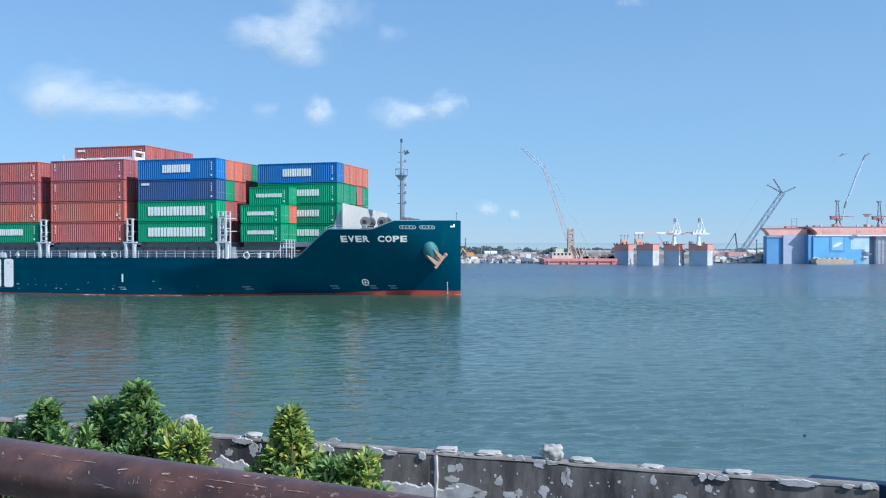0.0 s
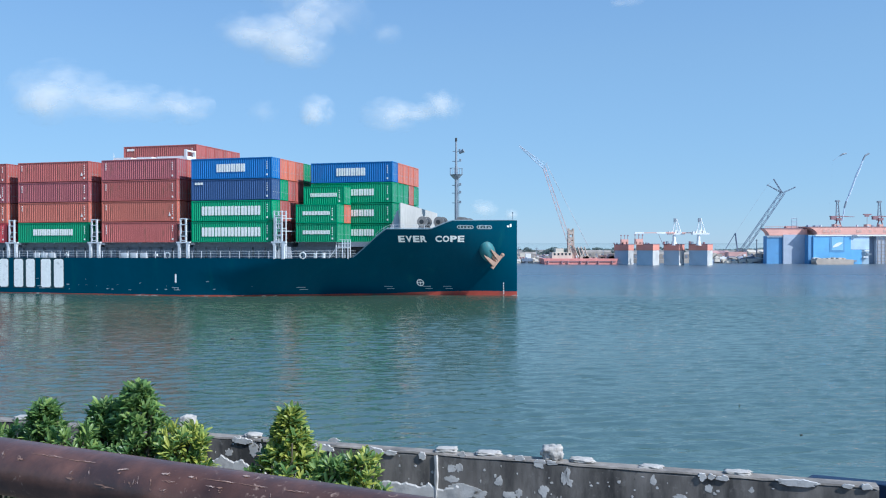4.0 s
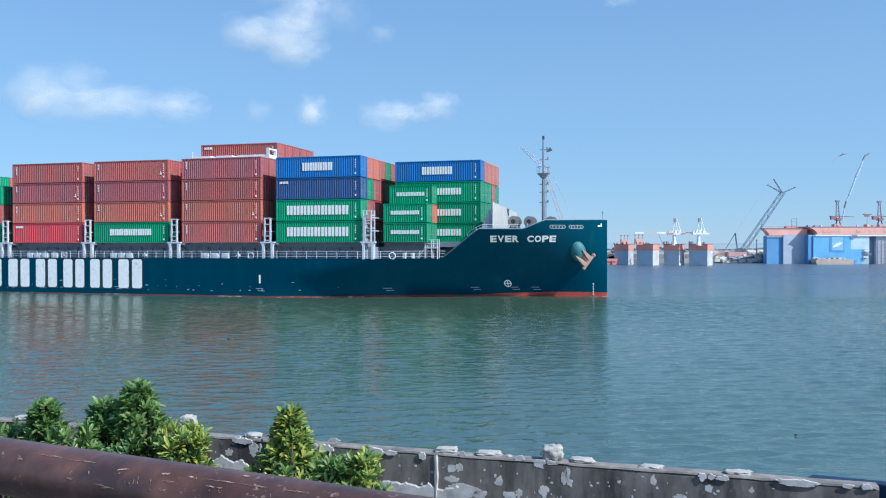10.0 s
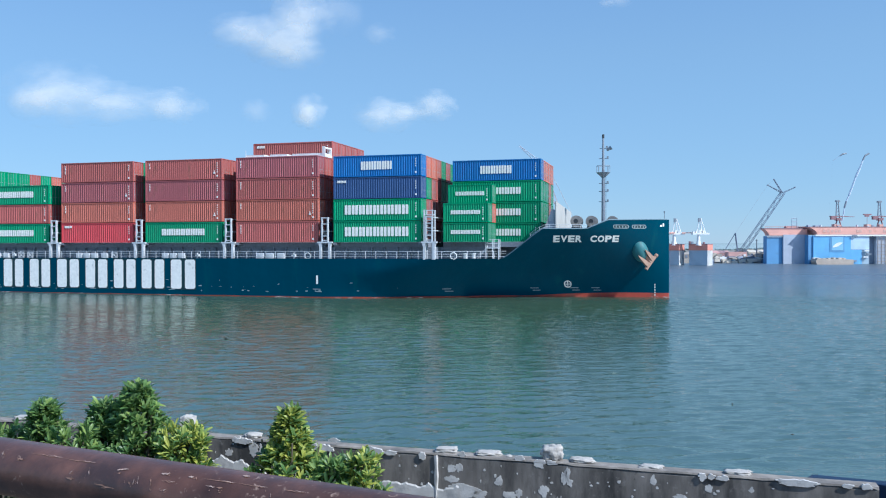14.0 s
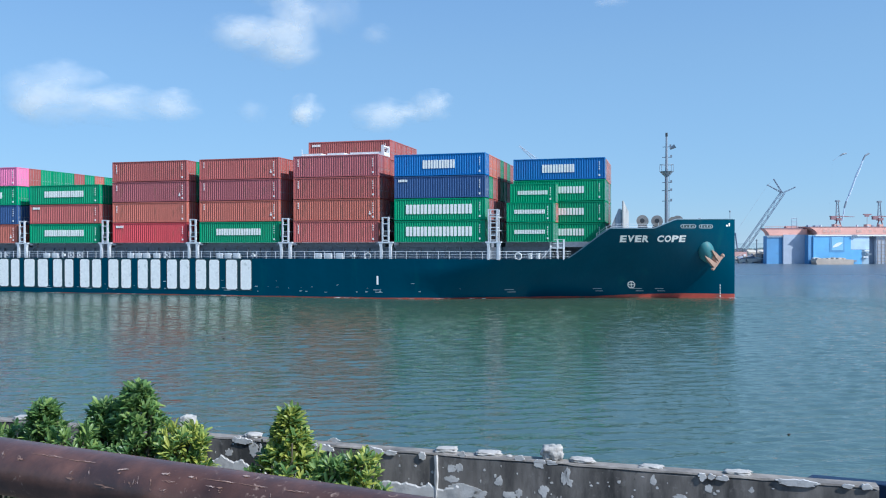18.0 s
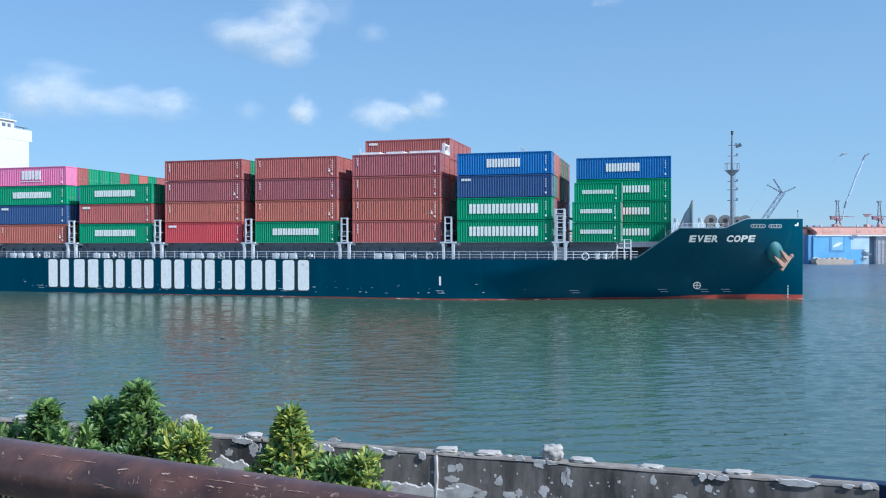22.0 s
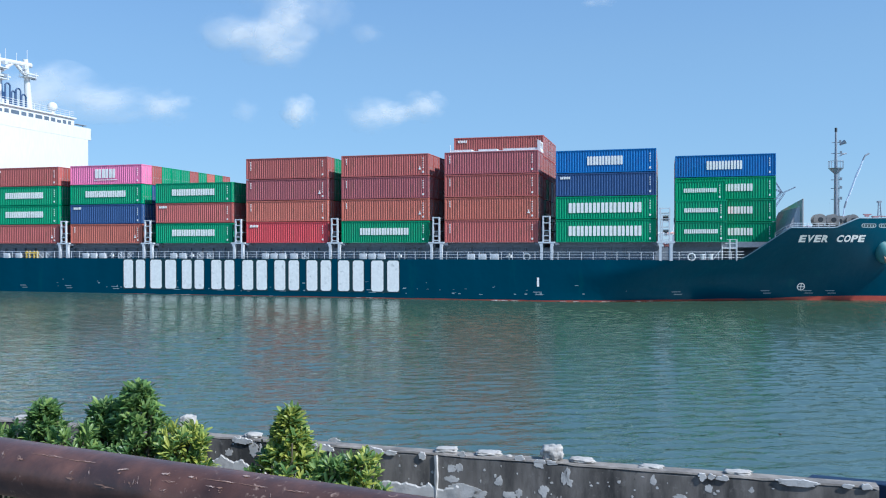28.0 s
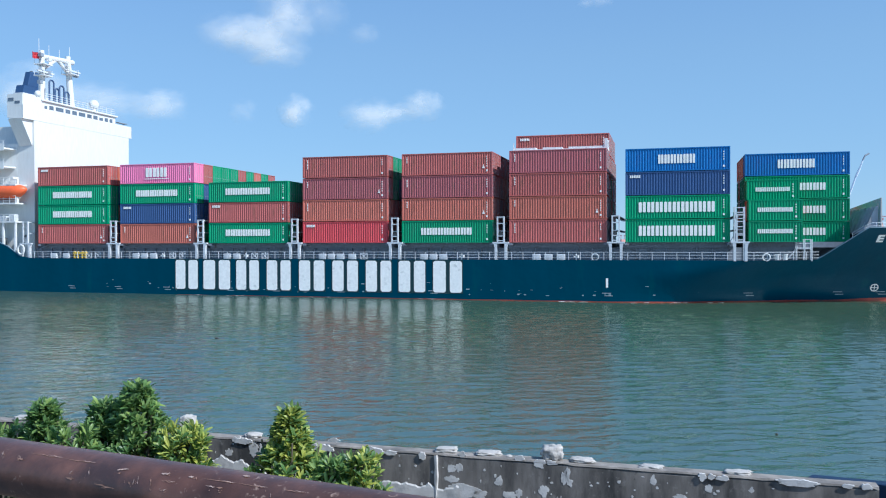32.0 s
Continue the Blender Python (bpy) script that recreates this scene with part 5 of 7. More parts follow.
tube(bm, (-92.5, 8.0, 35.4), (-92.5, 11.0, 37.6), 0.3, 0.3, 8)
part("mast_brace", bm, M_WHITE, rm)
bm = bmesh.new()
tube(bm, (-92.5, 14.1, 36.0), (-92.5, 11.8, 37.7), 0.28, 0.28, 8)
part("mast_brace", bm, M_WHITE, rm)
# dark blue frames on the wheelhouse roof
for w0, w1, zt in ((7.7, 8.7, 33.7), (9.0, 9.8, 32.6), (10.0, 11.0, 33.2), (11.2, 12.2, 32.4)):
    bm = bmesh.new()
    line_tube(bm, [(-90.8, w0, 29.85), (-90.8, w0, zt - 0.3), (-90.8, w0 + 0.3, zt), (-90.8, w1 - 0.3, zt), (-90.8, w1, zt - 0.3), (-90.8, w1, 29.85)], 0.14)
    part("roof_frame", bm, M_FUNNEL, house, "dark blue steel frame on the bridge roof")
for k in range(7):
    bm = bmesh.new()
    ww = (6.9, 7.3, 8.6, 8.9, 7.1, 13.2, 15.2)[k]
    zz = (33.0, 35.2, 34.8, 37.0, 37.4, 37.0, 35.6)[k]
    box(bm, -92.2, -91.6, ww - 0.3, ww + 0.35, zz, zz + 0.55)
    part("mast_lamp", bm, M_GREYW if k % 2 else M_MAST, rm)
for w, z in ((8.0, 34.4), (8.0, 36.2), (14.2, 35.8)):
    bm = bmesh.new()
    box(bm, -93.2, -91.2, w - 1.0, w + 1.0, z, z + 0.12)
    part("mast_platform", bm, M_WHITE, rm)
    for dy in (-0.95, 0.95):
        bm = bmesh.new()
        line_tube(bm, [(-93.1, w + dy, z + 0.1), (-93.1, w + dy, z + 0.93), (-91.3, w + dy, z + 0.93), (-91.3, w + dy, z + 0.1)], 0.035)
        part("guard_rail", bm, M_WHITE, rm)
bm = bmesh.new()
box(bm, -91.9, -91.6, 6.2, 9.8, 34.9, 35.15)
box(bm, -91.9, -91.6, 12.4, 16.0, 36.3, 36.55)
part("radar_scanner", bm, M_GREYW, rm)
bm = bmesh.new()
for w, z in ((7.4, 40.4), (9.6, 39.8), (14.4, 40.6), (12.0, 39.6)):
    tube(bm, (-92.5, w, 37.8), (-92.5, w, z), 0.05, sides=5)
part("antenna", bm, M_GREYW, rm)
bm = bmesh.new()
rows = []
for i in range(7):
    rows.append([bm.verts.new((-92.4 + 0.06 * math.sin(i * 1.3), 7.4 - i * 0.27, z + 0.05 * math.sin(i))) for z in (37.0, 38.0)])
for a, b in zip(rows, rows[1:]):
    bm.faces.new((a[0], b[0], b[1], a[1]))
bmesh.ops.solidify(bm, geom=list(bm.faces), thickness=0.02)
part("signal_flag", bm, M_FLAG, rm, "red signal flag")
bm = bmesh.new()
for w in np.arange(3.6, 21.6, 1.2):
    tube(bm, (-88.9, w, 29.85), (-88.9, w, 30.9), 0.035, sides=5)
for z in (30.2, 30.55, 30.9):
    tube(bm, (-88.9, 3.5, z), (-88.9, 21.5, z), 0.03, sides=5)
part("roof_railing", bm, M_WHITE, house)
for w, r in ((18.6, 0.85), (5.4, 0.5)):
    bm = bmesh.new()
    bmesh.ops.create_uvsphere(bm, u_segments=16, v_segments=10, radius=r, matrix=Matrix.Translation((-91, w, 30.6 + r)))
    tube(bm, (-91, w, 29.8), (-91, w, 30.8), r * 0.4, sides=10)
    part("satellite_dome", bm, M_WHITE, house, smooth=True)
bm = bmesh.new()
prism(bm, [(16.6, 35.0), (20.2, 35.0), (20.0, 37.7), (17.4, 37.7)], -104.2, -103.0, axis="x")
bevelled(bm, 0.15)
fn = part("funnel", bm, M_FUNNEL, ship, "dark blue funnel behind the bridge")
bm = bmesh.new()
prism(bm, [(15.2, 33.6), (20.6, 33.6), (20.6, 35.0), (15.6, 35.0)], -104.4, -102.8, axis="x")
part("funnel_base", bm, M_FUNNEL, fn)
for s0, w0 in ((-103.6, 18.2), (-103.6, 19.4)):
    bm = bmesh.new()
    tube(bm, (s0, w0, 37.6), (s0 - 0.1, w0, 37.85), 0.3, sides=10)
    part("exhaust_pipe", bm, M_DARK, fn)
bm = bmesh.new()
box(bm, -112, -101.6, 3.0, 22.0, 7.0, 22.0)
part("engine_casing", bm, M_WHITE, ship)
bm = bmesh.new()
box(bm, -104.6, -102.5, 15.0, 21.0, 22.01, 33.58)
cas = part("funnel_casing", bm, M_WHITE, ship)
for k in range(3):
    bm = bmesh.new()
    box(bm, -102.52, -102.46, 15.4 + k * 0.75, 15.95 + k * 0.75, 31.6, 32.4)
    part("vent_grille", bm, M_MAST, cas)

# foam where the hull cuts the water
M_FOAM = mat("white_foam", (0.75, 0.78, 0.76), 0.9, vary=0.15, scale=6, bump=0.5, bscale=30)
rr = random.Random(12)
bm = bmesh.new()
for k in range(46):
    s0 = rr.choice((42.6, 41.5, 12.0, 6.0, 2.0, -6.0, -24.0, -40.0, -52.0, -58.0)) + rr.uniform(-2.2, 1.4)
    s0 = min(43.0, s0)
    y0 = hull_near(s0, 0.0, rr.uniform(0.15, 1.1) if s0 < 40 else rr.uniform(0.05, 0.5)).y
    ru, rv = rr.uniform(0.12, 0.6), rr.uniform(0.05, 0.16)
    ring = []
    for i in range(12):
        a = 2 * math.pi * i / 12
        q = 1 + 0.8 * noise.noise((math.cos(a) * 1.5 + k * 2.7, math.sin(a) * 1.5, k))
        ring.append(bm.verts.new((s0 + ru * q * math.cos(a), y0 + rv * q * math.sin(a), 0.07 - 0.00236 * s0)))
    bm.faces.new(ring)
part("bow_foam", bm, M_FOAM, ship, "thin white foam along the waterline")["kind"] = "stuff"

# ================= cargo containers =================
W_C = 2.438


def corrugated(bm, length, z0, z1, y, out, margin, period):
    """A ribbed wall in the plane y between two posts; out: +1 or -1 is its outer side."""
    n = int((length - 2 * margin) / period)
    p = (length - 2 * margin) / n
    pts = []
    for i in range(n):
        x = margin + i * p
        pts += [(x, 0.0), (x + 0.28 * p, 0.0), (x + 0.44 * p, -0.05), (x + 0.84 * p, -0.05)]
    pts.append((length - margin, 0.0))
    lo = [bm.verts.new((x, y + out * d, z0)) for x, d in pts]
    hi = [bm.verts.new((x, y + out * d, z1)) for x, d in pts]
    for i in range(len(pts) - 1):
        bm.faces.new((lo[i], lo[i + 1], hi[i + 1], hi[i]))


def turn_ends(bm):
    for v in bm.verts:
        v.co.x, v.co.y = v.co.y, v.co.x


CONTAINER_MESHES = {}


def container_meshes(length, height, color):
    key = (length, height, color)
    if key in CONTAINER_MESHES:
        return CONTAINER_MESHES[key]
    m = C[color]
    out = {}
    # twelve welded beams: every cell of a 3 x 3 x 3 grid that lies on an edge of the box
    e = 0.13
    gx, gy, gz = (0, e, length - e, length), (0, e, W_C - e, W_C), (0.045, e + 0.02, height - e - 0.02, height - 0.045)
    bm = bmesh.new()
    corner = {}

    def at(i, j, k):
        if (i, j, k) not in corner:
            corner[i, j, k] = bm.verts.new((gx[i], gy[j], gz[k]))
        return corner[i, j, k]

    def beam(c):
        return all(0 <= q <= 2 for q in c) and sum(q != 1 for q in c) >= 2

    for c in itertools.product(range(3), repeat=3):
        if not beam(c):
            continue
        for axis in range(3):
            for side in (0, 1):
                near = list(c)
                near[axis] += 1 if side else -1
                if not beam(near):
                    u, v = [q for q in range(3) if q != axis]
                    quad = []
                    for du, dv in ((0, 0), (1, 0), (1, 1), (0, 1)):
                        p = list(c)
                        p[axis] += side
                        p[u] += du
                        p[v] += dv
                        quad.append(at(*p))
                    bm.faces.new(quad)
    out["frame"] = mesh_of("frame", bm, m)
    for name, y, o in (("near", 0.04, -1), ("far", W_C - 0.04, 1)):
        bm = bmesh.new()
        corrugated(bm, length, 0.12, height - 0.12, y, o, 0.12, 0.32)
        out[name] = mesh_of("side_panel", bm, m)
    bm = bmesh.new()
    corrugated(bm, W_C, 0.12, height - 0.12, 0.05, -1, 0.12, 0.25)
    turn_ends(bm)
    out["end"] = mesh_of("end_panel", bm, m)
    bm = bmesh.new()
    box(bm, 0.06, length - 0.06, 0.06, W_C - 0.06, height - 0.09, height - 0.06)
    for x in np.arange(0.5, length - 0.4, 0.55):
        box(bm, x, x + 0.25, 0.12, W_C - 0.12, height - 0.06, height - 0.045)
    out["roof"] = mesh_of("roof_panel", bm, m)
    bm = bmesh.new()
    x = length
    box(bm, x - 0.09, x - 0.05, 0.12, W_C / 2 - 0.01, 0.12, height - 0.12)
    for z in (0.75, 1.3, 1.85):
        box(bm, x - 0.05, x - 0.035, 0.25, W_C / 2 - 0.1, z, z + 0.32)
    out["door"] = mesh_of("door", bm, m)
    bm = bmesh.new()
    for y in (0.36, 0.92):
        tube(bm, (x - 0.025, y, 0.12), (x - 0.025, y, height - 0.1), 0.02, sides=6)
        box(bm, x - 0.04, x - 0.005, y, y + 0.3, 1.05, 1.1)
    out["rod"] = mesh_of("locking_rod", bm, M_BAR)
    CONTAINER_MESHES[key] = out
    return out


LETTER_MESHES = {}


def bars(kind, length, height):
    """Bars in the place of a painted name: plain blocks on the near side."""
    key = (kind, length, height)
    if key in LETTER_MESHES:
        return LETTER_MESHES[key]
    bm = bmesh.new()
    if kind == "long":
        w = 6.9 if length > 7 else 4.0
        n, h, zc = 9, (0.92 if length > 7 else 0.52), height * 0.52
        x0 = length * 0.5 - w * 0.5
    elif kind == "wide":
        w, n, h, zc = 9.0, 9, 1.25, height * 0.5
        x0 = length * 0.5 - w * 0.5
    elif kind == "six":
        w, n, h, zc = 4.4, 6, 1.1, height * 0.52
        x0 = length * 0.5 - w * 0.5
    elif kind == "three":
        w, n, h, zc = 3.6, 3, 1.35, height * 0.56
        x0 = length * 0.5 - w * 0.5
        box(bm, x0 - 0.2, x0 + w + 0.2, -0.006, 0.02, zc - 0.98, zc - 0.88)
    else:
        w, n, h, zc, x0 = 1.3, 3, 0.32, height * 0.8, 0.55
    for i in range(n):
        a = x0 + w * i / n
        b = a + w / n * 0.84
        bar_pair(bm, a, b, zc - h / 2, zc + h / 2, -0.008, 0.03)
    LETTER_MESHES[key] = mesh_of("lettering", bm, M_LETTER)
    return LETTER_MESHES[key]


def mark_mesh(length, height, kind):
    """Small painted code bars near the ends of a long side."""
    key = ("mark", length, height, kind)
    if key not in LETTER_MESHES:
        bm = bmesh.new()
        for k in range((6, 4, 5, 0)[kind]):
            box(bm, 0.66, 0.78, -0.006, 0.02, height - 0.62 - k * 0.21, height - 0.48 - k * 0.21)
        for k in range((3, 5, 4, 4)[kind]):
            box(bm, length - 0.78, length - 0.68, -0.006, 0.02, height - 0.75 - k * 0.30, height - 0.58 - k * 0.30)
        box(bm, length - 0.82, length - 0.62, -0.006, 0.02, 0.38, 0.62)
        if kind == 1:
            box(bm, length - 1.32, length - 1.02, -0.006, 0.02, 0.80, 0.98)
            box(bm, length - 1.22, length - 1.12, -0.006, 0.02, 0.98, 1.25)
        LETTER_MESHES[key] = mesh_of("code_bar", bm, M_LETTER)
    return LETTER_MESHES[key]


WORDS = {"brown": "red-brown", "rust": "rust-red", "plum": "dull plum-red", "red": "bright red", "orange": "orange", "green": "green", "blue": "dark blue", "azure": "bright blue", "pink": "pink", "white": "white"}


def container(s, row, z, color, text="", length=12.192, height=2.88, detail=2):
    me = container_meshes(length, height, color)
    top = new("shipping_container", me["frame"])
    size = "forty-foot" if length > 7 else "twenty-foot"
    tail = " with white bar lettering" if text else " without lettering"
    tagged(top, WORDS[color] + " corrugated " + size + " container" + tail + " stacked on deck", "container", "cargo on the ship's deck")
    shared("side_panel", me["near"], top)
    shared("end_panel", me["end"], top)
    shared("roof_panel", me["roof"], top)
    d = shared("door", me["door"], top)
    d2 = shared("door", me["door"], top, pose(0, W_C / 2 - 0.12, 0))
    if detail > 1:
        shared("side_panel", me["far"], top)
        shared("locking_rod", me["rod"], d)
        shared("locking_rod", me["rod"], d2)
    if text:
        shared("lettering", bars(text, length, height), top, None, "plain white bars")
    if detail > 1:
        shared("code_bar", mark_mesh(length, height, 3 if text else pick.randrange(3)), top)["kind"] = "stuff"
    MOVING_WITH_SHIP.append((top, Matrix.Translation((s, row * 2.5, z))))
    return top


T_H = 2.88
pick = random.Random(11)
NEAR = {
    "r0": (("brown", ""), ("green", "long"), ("green", "long"), ("brown", "small")),
    "one": (("rust", ""), ("blue", "small"), ("green", "long"), ("pink", "three")),
    "g4": (("green", "long"), ("brown", "small"), ("green", "long")),
    "r1": (("red", "small"), ("rust", ""), ("plum", ""), ("brown", "")),
    "r2": (("green", "long"), ("rust", ""), ("plum", ""), ("brown", "")),
    "r3": (("brown", ""), ("rust", ""), ("brown", ""), ("plum", "")),
    "it": (("green", "wide"), ("green", "wide"), ("blue", "small"), ("azure", "six")),
}
TOP_OF = {"one": ("pink", "brown", "green", "green", "green", "brown", "green", "rust", "green", "brown"),
          "it": ("azure", "orange", "orange", "rust", "green", "brown", "green", "brown"),
          "r0": ("brown", "orange", "brown", "rust", "brown", "green", "brown", "brown"),
          "r1": ("brown", "green", "green", "brown", "green", "brown", "green", "brown")}
for bay, near in NEAR.items():
    rows_here = 10 if bay == "one" else 8
    for row in range(rows_here):
        tiers = len(near)
        if bay == "r3" and 2 <= row <= 6:
            tiers = 5
        for tier in range(tiers):
            if row == 0:
                color, text = near[tier]
            elif tier == 3 and bay in TOP_OF:
                color, text = TOP_OF[bay][row], ""
            elif bay == "r3" and tier >= 3:
                color, text = "brown", "small" if (tier == 4 and row == 2) else ""
            elif bay == "it" and tier == 2:
                color, text = ("green", "brown", "brown", "green")[row % 4 - 1], ""
            else:
                color, text = pick.choice(("brown", "brown", "green", "rust", "blue")), ""
            th = 2.85 if bay == "r3" and row >= 2 else 2.94 if bay in ("r1", "r2", "r3") else T_H
            container(BAYS[bay], row, DECKB + tier * th, color, text, height=th, detail=2 if row < 3 or (tier >= 3) else 1)
# forward bay: short containers outside, long ones inside
F0 = BAYS["it2"]
STD = 2.591
for k, (color, text) in enumerate((("green", "long"), ("green", "long"))):
    container(F0, 1, DECKB + k * STD, color, text, 6.058, STD)
for k, (color, text) in enumerate((("green", ""), ("orange", ""), ("green", "long"))):
    container(F0, 2, DECKB + k * STD, color, text, 6.058, STD)
ends = (("green", "green", "green", "azure"), ("green", "green", "green", "orange"), ("green", "green", "green", "orange"), ("brown", "rust", "rust", "orange"), ("green", "green", "green", "orange"))
for r, colors in enumerate(ends):
    z = DECKB
    for k, color in enumerate(colors):
        h = STD if k == 0 else 2.88
        text = ("long", "long", "long", "six")[k] if r == 0 else ""
        container(F0, 3 + r, z, color, text, 12.192, h)
        z += h

# folded flat racks lying on the second row of the tall bay
fr = tagged(new("flat_rack"), "pale grey folded flat rack lying on red-brown containers", "flat rack", "cargo on the ship's deck")
MOVING_WITH_SHIP.append((fr, Matrix.Translation((BAYS["r3"], 2.5, DECKB + 4 * 2.94))))
bm = bmesh.new()
box(bm, 0, 12.19, 0, W_C, 0, 0.32)
part("deck_frame", bm, C["white"], fr)
for x0, x1 in ((0.1, 3.0), (3.9, 6.4), (7.2, 12.0)):
    bm = bmesh.new()
    box(bm, x0, x1, 0.1, W_C - 0.1, 0.32, 0.55)
    part("folded_end", bm, C["white"], fr)
bm = bmesh.new()
for y in (0, W_C - 0.2):
    box(bm, 11.75, 12.15, y, y + 0.2, 0.32, 1.45)
box(bm, 11.8, 12.1, 0.2, W_C - 0.2, 1.2, 1.4)
part("standing_end", bm, C["white"], fr)
bm = bmesh.new()
tube(bm, (0.1, 0.1, 0.3), (0.1, 0.1, 1.2), 0.04, sides=6)
part("stake", bm, C["white"], fr)

# ================= far shore: barge, pontoon towers, cranes, dock =================
# distance haze is mixed into the orange and the dark steel below
M_RED = mat("barge_red_paint", (0.70, 0.27, 0.23), 0.6, vary=0.15, scale=0.5)
M_CREAM = mat("cream_paint", (0.62, 0.55, 0.45), 0.7, vary=0.12, scale=0.6)
M_TAN = mat("crane_tan_paint", (0.46, 0.38, 0.31), 0.7, vary=0.15, scale=0.6)
M_ORNG = mat("hazed_orange_paint", (0.84, 0.43, 0.34), 0.65, vary=0.15, scale=0.3, dirt=(0.55, 0.25, 0.18), dirt_amount=0.4, dirt_scale=0.3)
# pontoon bodies: the broad side's shade is put into this blue-grey
M_PALE = mat("pontoon_shade_pale_paint", (0.36, 0.46, 0.54), 0.65, vary=0.12, scale=0.3, dirt=(0.30, 0.38, 0.45), dirt_amount=0.35, dirt_scale=0.3)
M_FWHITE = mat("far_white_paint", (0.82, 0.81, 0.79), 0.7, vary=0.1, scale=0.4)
# dock's darker blue and grey have the recessed walls' shade put in
M_DBLUE = mat("dock_shade_and_frame_blue", (0.13, 0.31, 0.54), 0.6, vary=0.12, scale=0.2, dirt=(0.13, 0.26, 0.44), dirt_amount=0.35, dirt_scale=0.25)
M_DGREY = mat("dock_grey_panel", (0.42, 0.46, 0.53), 0.7, vary=0.12, scale=0.3)
M_BLACK = mat("hazed_dark_steel", (0.19, 0.23, 0.30), 0.6, vary=0.15)
M_LINE = mat("pale_steel_rope", (0.45, 0.45, 0.46), 0.6, vary=0.1)
M_REDW = mat("jib_red_paint", (0.62, 0.36, 0.32), 0.6, vary=0.1)
M_TREE = mat("far_tree_leaves", (0.07, 0.10, 0.095), 0.9, vary=0.5, scale=0.6)
# the dock's blue again, with the sunlit front's light put in
M_LBLUE = mat("dock_lit_blue_paint", (0.16, 0.42, 0.70), 0.6, vary=0.12, scale=0.2, dirt=(0.16, 0.36, 0.6), dirt_amount=0.35, dirt_scale=0.25)
M_DRED = mat("crane_dull_red_paint", (0.30, 0.17, 0.18), 0.7, vary=0.15)
M_JIB = mat("jib_pale_grey_paint", (0.52, 0.60, 0.70), 0.6, vary=0.1)
M_BANDL = mat("faded_band_lettering", (0.70, 0.42, 0.34), 0.7, vary=0.2)
M_SCRAP = mat("scrap_heap", (0.33, 0.29, 0.25), 0.9, vary=0.5, scale=0.5)


M_TTOP = mat("tower_top_orange_paint", (0.66, 0.27, 0.20), 0.65, vary=0.15, scale=0.3, dirt=(0.4, 0.2, 0.16), dirt_amount=0.4, dirt_scale=0.3)


def lattice(bm, a, b, w0, w1, n, r):
    """A square lattice boom from a to b."""
    a, b = Vector(a), Vector(b)
    q = (b - a).to_track_quat("Z", "Y").to_matrix()
    def corner(t, i):
        w = (w0 + (w1 - w0) * t) / 2
        sx, sy = ((-1, -1), (1, -1), (1, 1), (-1, 1))[i]
        return a + (b - a) * t + q @ Vector((sx * w, sy * w, 0))
    for i in range(4):
        tube(bm, corner(0, i), corner(1, i), r, sides=4)
        for k in range(n):
            t0, t1 = k / n, (k + 1) / n
            p, s = (i, (i + 1) % 4) if k % 2 else ((i + 1) % 4, i)
            tube(bm, corner(t0, p), corner(t1, s), r * 0.55, sides=4, cap=False)


def top_thing(name, label, category, at, group=""):
    e = tagged(new(name), label, category, group)
    e.location = at
    return e


def wpart(name, bm, material, thing, label=""):
    """A part made in world coordinates under a thing that stands elsewhere."""
    for v in bm.verts:
        v.co -= thing.location
    return part(name, bm, material, thing, label)


rr = random.Random(8)
# ---- crane barge ----
D0 = 276.0
barge = top_thing("crane_barge", "red flat barge with cream deckhouse and tall lattice crane", "barge", (45.22, D0, 0))
bm = bmesh.new()
prism(bm, [(33.06, 1.9), (33.82, -0.8), (56.63, -0.8), (57.58, 1.9)], D0 - 6, D0 + 8)
wpart("barge_hull", bm, M_RED, barge)
bm = bmesh.new()
box(bm, 33.63, 56.82, D0 - 6.25, D0 - 6.02, 0.9, 1.15)
for k in range(7):
    xx = 34.96 + k * 3.3 + rr.uniform(-0.8, 0.8)
    tube(bm, (xx, D0 - 6.15, 0.3), (xx, D0 - 6.15, 1.2), 0.3, sides=8)
wpart("rubbing_strake", bm, M_DRED, barge)
bm = bmesh.new()
box(bm, 36.29, 42.94, D0 - 3, D0 + 4, 1.9, 3.89)
box(bm, 37.62, 40.28, D0 - 2, D0 + 3, 3.89, 5.22)
wpart("barge_deckhouse", bm, M_CREAM, barge)
for k in range(5):
    bm = bmesh.new()
    xx = 36.86 + k * 1.25
    box(bm, xx, xx + 0.6, D0 - 3.05, D0 - 2.98, 3.0, 3.7)
    wpart("cabin_window", bm, M_GLASSD, barge)
bm = bmesh.new()
lattice(bm, (42.94, D0, 1.9), (42.94, D0, 11.87), 2.0, 1.5, 8, 0.28)
box(bm, 41.80, 44.46, D0 - 1.6, D0 + 2, 1.9, 5.22)
for zz in (7.12, 9.02, 10.92):
    box(bm, 41.99, 43.89, D0 - 1, D0 + 1, zz - 0.9, zz)
wpart("crane_tower", bm, M_TAN, barge)
bm = bmesh.new()
lattice(bm, (43.32, D0 - 1, 4.27), (33.82, D0 - 1, 32.20), 1.3, 0.8, 16, 0.04)
wpart("boom", bm, M_REDW, barge, "pale red lattice boom")
bm = bmesh.new()
lattice(bm, (33.82, D0 - 1, 32.20), (29.64, D0 - 1, 36.00), 0.9, 0.8, 6, 0.07)
wpart("jib", bm, M_JIB, barge)
bm = bmesh.new()
lattice(bm, (29.64, D0 - 1, 36.00), (25.46, D0 - 1, 39.61), 0.8, 0.35, 6, 0.06)
tube(bm, (33.82, D0 - 1, 32.20), (34.96, D0 - 1, 34.10), 0.12, sides=5)
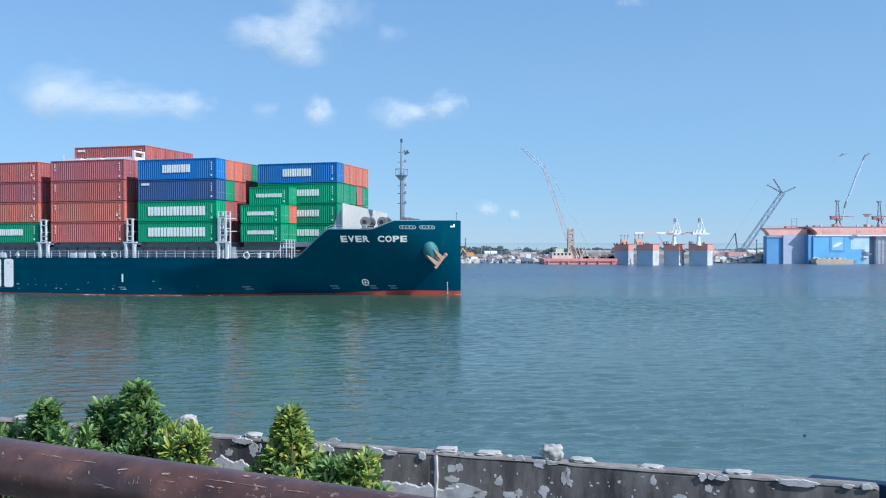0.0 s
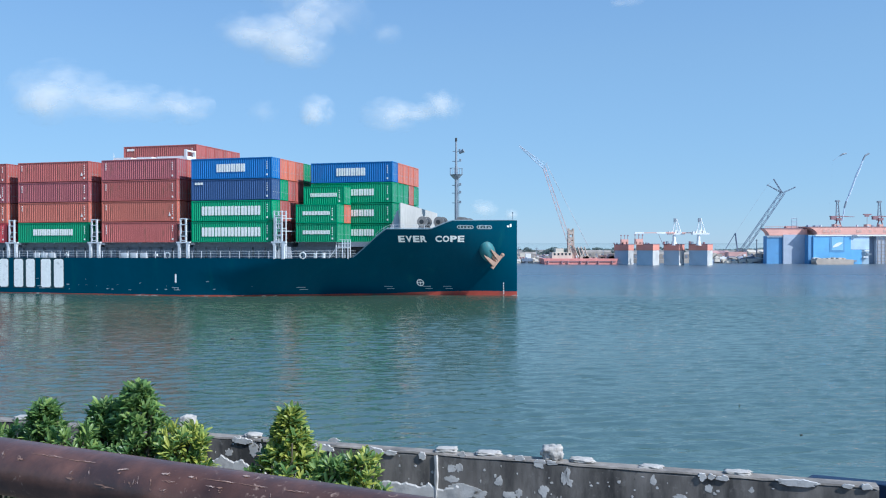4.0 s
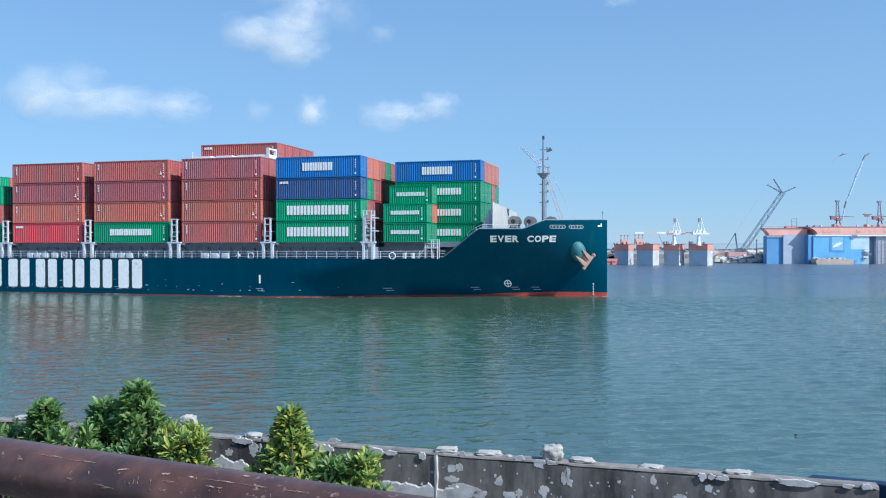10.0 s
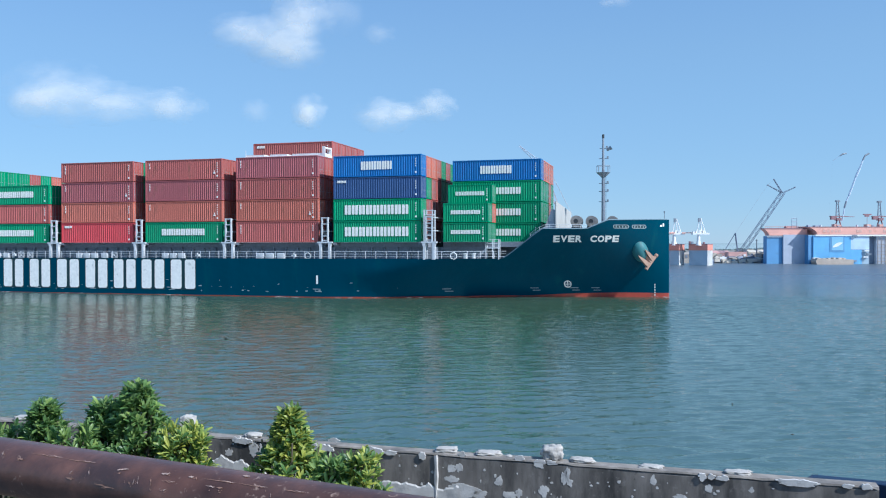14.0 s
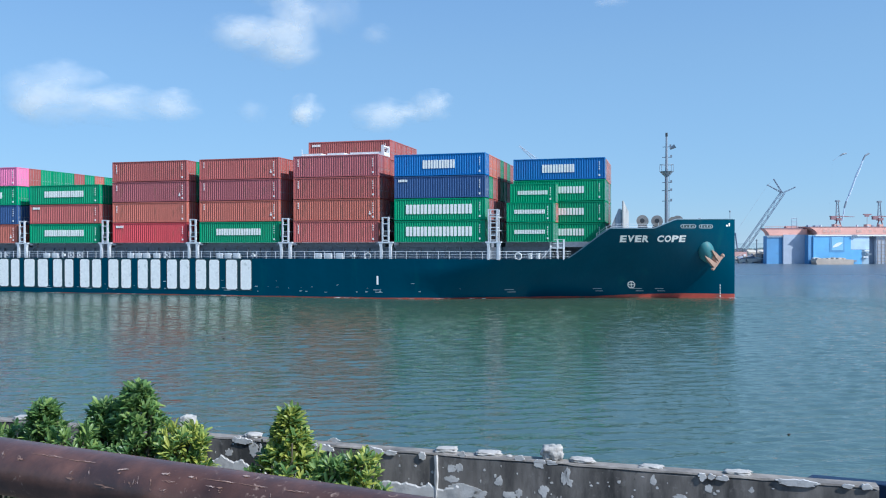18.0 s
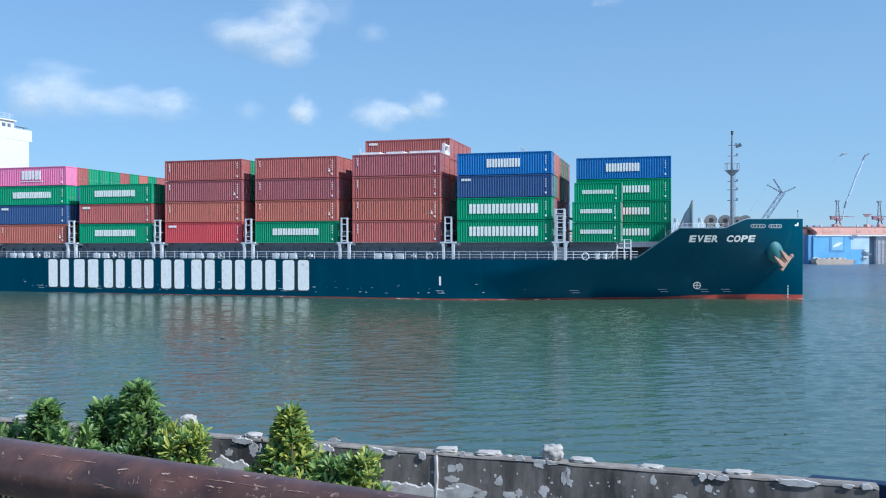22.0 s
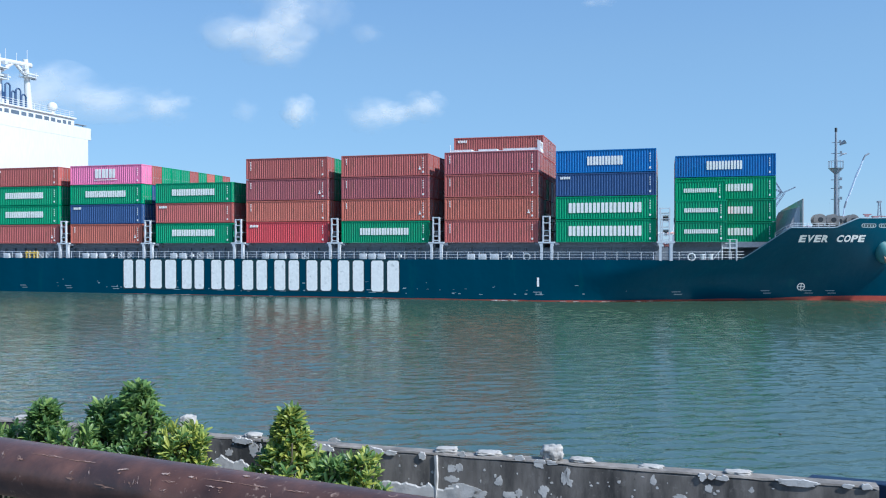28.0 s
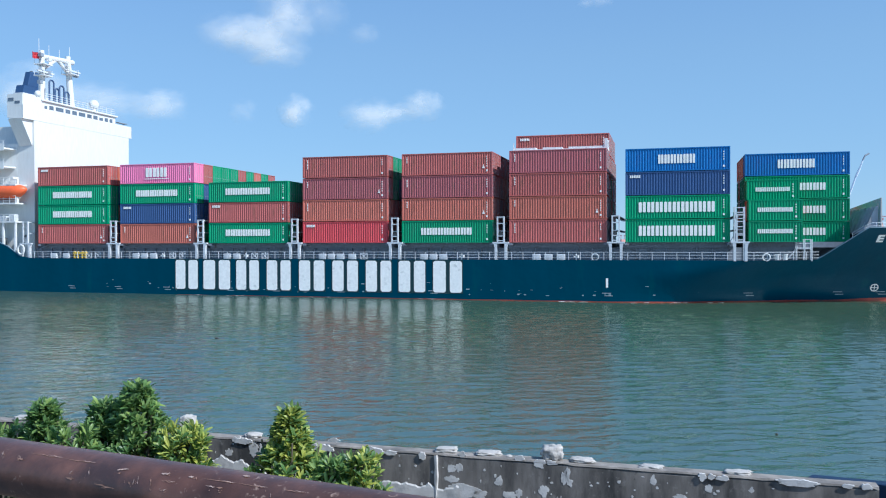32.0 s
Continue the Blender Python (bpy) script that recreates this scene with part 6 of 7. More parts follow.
wpart("jib_tip", bm, M_DGREY, barge)
bm = bmesh.new()
for e in (-0.5, 0.5):
    tube(bm, (34.58, D0 - 1 + e, 33.53), (48.64, D0 - 1 + e, 5.98), 0.045, sides=4)
tube(bm, (25.46, D0 - 1, 39.42), (34.58, D0 - 1, 33.53), 0.04, sides=4)
wpart("stay_rope", bm, M_LINE, barge)
bm = bmesh.new()
for k in range(14):
    xx = rr.uniform(44.84, 56.25)
    w = rr.uniform(0.6, 1.8)
    box(bm, xx, xx + w, D0 - 3, D0 + rr.uniform(-2, 2), 1.9, 1.9 + rr.uniform(0.4, 1.6))
for k in range(4):
    xx = 45.22 + k * 1.1
    tube(bm, (xx, D0 - 2, 1.9), (xx - 1.4, D0 - 2, 5.79), 0.22, sides=6)
wpart("deck_gear", bm, M_TAN, barge)

# ---- pontoon towers ----
def tower(x0, x1, x2, zw, d, label, full_lit_side=True):
    th = top_thing("pontoon_tower", label, "pontoon", ((x0 + x2) / 2, d, 0), "pontoon towers in the water")
    zt = zw + 1.85
    c, s, dn = math.cos(radians(36)), math.sin(radians(36)), d - 1.4
    la, lb = (x1 - x0) / (c + x0 / dn * s), (x2 - x1) / (s - x2 / dn * c)

    def block(z0, z1, grow=0.0):
        """An upright block turned on its corner: a broad side away from the sun, a narrow side towards it."""
        bm = bmesh.new()
        corner = [(-grow, -grow), (la + grow, -grow), (la + grow, lb + grow), (-grow, lb + grow)]
        lo = [bm.verts.new((x1 - c * u + s * v, dn + s * u + c * v, z0)) for u, v in corner]
        hi = [bm.verts.new((x1 - c * u + s * v, dn + s * u + c * v, z1)) for u, v in corner]
        bm.faces.new(lo)
        bm.faces.new(hi)
        for i in range(4):
            j = (i + 1) % 4
            bm.faces.new((lo[i], lo[j], hi[j], hi[i]))
        return bm

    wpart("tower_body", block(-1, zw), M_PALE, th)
    # white plate: sunlight on the narrow side, put into its colour
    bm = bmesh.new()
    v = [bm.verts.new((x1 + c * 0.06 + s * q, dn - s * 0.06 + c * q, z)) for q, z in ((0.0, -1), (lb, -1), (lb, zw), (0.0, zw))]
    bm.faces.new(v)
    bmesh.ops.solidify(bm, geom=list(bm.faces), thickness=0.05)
    wpart("lit_side_plate", bm, M_FWHITE, th, "white plate that carries the narrow side's sunlight")
    wpart("tower_top", block(zw, zt, 0.12), M_TTOP, th)
    wpart("top_edge", block(zt, zt + 0.18, 0.2), M_DRED, th)
    for k in range(5):
        xx = x0 + (x1 - x0) * (k + rr.uniform(0.0, 0.6)) / 5
        bm = bmesh.new()
        box(bm, xx, xx + rr.uniform(0.25, 0.7), d, d + 1.0, zt + 0.18, zt + rr.uniform(0.45, 1.1))
        wpart("top_gear", bm, M_MAST if k % 2 else M_DRED, th)
    return th


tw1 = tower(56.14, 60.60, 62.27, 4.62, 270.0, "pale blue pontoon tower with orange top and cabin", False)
tw2 = tower(60.80, 65.80, 67.76, 4.74, 259.0, "pale blue pontoon tower with orange top and painted-in sunlit side")
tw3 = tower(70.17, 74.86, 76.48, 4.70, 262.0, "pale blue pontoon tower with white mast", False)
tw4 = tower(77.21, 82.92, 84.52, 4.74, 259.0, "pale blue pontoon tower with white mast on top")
for th, xa, xb, zt, d in ((tw1, 58.74, 60.97, 8.24, 270.0), (tw2, 60.80, 63.12, 8.39, 259.0)):
    bm = bmesh.new()
    box(bm, xa, xb, d, d + 2, zt - 1.8, zt)
    cab = wpart("control_cabin", bm, M_ORNG, th)
    for k in range(3):
        xx = xa + (xb - xa) * k / 2
        bm = bmesh.new()
        tube(bm, (xx, d + 1, zt), (xx, d + 1, zt + 1.5), 0.09, sides=5)
        box(bm, xx - 0.2, xx + 0.3, d + 0.9, d + 1.1, zt + 1.1, zt + 1.4)
        wpart("signal_post", bm, M_DRED, th)
for th, xc, d in ((tw3, 73.77, 262.0), (tw4, 80.60, 259.0)):
    za, zb = 6.60, 9.74
    bm = bmesh.new()
    tube(bm, (xc, d, za - 0.3), (xc, d, zb), 0.6, 0.5, sides=10)
    tube(bm, (xc, d, za - 0.3), (xc, d, za + 1.0), 0.95, 0.6, sides=10)
    dc = wpart("deck_crane", bm, M_FWHITE, th, "white deck crane mast")
    bm = bmesh.new()
    box(bm, xc - 2.0, xc + 3.2, d - 0.8, d + 1.2, zb, zb + 0.55)
    for e in (-1.9, -1.0, 0.1, 1.2):
        box(bm, xc + e, xc + e + 0.45, d - 0.6, d + 0.6, zb + 0.55, zb + rr.uniform(0.9, 1.6))
    wpart("crane_platform", bm, M_FWHITE, th)
    zp = 14.84
    for e in (-0.6, 0.9, 2.2):
        bm = bmesh.new()
        tube(bm, (xc + e, d, zb + 0.5), (xc + 0.4 + e * 0.15, d, zp), 0.17, 0.13, 6)
        wpart("mast_leg", bm, M_FWHITE, th)
    bm = bmesh.new()
    box(bm, xc - 0.1, xc + 0.6, d - 0.4, d + 0.4, zp - 1.1, zp + 0.1)
    wpart("sheave_head", bm, M_MAST, th)
for pa, pb, m, h in ((1122, 1138, M_FWHITE, 0.5), (1138, 1160, M_ORNG, 0.22), (1160, 1176, M_FWHITE, 0.55), (1176, 1192, M_ORNG, 0.35), (1206, 1230, M_ORNG, 0.3)):
    bm = bmesh.new()
    k = 262.0 / 1452.5
    box(bm, (pa - 784) * k, (pb - 784) * k, 260.8, 261.3, 10.30 - h / 2, 10.30 + h / 2)
    wpart("crane_boom", bm, m, tw3)
bm = bmesh.new()
tube(bm, (68.54, 261, 9.84), (69.99, 261, 6.42), 0.09, sides=5)
wpart("boom_stay", bm, M_MAST, tw3)

# ---- dark crawler crane ----
DC = 292.0
cr = top_thing("crawler_crane", "dark lattice crawler crane with luffing boom on the yard", "crane", (105.74, DC, 1.4))
bm = bmesh.new()
lattice(bm, (106.15, DC, 3.68), (120.82, DC, 24.99), 1.6, 1.3, 14, 0.10)
wpart("boom", bm, M_BLACK, cr)
for xa, za, xb, zb, nm in ((120.62, 24.79, 115.39, 27.60, "strut"), (120.62, 24.79, 117.60, 29.61, "strut"), (120.62, 24.79, 125.04, 26.80, "jib")):
    bm = bmesh.new()
    lattice(bm, (xa, DC, za), (xb, DC, zb), 0.4, 0.2, 6, 0.06)
    tube(bm, (xb, DC - 0.3, zb), (xb, DC + 0.3, zb), 0.25, sides=8)
    wpart(nm, bm, M_BLACK, cr)
bm = bmesh.new()
tube(bm, (104.94, DC, 3.08), (103.93, DC, 10.52), 0.28, sides=5)
tube(bm, (103.93, DC, 10.52), (100.52, DC, 4.89), 0.16, sides=5)
for e in (-0.4, 0.4):
    tube(bm, (103.93, DC + e, 10.52), (104.34, DC + e, 7.10), 0.1, sides=4)
wpart("gantry", bm, M_BLACK, cr)
bm = bmesh.new()
tube(bm, (103.93, DC, 10.52), (115.39, DC, 27.60), 0.025, sides=4)
tube(bm, (115.39, DC, 27.60), (117.60, DC, 29.61), 0.03, sides=4)
wpart("stay_rope", bm, M_LINE, cr)
bm = bmesh.new()
box(bm, 100.92, 107.35, DC - 2, DC + 2, 1.87, 3.88)
wpart("machine_house", bm, M_REDW, cr)
for e in (-2.4, 1.4):
    bm = bmesh.new()
    prism(bm, [(100.72, 1.6), (101.12, 1.3), (107.35, 1.3), (107.75, 1.6), (107.75, 2.3), (100.72, 2.3)], DC + e, DC + e + 1.0)
    wpart("crawler_track", bm, M_BLACK, cr)

# ---- floating dock ----
DD = 276.0
dock = top_thing("floating_dock", "blue floating dock with orange upper band and grey end panel", "floating dock", (132.25, DD, 0))


def flare(xe, z0, z1, lean):
    """Left edge of the band: it leans out in a curve towards the top."""
    return [(xe - lean * (i / 6) ** 2, z0 + (z1 - z0) * i / 6) for i in range(7)]


bm = bmesh.new()
prism(bm, [(110.02, -1), (115.34, -1), (115.34, 9.40), (110.02, 9.40)], DD + 3, DD + 6)
wpart("rear_wing_wall", bm, M_DBLUE, dock, "blue wing wall with its shade in the colour")
bm = bmesh.new()
box(bm, 110.02, 115.34, DD + 2.7, DD + 2.98, 9.02, 9.59)
wpart("white_stripe", bm, M_FWHITE, dock)
bm = bmesh.new()
box(bm, 115.34, 123.51, DD + 2.2, DD + 2.95, -0.5, 9.88)
box(bm, 115.34, 124.08, DD + 3, DD + 16, -1, 9.78)
wpart("end_panel", bm, M_DGREY, dock, "grey steel end panel with its shade in the colour")
bm = bmesh.new()
prism(bm, [(123.51, 9.59)] + flare(110.59, 9.59, 11.78, 1.7) + [(123.51, 11.78)], DD + 2.4, DD + 6)
wpart("orange_band", bm, M_ORNG, dock)
bm = bmesh.new()
prism(bm, [(123.51, 11.78), (108.88, 11.78), (108.88, 12.06), (123.51, 12.06)], DD + 2.3, DD + 6)
wpart("band_edge", bm, M_DRED, dock)
bm = bmesh.new()
box(bm, 124.08, 136.62, DD - 1, DD + 14, -1, 9.59)
wpart("front_wing_wall", bm, M_LBLUE, dock)
bm = bmesh.new()
box(bm, 122.56, 124.04, DD - 0.6, DD + 3, -1, 9.59)
wpart("wall_return", bm, M_DBLUE, dock)
bm = bmesh.new()
prism(bm, [(162.65, 9.88)] + flare(125.22, 9.88, 12.35, 2.6) + [(162.65, 12.35)], DD - 1.3, DD + 14)
wpart("orange_band", bm, M_ORNG, dock)
bm = bmesh.new()
box(bm, 122.56, 162.65, DD - 1.4, DD + 14, 12.35, 12.55)
wpart("band_edge", bm, M_DRED, dock)
bm = bmesh.new()
box(bm, 124.65, 162.65, DD - 1.25, DD - 1.02, 9.34, 9.86)
wpart("white_stripe", bm, M_FWHITE, dock)
bm = bmesh.new()
box(bm, 136.66, 142.89, DD - 0.8, DD + 4, 4.84, 9.32)
wpart("pale_wall", bm, mat("dock_pale_wall_paint", (0.50, 0.63, 0.76), 0.65, vary=0.14, scale=0.3), dock)
bm = bmesh.new()
box(bm, 136.66, 140.23, DD - 1.0, DD + 4, -0.6, 4.78)
wpart("lower_block", bm, M_LBLUE, dock)
bm = bmesh.new()
box(bm, 140.27, 142.89, DD - 0.6, DD + 4, -0.6, 4.78)
wpart("pale_block", bm, M_PALE, dock)
for k, (xa, zz) in enumerate(((1504, 462), (1526, 444), (1530, 450), (1524, 455), (1505, 417.5))):
    bm = bmesh.new()
    xx = (xa - 784) * 0.19
    zc = 7.5 - (zz - 428) * 0.19
    box(bm, xx, xx + 1.5, DD - 1.6, DD - 0.9, zc - 0.2, zc + 0.25)
    wpart("fender_block", bm, M_FWHITE if k % 2 else M_MAST, dock)
bm = bmesh.new()
box(bm, 142.93, 145.36, DD + 1, DD + 9, -0.6, 9.78)
wpart("dark_bay", bm, M_BLACK, dock)
bm = bmesh.new()
box(bm, 145.40, 162.65, DD - 0.4, DD + 12, -0.6, 9.40)
wpart("grey_wall", bm, M_DGREY, dock)
for k in range(7):
    bm = bmesh.new()
    zz = 0.8 + k * 1.15
    box(bm, 145.36, 160.75, DD - 1.2, DD - 1.05, zz, zz + 0.12)
    wpart("scaffold_rail", bm, M_TAN, dock)
for k in range(12):
    bm = bmesh.new()
    xx = 145.55 + k * 1.3
    box(bm, xx, xx + 0.12, DD - 1.2, DD - 1.05, -0.5, 9.0)
    wpart("scaffold_pole", bm, M_TAN, dock)
# square sign with a pale sweep, drawn plain
bm = bmesh.new()
box(bm, 129.59, 134.44, DD - 1.10, DD - 1.02, 4.08, 9.21)
wpart("sign_frame", bm, M_DBLUE, dock)
bm = bmesh.new()
box(bm, 130.07, 133.96, DD - 1.16, DD - 1.105, 4.65, 9.02)
sign = wpart("sign_board", bm, mat("sign_blue", (0.25, 0.50, 0.70), 0.6, vary=0.1), dock, "square pale blue sign with a white sweep")
bm = bmesh.new()
x0, zs = 132.06, 6.55
out = []
for i in range(13):
    t = i / 12
    out.append((x0 - 1.7 + 3.4 * t, zs - 1.0 + 1.6 * t ** 0.6 + 0.5 * math.sin(math.pi * t)))
for i in range(1, 12):
    t = 1 - i / 12
    out.append((x0 - 1.7 + 3.4 * t, zs - 1.0 + 1.6 * t ** 2.2))
prism(bm, out, DD - 1.24, DD - 1.165)
wpart("sign_sweep", bm, M_FWHITE, dock)
for k, xx in enumerate((127.12, 128.45, 129.78, 131.11, 132.25, 138.33, 139.28, 142.51, 147.26, 148.21)):
    bm = bmesh.new()
    box(bm, xx, xx + 0.85, DD - 1.36, DD - 1.3, 10.64, 11.49)
    wpart("band_lettering", bm, M_BANDL, dock)
bm = bmesh.new()
box(bm, 123.51, 125.22, DD - 2.6, DD - 1.05, -0.6, 2.18)
wpart("white_fender", bm, M_FWHITE, dock)
# low brown barge moored before the wall
lb2 = top_thing("work_barge", "low brown work barge moored at the blue dock", "barge", (128.84, 272.0, 0))
bm = bmesh.new()
prism(bm, [(122.47, 1.0), (123.03, -0.6), (134.64, -0.6), (135.02, 1.6), (122.84, 1.9)], 269.5, 273.5)
wpart("barge_hull", bm, M_TAN, lb2)
bm = bmesh.new()
for k in range(6):
    xx = 123.59 + k * 1.7
    box(bm, xx, xx + rr.uniform(0.6, 1.4), 270.5, 272.5, 1.4, rr.uniform(1.9, 2.4))
wpart("deck_cargo", bm, M_CREAM, lb2)
# roof clutter and rail of the dock
zt = 12.44
for k in range(34):
    xx = rr.uniform(123.13, 162.65)
    bm = bmesh.new()
    box(bm, xx, xx + rr.uniform(0.2, 1.5), DD + rr.uniform(-0.5, 2), DD + 3.0, zt, zt + rr.uniform(0.15, 1.0) ** 1.5)
    wpart("roof_gear", bm, rr.choice((M_CREAM, M_FWHITE, M_BANDL, M_DGREY)), dock)
bm = bmesh.new()
zt2 = 11.87
for k in range(20):
    xx = 109.45 + k * 0.75
    tube(bm, (xx, DD + 3, zt2), (xx, DD + 3, zt2 + 0.8), 0.05, sides=4)
tube(bm, (109.45, DD + 3, zt2 + 0.8), (123.89, DD + 3, zt2 + 0.8), 0.05, sides=4)
box(bm, 117.05, 120.85, DD + 4, DD + 6, zt2, zt2 + 1.0)
wpart("roof_rail", bm, M_REDW, dock)
bm = bmesh.new()
for xx in (118.95, 120.66):
    tube(bm, (xx, DD + 4, zt2), (xx, DD + 4, 15.48), 0.12, sides=4)
for zz in (15.48, 14.34, 13.20):
    tube(bm, (118.95, DD + 4, zz), (120.66, DD + 4, zz), 0.1, sides=4)
wpart("roof_frame", bm, M_DGREY, dock)


def portal_crane(xc, xl, xr, ztop, label):
    th = top_thing("dock_crane", label, "crane", (xc, DD + 5, zt), "cranes on the dock wall")
    for e in (-1.1, 1.1):
        bm = bmesh.new()
        tube(bm, (xc + e, DD + 5, zt), (xc + e * 0.35, DD + 5, zt + 2.4), 0.22, sides=6)
        wpart("portal_leg", bm, M_DRED, th)
    bm = bmesh.new()
    box(bm, xc - 0.8, xc + 0.8, DD + 4.2, DD + 6, zt + 2.3, zt + 3.2)
    box(bm, xc - 2.6, xc - 0.8, DD + 4.4, DD + 5.6, zt + 2.6, zt + 3.6)
    box(bm, xc - 2.8, xc + 1.0, DD + 4.4, DD + 5.6, zt + 3.6, zt + 3.85)
    wpart("machine_house", bm, M_DRED, th)
    for e in (-0.75, 0.45):
        bm = bmesh.new()
        tube(bm, (xc + e, DD + 5, zt + 3.2), (xc - 0.25 + e * 0.45, DD + 5, ztop), 0.2, 0.15, 6)
        wpart("mast_leg", bm, M_MAST, th)
    bm = bmesh.new()
    for k in range(5):
        f = (k + 0.5) / 5
        tube(bm, (xc - 0.7 + 0.35 * f, DD + 5, zt + 3.2 + (ztop - zt - 3.2) * f), (xc + 0.4 - 0.5 * f, DD + 5, zt + 3.2 + (ztop - zt - 3.2) * (f + 0.12)), 0.08, sides=4)
    box(bm, xc - 0.9, xc + 0.35, DD + 4.4, DD + 5.6, ztop - 0.55, ztop)
    wpart("mast_head", bm, M_MAST, th)
    bm = bmesh.new()
    tube(bm, (xc + 0.4, DD + 5, zt + 3.75), (xr, DD + 5, zt + 3.55), 0.16, 0.1, sides=5)
    wpart("side_boom", bm, M_DRED, th)
    return th


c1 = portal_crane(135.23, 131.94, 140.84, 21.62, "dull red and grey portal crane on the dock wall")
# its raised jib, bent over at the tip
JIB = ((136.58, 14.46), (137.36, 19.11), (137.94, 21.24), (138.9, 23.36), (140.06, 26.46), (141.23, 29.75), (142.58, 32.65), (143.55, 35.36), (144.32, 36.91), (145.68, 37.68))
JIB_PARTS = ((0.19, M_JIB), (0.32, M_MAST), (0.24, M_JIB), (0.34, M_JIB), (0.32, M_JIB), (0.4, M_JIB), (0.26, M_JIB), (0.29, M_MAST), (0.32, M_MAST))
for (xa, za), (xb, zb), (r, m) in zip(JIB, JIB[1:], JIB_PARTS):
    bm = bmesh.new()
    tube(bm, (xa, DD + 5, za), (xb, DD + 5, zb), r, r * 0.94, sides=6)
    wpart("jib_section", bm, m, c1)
c2 = portal_crane(149.54, 145.87, 157.86, 21.43, "grey portal crane on the dock wall")
bm = bmesh.new()
box(bm, 143.74, 146.45, DD + 4.6, DD + 5.2, 16.59, 16.98)
box(bm, 144.32, 145.68, DD + 4.6, DD + 5.2, 16.01, 16.59)
tube(bm, (145.09, DD + 5, 12.53), (145.09, DD + 5, 16.01), 0.07, sides=5)
wpart("hook_block", bm, M_DRED, c2)
# distant jib end that shows above the dock
c3 = top_thing("tower_crane", "distant crane with a thin hooked jib behind the dock", "crane", (196.05, 420.0, 1.6))
bm = bmesh.new()
tube(bm, (196.05, 420, 1.5), (199.23, 420, 48.85), 0.008, 0.008, 4)
wpart("tower", bm, M_PALE, c3)
bm = bmesh.new()
tube(bm, (199.23, 420, 48.85), (202.99, 420, 51.45), 0.14, sides=5)
wpart("jib", bm, M_PALE, c3)
bm = bmesh.new()
tube(bm, (202.99, 420, 51.45), (204.43, 420, 52.32), 0.35, 0.5, sides=6)
tube(bm, (204.43, 420, 52.32), (206.17, 420, 52.61), 0.5, 0.4, sides=6)
wpart("jib_head", bm, M_MAST, c3)

# ---- yard clutter: sheds, heaps, posts, machines, trees ----
def shed(x0, x1, d, h, material, label):
    bm = bmesh.new()
    prism(bm, [(d, 1.2), (d + 5, 1.2), (d + 5, 1.2 + h * 0.75), (d + 2.5, 1.2 + h), (d, 1.2 + h * 0.75)], x0, x1, axis="x")
    th = top_thing("yard_shed", label, "shed", ((x0 + x1) / 2, d, 1.2), "sheds in the yard")
    wpart("shed_body", bm, material, th)
    k = max(2, int((x1 - x0) / 2))
    for i in range(k):
        a = x0 + (x1 - x0) * (i + 0.3) / k
        bm = bmesh.new()
        box(bm, a, a + 0.7, d - 0.05, d + 0.02, 1.6, 1.2 + h * 0.6)
        wpart("shed_door", bm, M_BLACK, th)


rr = random.Random(17)
for x0, x1, d, h, m, lab in ((14.88, 19.30, 292, 3.0, M_FWHITE, "small white yard shed with dark openings"), (24.49, 33.60, 294, 2.6, M_SCRAP, "long grey yard shed"),
                             (50.81, 61.55, 300, 3.2, M_SCRAP, "long low storehouse on the far shore"), (91.08, 104.92, 300, 3.0, M_REDW, "reddish low shed on the far shore"),
                             (110.99, 118.58, 298, 3.4, M_CREAM, "cream low shed on the far shore"), (67.33, 92.12, 300, 2.4, M_SCRAP, "grey low warehouse behind the towers")):
    shed(x0, x1, d, h, m, lab)
for i in range(64):
    xc = rr.uniform(6.19, 43.13) if i < 40 else rr.uniform(89.05, 115.00)
    d = rr.uniform(288.5, 291)
    bm = bmesh.new()
    bmesh.ops.create_icosphere(bm, subdivisions=2, radius=1.0)
    sx, sz = rr.uniform(0.6, 2.6), rr.uniform(0.3, 1.4)
    for v in bm.verts:
        q = 1 + 0.5 * noise.noise(v.co * 2 + Vector((i * 5, 0, 0)))
        v.co = Vector((v.co.x * sx * q, v.co.y * 1.2 * q, max(-0.1, v.co.z * sz * q)))
    ob = new("scrap_pile", mesh_of("scrap_pile", bm, rr.choice((M_SCRAP, M_SCRAP, M_CREAM, M_TAN, M_BLACK, M_BLACK, M_FWHITE))))
    ob.location = (xc, d, 1.35)
    tagged(ob, "rough heap of scrap and rubble on the shore", "scrap pile", "heaps along the shore")
for i, px in enumerate((8.01, 13.62, 16.83, 20.84, 33.26, 56.90, 111.39, 114.80, 26.85)):
    bm = bmesh.new()
    h = (7.5, 4.5, 4.0, 3.8, 4.2, 3.6, 7.0, 7.2, 4.4)[i]
    tube(bm, (0, 0, 0), (0, 0, h), 0.14 if h < 6 else 0.22, 0.08 if h < 6 else 0.2, 6)
    box(bm, -0.5, 0.5, -0.05, 0.05, h - 0.5, h - 0.35)
    ob = new("light_pole", mesh_of("light_pole", bm, M_MAST))
    ob.location = (px, 291.5, 1.3)
    tagged(ob, "thin grey pole in the far yard", "pole", "poles in the yard")
# excavator
M_EXC = mat("excavator_orange_paint", (0.75, 0.33, 0.08), 0.6, vary=0.15)
ex = top_thing("excavator", "yellow-orange excavator on the far shore", "excavator", (9.55, 289.5, 1.4))
bm = bmesh.new()
box(bm, 8.36, 10.74, 288.6, 290.4, 2.2, 3.7)
wpart("cab", bm, M_EXC, ex)
bm = bmesh.new()
box(bm, 7.96, 11.14, 288.4, 290.6, 1.3, 2.1)
wpart("crawler_track", bm, M_BLACK, ex)
bm = bmesh.new()
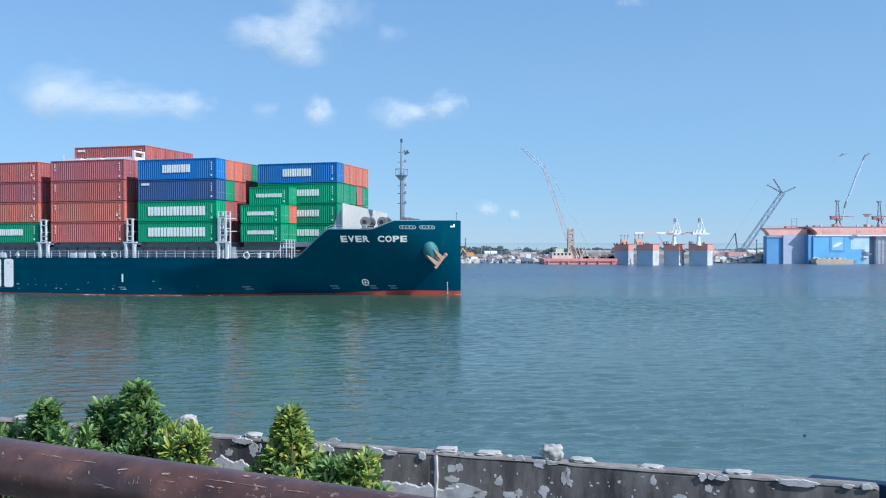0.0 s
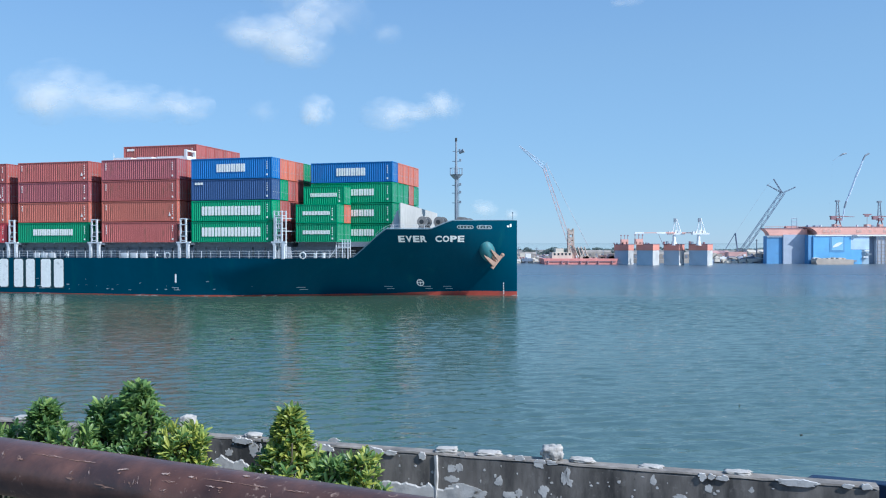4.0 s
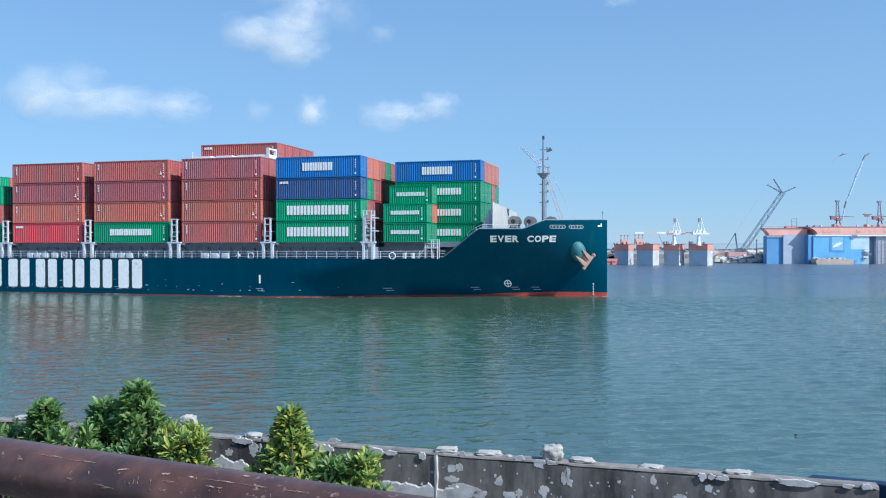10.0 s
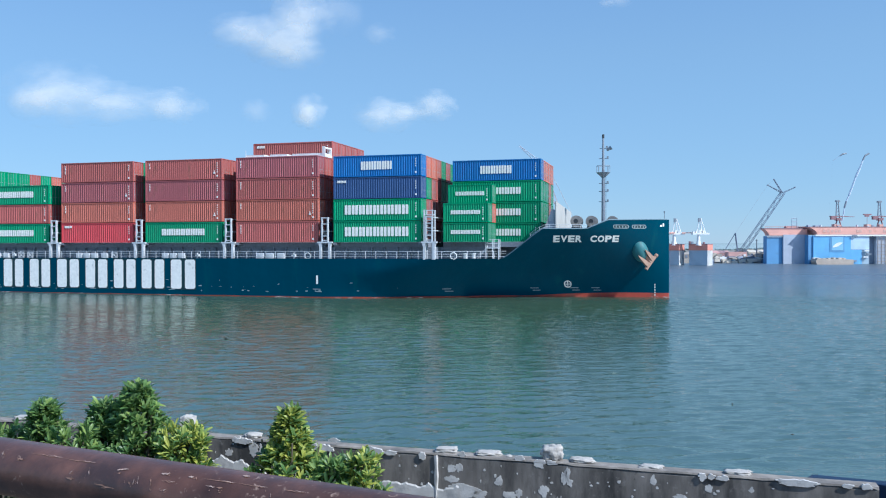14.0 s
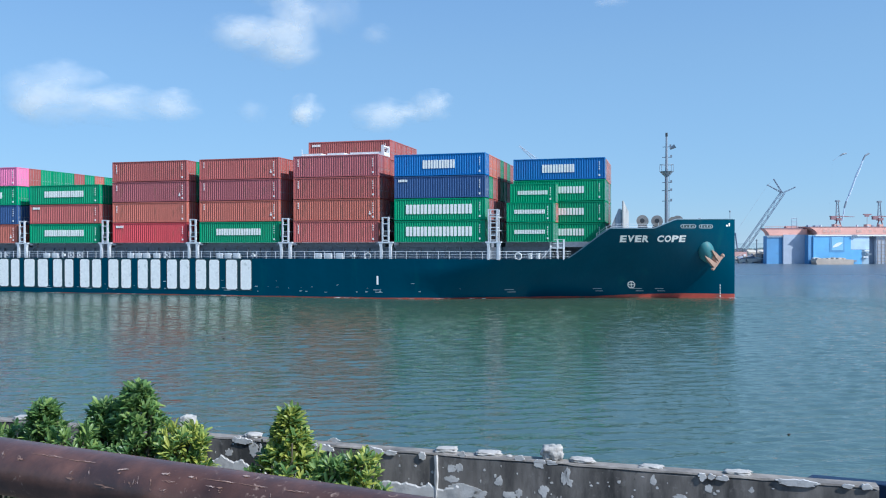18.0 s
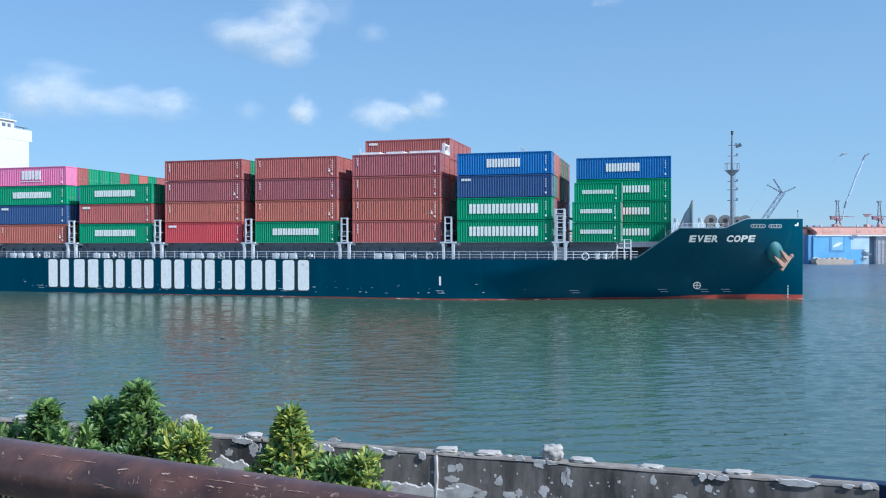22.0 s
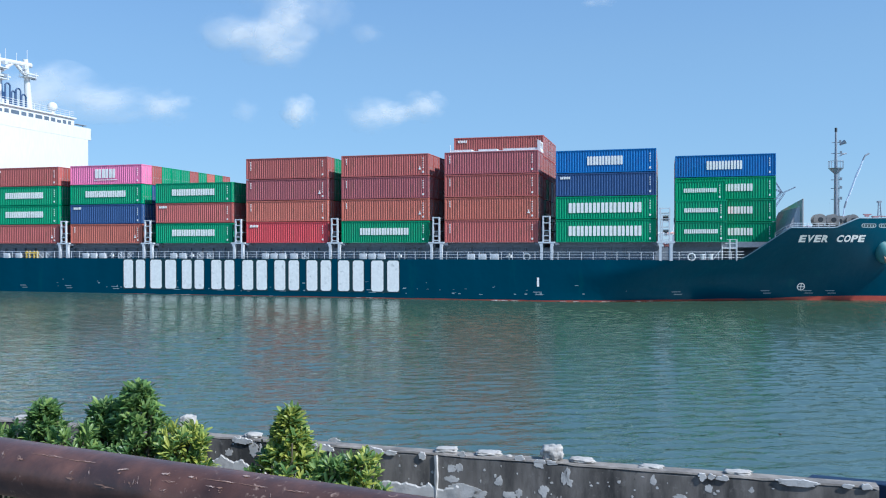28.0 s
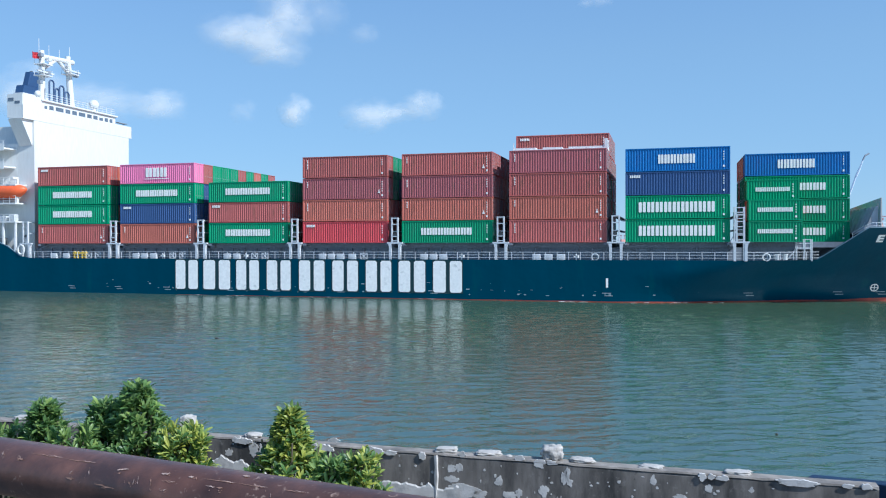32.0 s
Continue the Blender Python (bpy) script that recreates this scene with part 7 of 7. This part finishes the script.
tube(bm, (8.36, 289.5, 3.2), (6.76, 289.5, 5.2), 0.3, 0.25, 6)
tube(bm, (6.76, 289.5, 5.2), (5.77, 289.5, 2.4), 0.25, 0.2, 6)
wpart("digging_arm", bm, M_EXC, ex)


def far_tree(x, y, h, w, seed):
    rr = random.Random(seed)
    th = top_thing("tree", "dark green tree on the far shore", "tree", (x, y, 1.4), "trees behind the yard")
    bm = bmesh.new()
    tube(bm, (0, 0, 0), (0.1, 0, h * 0.5), 0.22, 0.12, 6)
    for k in range(4):
        a = rr.uniform(0, 6.28)
        tube(bm, (0.05, 0, h * 0.35), (math.cos(a) * w * 0.3, math.sin(a) * w * 0.3, h * 0.7), 0.1, 0.04, 5)
    part("trunk", bm, M_TWIG, th)
    verts, faces = [], []
    for k in range(260):
        a, f = rr.uniform(0, 6.283), rr.random()
        r = w / 2 * math.sqrt(rr.random()) * (0.6 + 0.5 * math.sin(math.pi * (0.2 + 0.8 * f)))
        c = Vector((r * math.cos(a), r * math.sin(a), h * (0.35 + 0.65 * f * (1 - 0.45 * (2 * r / w) ** 2))))
        d = Vector((rr.gauss(0, 1), rr.gauss(0, 1), rr.gauss(0, 1))).normalized()
        e = d.orthogonal().normalized()
        s = rr.uniform(0.18, 0.45)
        b = len(verts)
        verts += [c - d * s, c + e * s * 0.6, c + d * s, c - e * s * 0.6]
        faces.append((b, b + 1, b + 2, b + 3))
    me = bpy.data.meshes.new("crown")
    me.from_pydata(verts, [], faces)
    me.materials.append(M_TREE)
    cr2 = new("crown", me)
    cr2.parent = th


rr = random.Random(9)
for i in range(46):
    px = rr.uniform(-60, 140) if i > 30 else rr.uniform(6.72, 68.53)
    far_tree(px, rr.uniform(312, 335), rr.uniform(2.6, 4.6), rr.uniform(3, 7), i)
# wooded strip far behind, for what lies past the yard
verts, faces = [], []
for k in range(9000):
    x = rr.uniform(-900, 1100)
    y = 600 + rr.uniform(-12, 12)
    hh = 1.0 + 2.4 * noise.noise((x * 0.022, 0, 0)) + 1.3 * noise.noise((x * 0.11, 3, 0))
    if hh < 0.2:
        continue
    c = Vector((x, y, 1.2 + hh * rr.random() ** 0.7))
    d = Vector((rr.gauss(0, 1), rr.gauss(0, 1), rr.gauss(0, 1))).normalized()
    e = d.orthogonal().normalized()
    s = rr.uniform(0.7, 1.4)
    b = len(verts)
    verts += [c - d * s, c + e * s * 0.6, c + d * s, c - e * s * 0.6]
    faces.append((b, b + 1, b + 2, b + 3))
me = bpy.data.meshes.new("far_woods")
me.from_pydata(verts, [], faces)
me.materials.append(M_TREE)
tagged(new("far_woods", me), "low dark green band of distant trees", "woods", kind="stuff")
# loose yard goods: crates, pipes, timber, low walls
for m, n, label in ((M_CREAM, 90, "pale crates and blocks lying about the yard"), (M_SCRAP, 110, "grey rubble, planks and pipes lying about the yard"), (M_BLACK, 90, "dark machine parts lying about the yard"), (M_DRED, 50, "rusty red steel pieces lying about the yard"), (M_FWHITE, 40, "white sheets and tanks lying about the yard")):
    bm = bmesh.new()
    for k in range(n):
        xx = rr.uniform(5.59, 60.30) if rr.random() < 0.65 else rr.uniform(88.05, 115.80)
        d = rr.uniform(287.8, 296)
        w = rr.uniform(0.3, 2.8)
        h = rr.uniform(0.15, 0.8) if rr.random() < 0.8 else rr.uniform(0.8, 2.2)
        if rr.random() < 0.3:
            tube(bm, (xx, d, 1.5 + rr.uniform(0, 0.8)), (xx + w * 1.4, d, 1.4 + rr.uniform(0, 2.2)), 0.12, sides=5)
        else:
            box(bm, xx, xx + w, d, d + rr.uniform(0.3, 1.2), 1.2, 1.35 + h)
    tagged(new("yard_goods", mesh_of("yard_goods", bm, m)), label, "yard goods", kind="stuff")
# stones and wreckage along the water's edge
for m, n, label in ((M_CREAM, 130, "pale stones along the far water's edge"), (M_BLACK, 110, "dark stones and wreckage along the far water's edge"), (M_FWHITE, 60, "white blocks along the far water's edge")):
    bm = bmesh.new()
    for k in range(n):
        xx = rr.uniform(5.51, 34.65) if rr.random() < 0.6 else rr.uniform(86.83, 114.60)
        d = SHORE - rr.uniform(-0.6, 1.8)
        r = rr.uniform(0.15, 0.55)
        zz = rr.uniform(0.1, 1.3)
        box(bm, xx, xx + r * rr.uniform(1, 5), d - r, d + r * 2, zz - 0.6, zz + r * 0.8)
    tagged(new("shore_rubble", mesh_of("shore_rubble", bm, m)), label, "rubble", kind="stuff")

# ================= clouds =================
def cloud_material(name, thick):
    m = bpy.data.materials.new(name)
    m.use_nodes = True
    n, l = m.node_tree.nodes, m.node_tree.links
    n.remove(n["Principled BSDF"])
    tc = n.new("ShaderNodeTexCoord")
    oi = n.new("ShaderNodeObjectInfo")
    flat = n.new("ShaderNodeVectorMath")
    flat.operation = "MULTIPLY"
    flat.inputs[1].default_value = (1, 0, 1)
    l.new(tc.outputs["Object"], flat.inputs[0])
    ln = n.new("ShaderNodeVectorMath")
    ln.operation = "LENGTH"
    l.new(flat.outputs[0], ln.inputs[0])
    off = n.new("ShaderNodeVectorMath")
    off.operation = "ADD"
    l.new(tc.outputs["Object"], off.inputs[0])
    l.new(oi.outputs["Location"], off.inputs[1])
    nz = n.new("ShaderNodeTexNoise")
    nz.inputs["Scale"].default_value = 1.7
    nz.inputs["Detail"].default_value = 7
    nz.inputs["Roughness"].default_value = 0.52
    l.new(off.outputs[0], nz.inputs["Vector"])
    a = n.new("ShaderNodeMath")
    a.operation = "MULTIPLY_ADD"
    a.inputs[1].default_value = 1.25
    a.inputs[2].default_value = 0.25
    l.new(nz.outputs["Fac"], a.inputs[0])
    s = n.new("ShaderNodeMath")
    s.operation = "SUBTRACT"
    l.new(a.outputs[0], s.inputs[0])
    l.new(ln.outputs["Value"], s.inputs[1])
    mr = n.new("ShaderNodeMapRange")
    mr.interpolation_type = "SMOOTHSTEP"
    mr.inputs["From Min"].default_value, mr.inputs["From Max"].default_value = -0.15, 1.15
    mr.inputs["To Max"].default_value = thick
    l.new(s.outputs[0], mr.inputs["Value"])
    d = n.new("ShaderNodeBsdfDiffuse")
    d.inputs["Color"].default_value = (1.0, 0.91, 0.79, 1)
    t = n.new("ShaderNodeBsdfTransparent")
    mx = n.new("ShaderNodeMixShader")
    l.new(mr.outputs[0], mx.inputs[0])
    l.new(t.outputs[0], mx.inputs[1])
    l.new(d.outputs[0], mx.inputs[2])
    l.new(mx.outputs[0], n["Material Output"].inputs["Surface"])
    return m


bm = bmesh.new()
bmesh.ops.create_uvsphere(bm, u_segments=24, v_segments=12, radius=1.0)
bmesh.ops.delete(bm, geom=[v for v in bm.verts if v.co.y > 0.02], context="VERTS")
for v in bm.verts:
    v.co.y *= 0.25
sparse = bm.copy()
ME_PUFF = mesh_of("puff", bm, cloud_material("cloud_vapour", 0.49), True)
ME_THIN = mesh_of("puff", sparse, cloud_material("thin_cloud_vapour", 0.18), True)
DK = 3400.0


def cloud(x, z, puffs, label, drift=-95.0):
    th = tagged(new("cloud"), label, "cloud", "clouds in the sky")
    for i, (dx, dz, rx, rz, *wisp) in enumerate(puffs):
        p = shared("puff", ME_THIN if wisp or "faint" in label else ME_PUFF, th)
        p.matrix_local = Matrix.Translation((dx, i * 9.0, dz)) @ Matrix.Diagonal((rx, rz, rz, 1))
    DRIFTING.append((th, [(0, Matrix.Translation((x, DK, z))), (32, Matrix.Translation((x + drift, DK, z)))]))


K = 2.34
cloud(-612.0, 842.0, ((0, 2 * K, 84 * K, 56 * K), (32 * K, 40 * K, 62 * K, 52 * K), (-58 * K, 10 * K, 72 * K, 40 * K), (8 * K, -22 * K, 66 * K, 34 * K), (92 * K, 52 * K, 55 * K, 50 * K, "wisp"), (165 * K, 14 * K, 34 * K, 22 * K, "wisp"), (12 * K, 80 * K, 80 * K, 42 * K, "wisp"), (-90 * K, 20 * K, 60 * K, 40 * K, "wisp")), "large soft white cumulus cloud", -105)
cloud(-1390.43, 588.02, ((-72 * K, 14 * K, 112 * K, 64 * K), (30 * K, -4 * K, 110 * K, 42 * K), (135 * K, -8 * K, 62 * K, 36 * K), (-110 * K, 0, 60 * K, 40 * K)), "long flat white cloud")
cloud(-512.63, 545.88, ((0, 0, 36 * K, 34 * K), (-8 * K, -8 * K, 26 * K, 24 * K)), "small soft white cloud in blue sky")
cloud(-114.70, 541.20, ((-40 * K, -6 * K, 58 * K, 36 * K), (52 * K, 12 * K, 44 * K, 32 * K), (5 * K, 0, 50 * K, 22 * K)), "pair of small white cumulus clouds")
cloud(177.90, 143.27, ((0, 0, 28 * K, 18 * K), (50 * K, -10 * K, 14 * K, 12 * K)), "small white cloud near the horizon")
cloud(-735.0, 545.0, ((0, 0, 30 * K, 24 * K),), "faint small wisp of cloud")
cloud(786.51, 1000.00, ((0, 0, 30 * K, 14 * K), (-20 * K, -3 * K, 18 * K, 9 * K)), "faint thin cloud high in the sky", -150)



def motions():
    for t in MOVING_WITH_SHIP:
        local = t[1]
        walk(t[0], [(s, m @ local) for s, m in SHIP_ROWS])
    walk(water, [(0, pose(4, 1.5, 0)), (32, pose(-4, -1.5, 0))])
    for thing, rows in DRIFTING:
        walk(thing, rows)


motions()
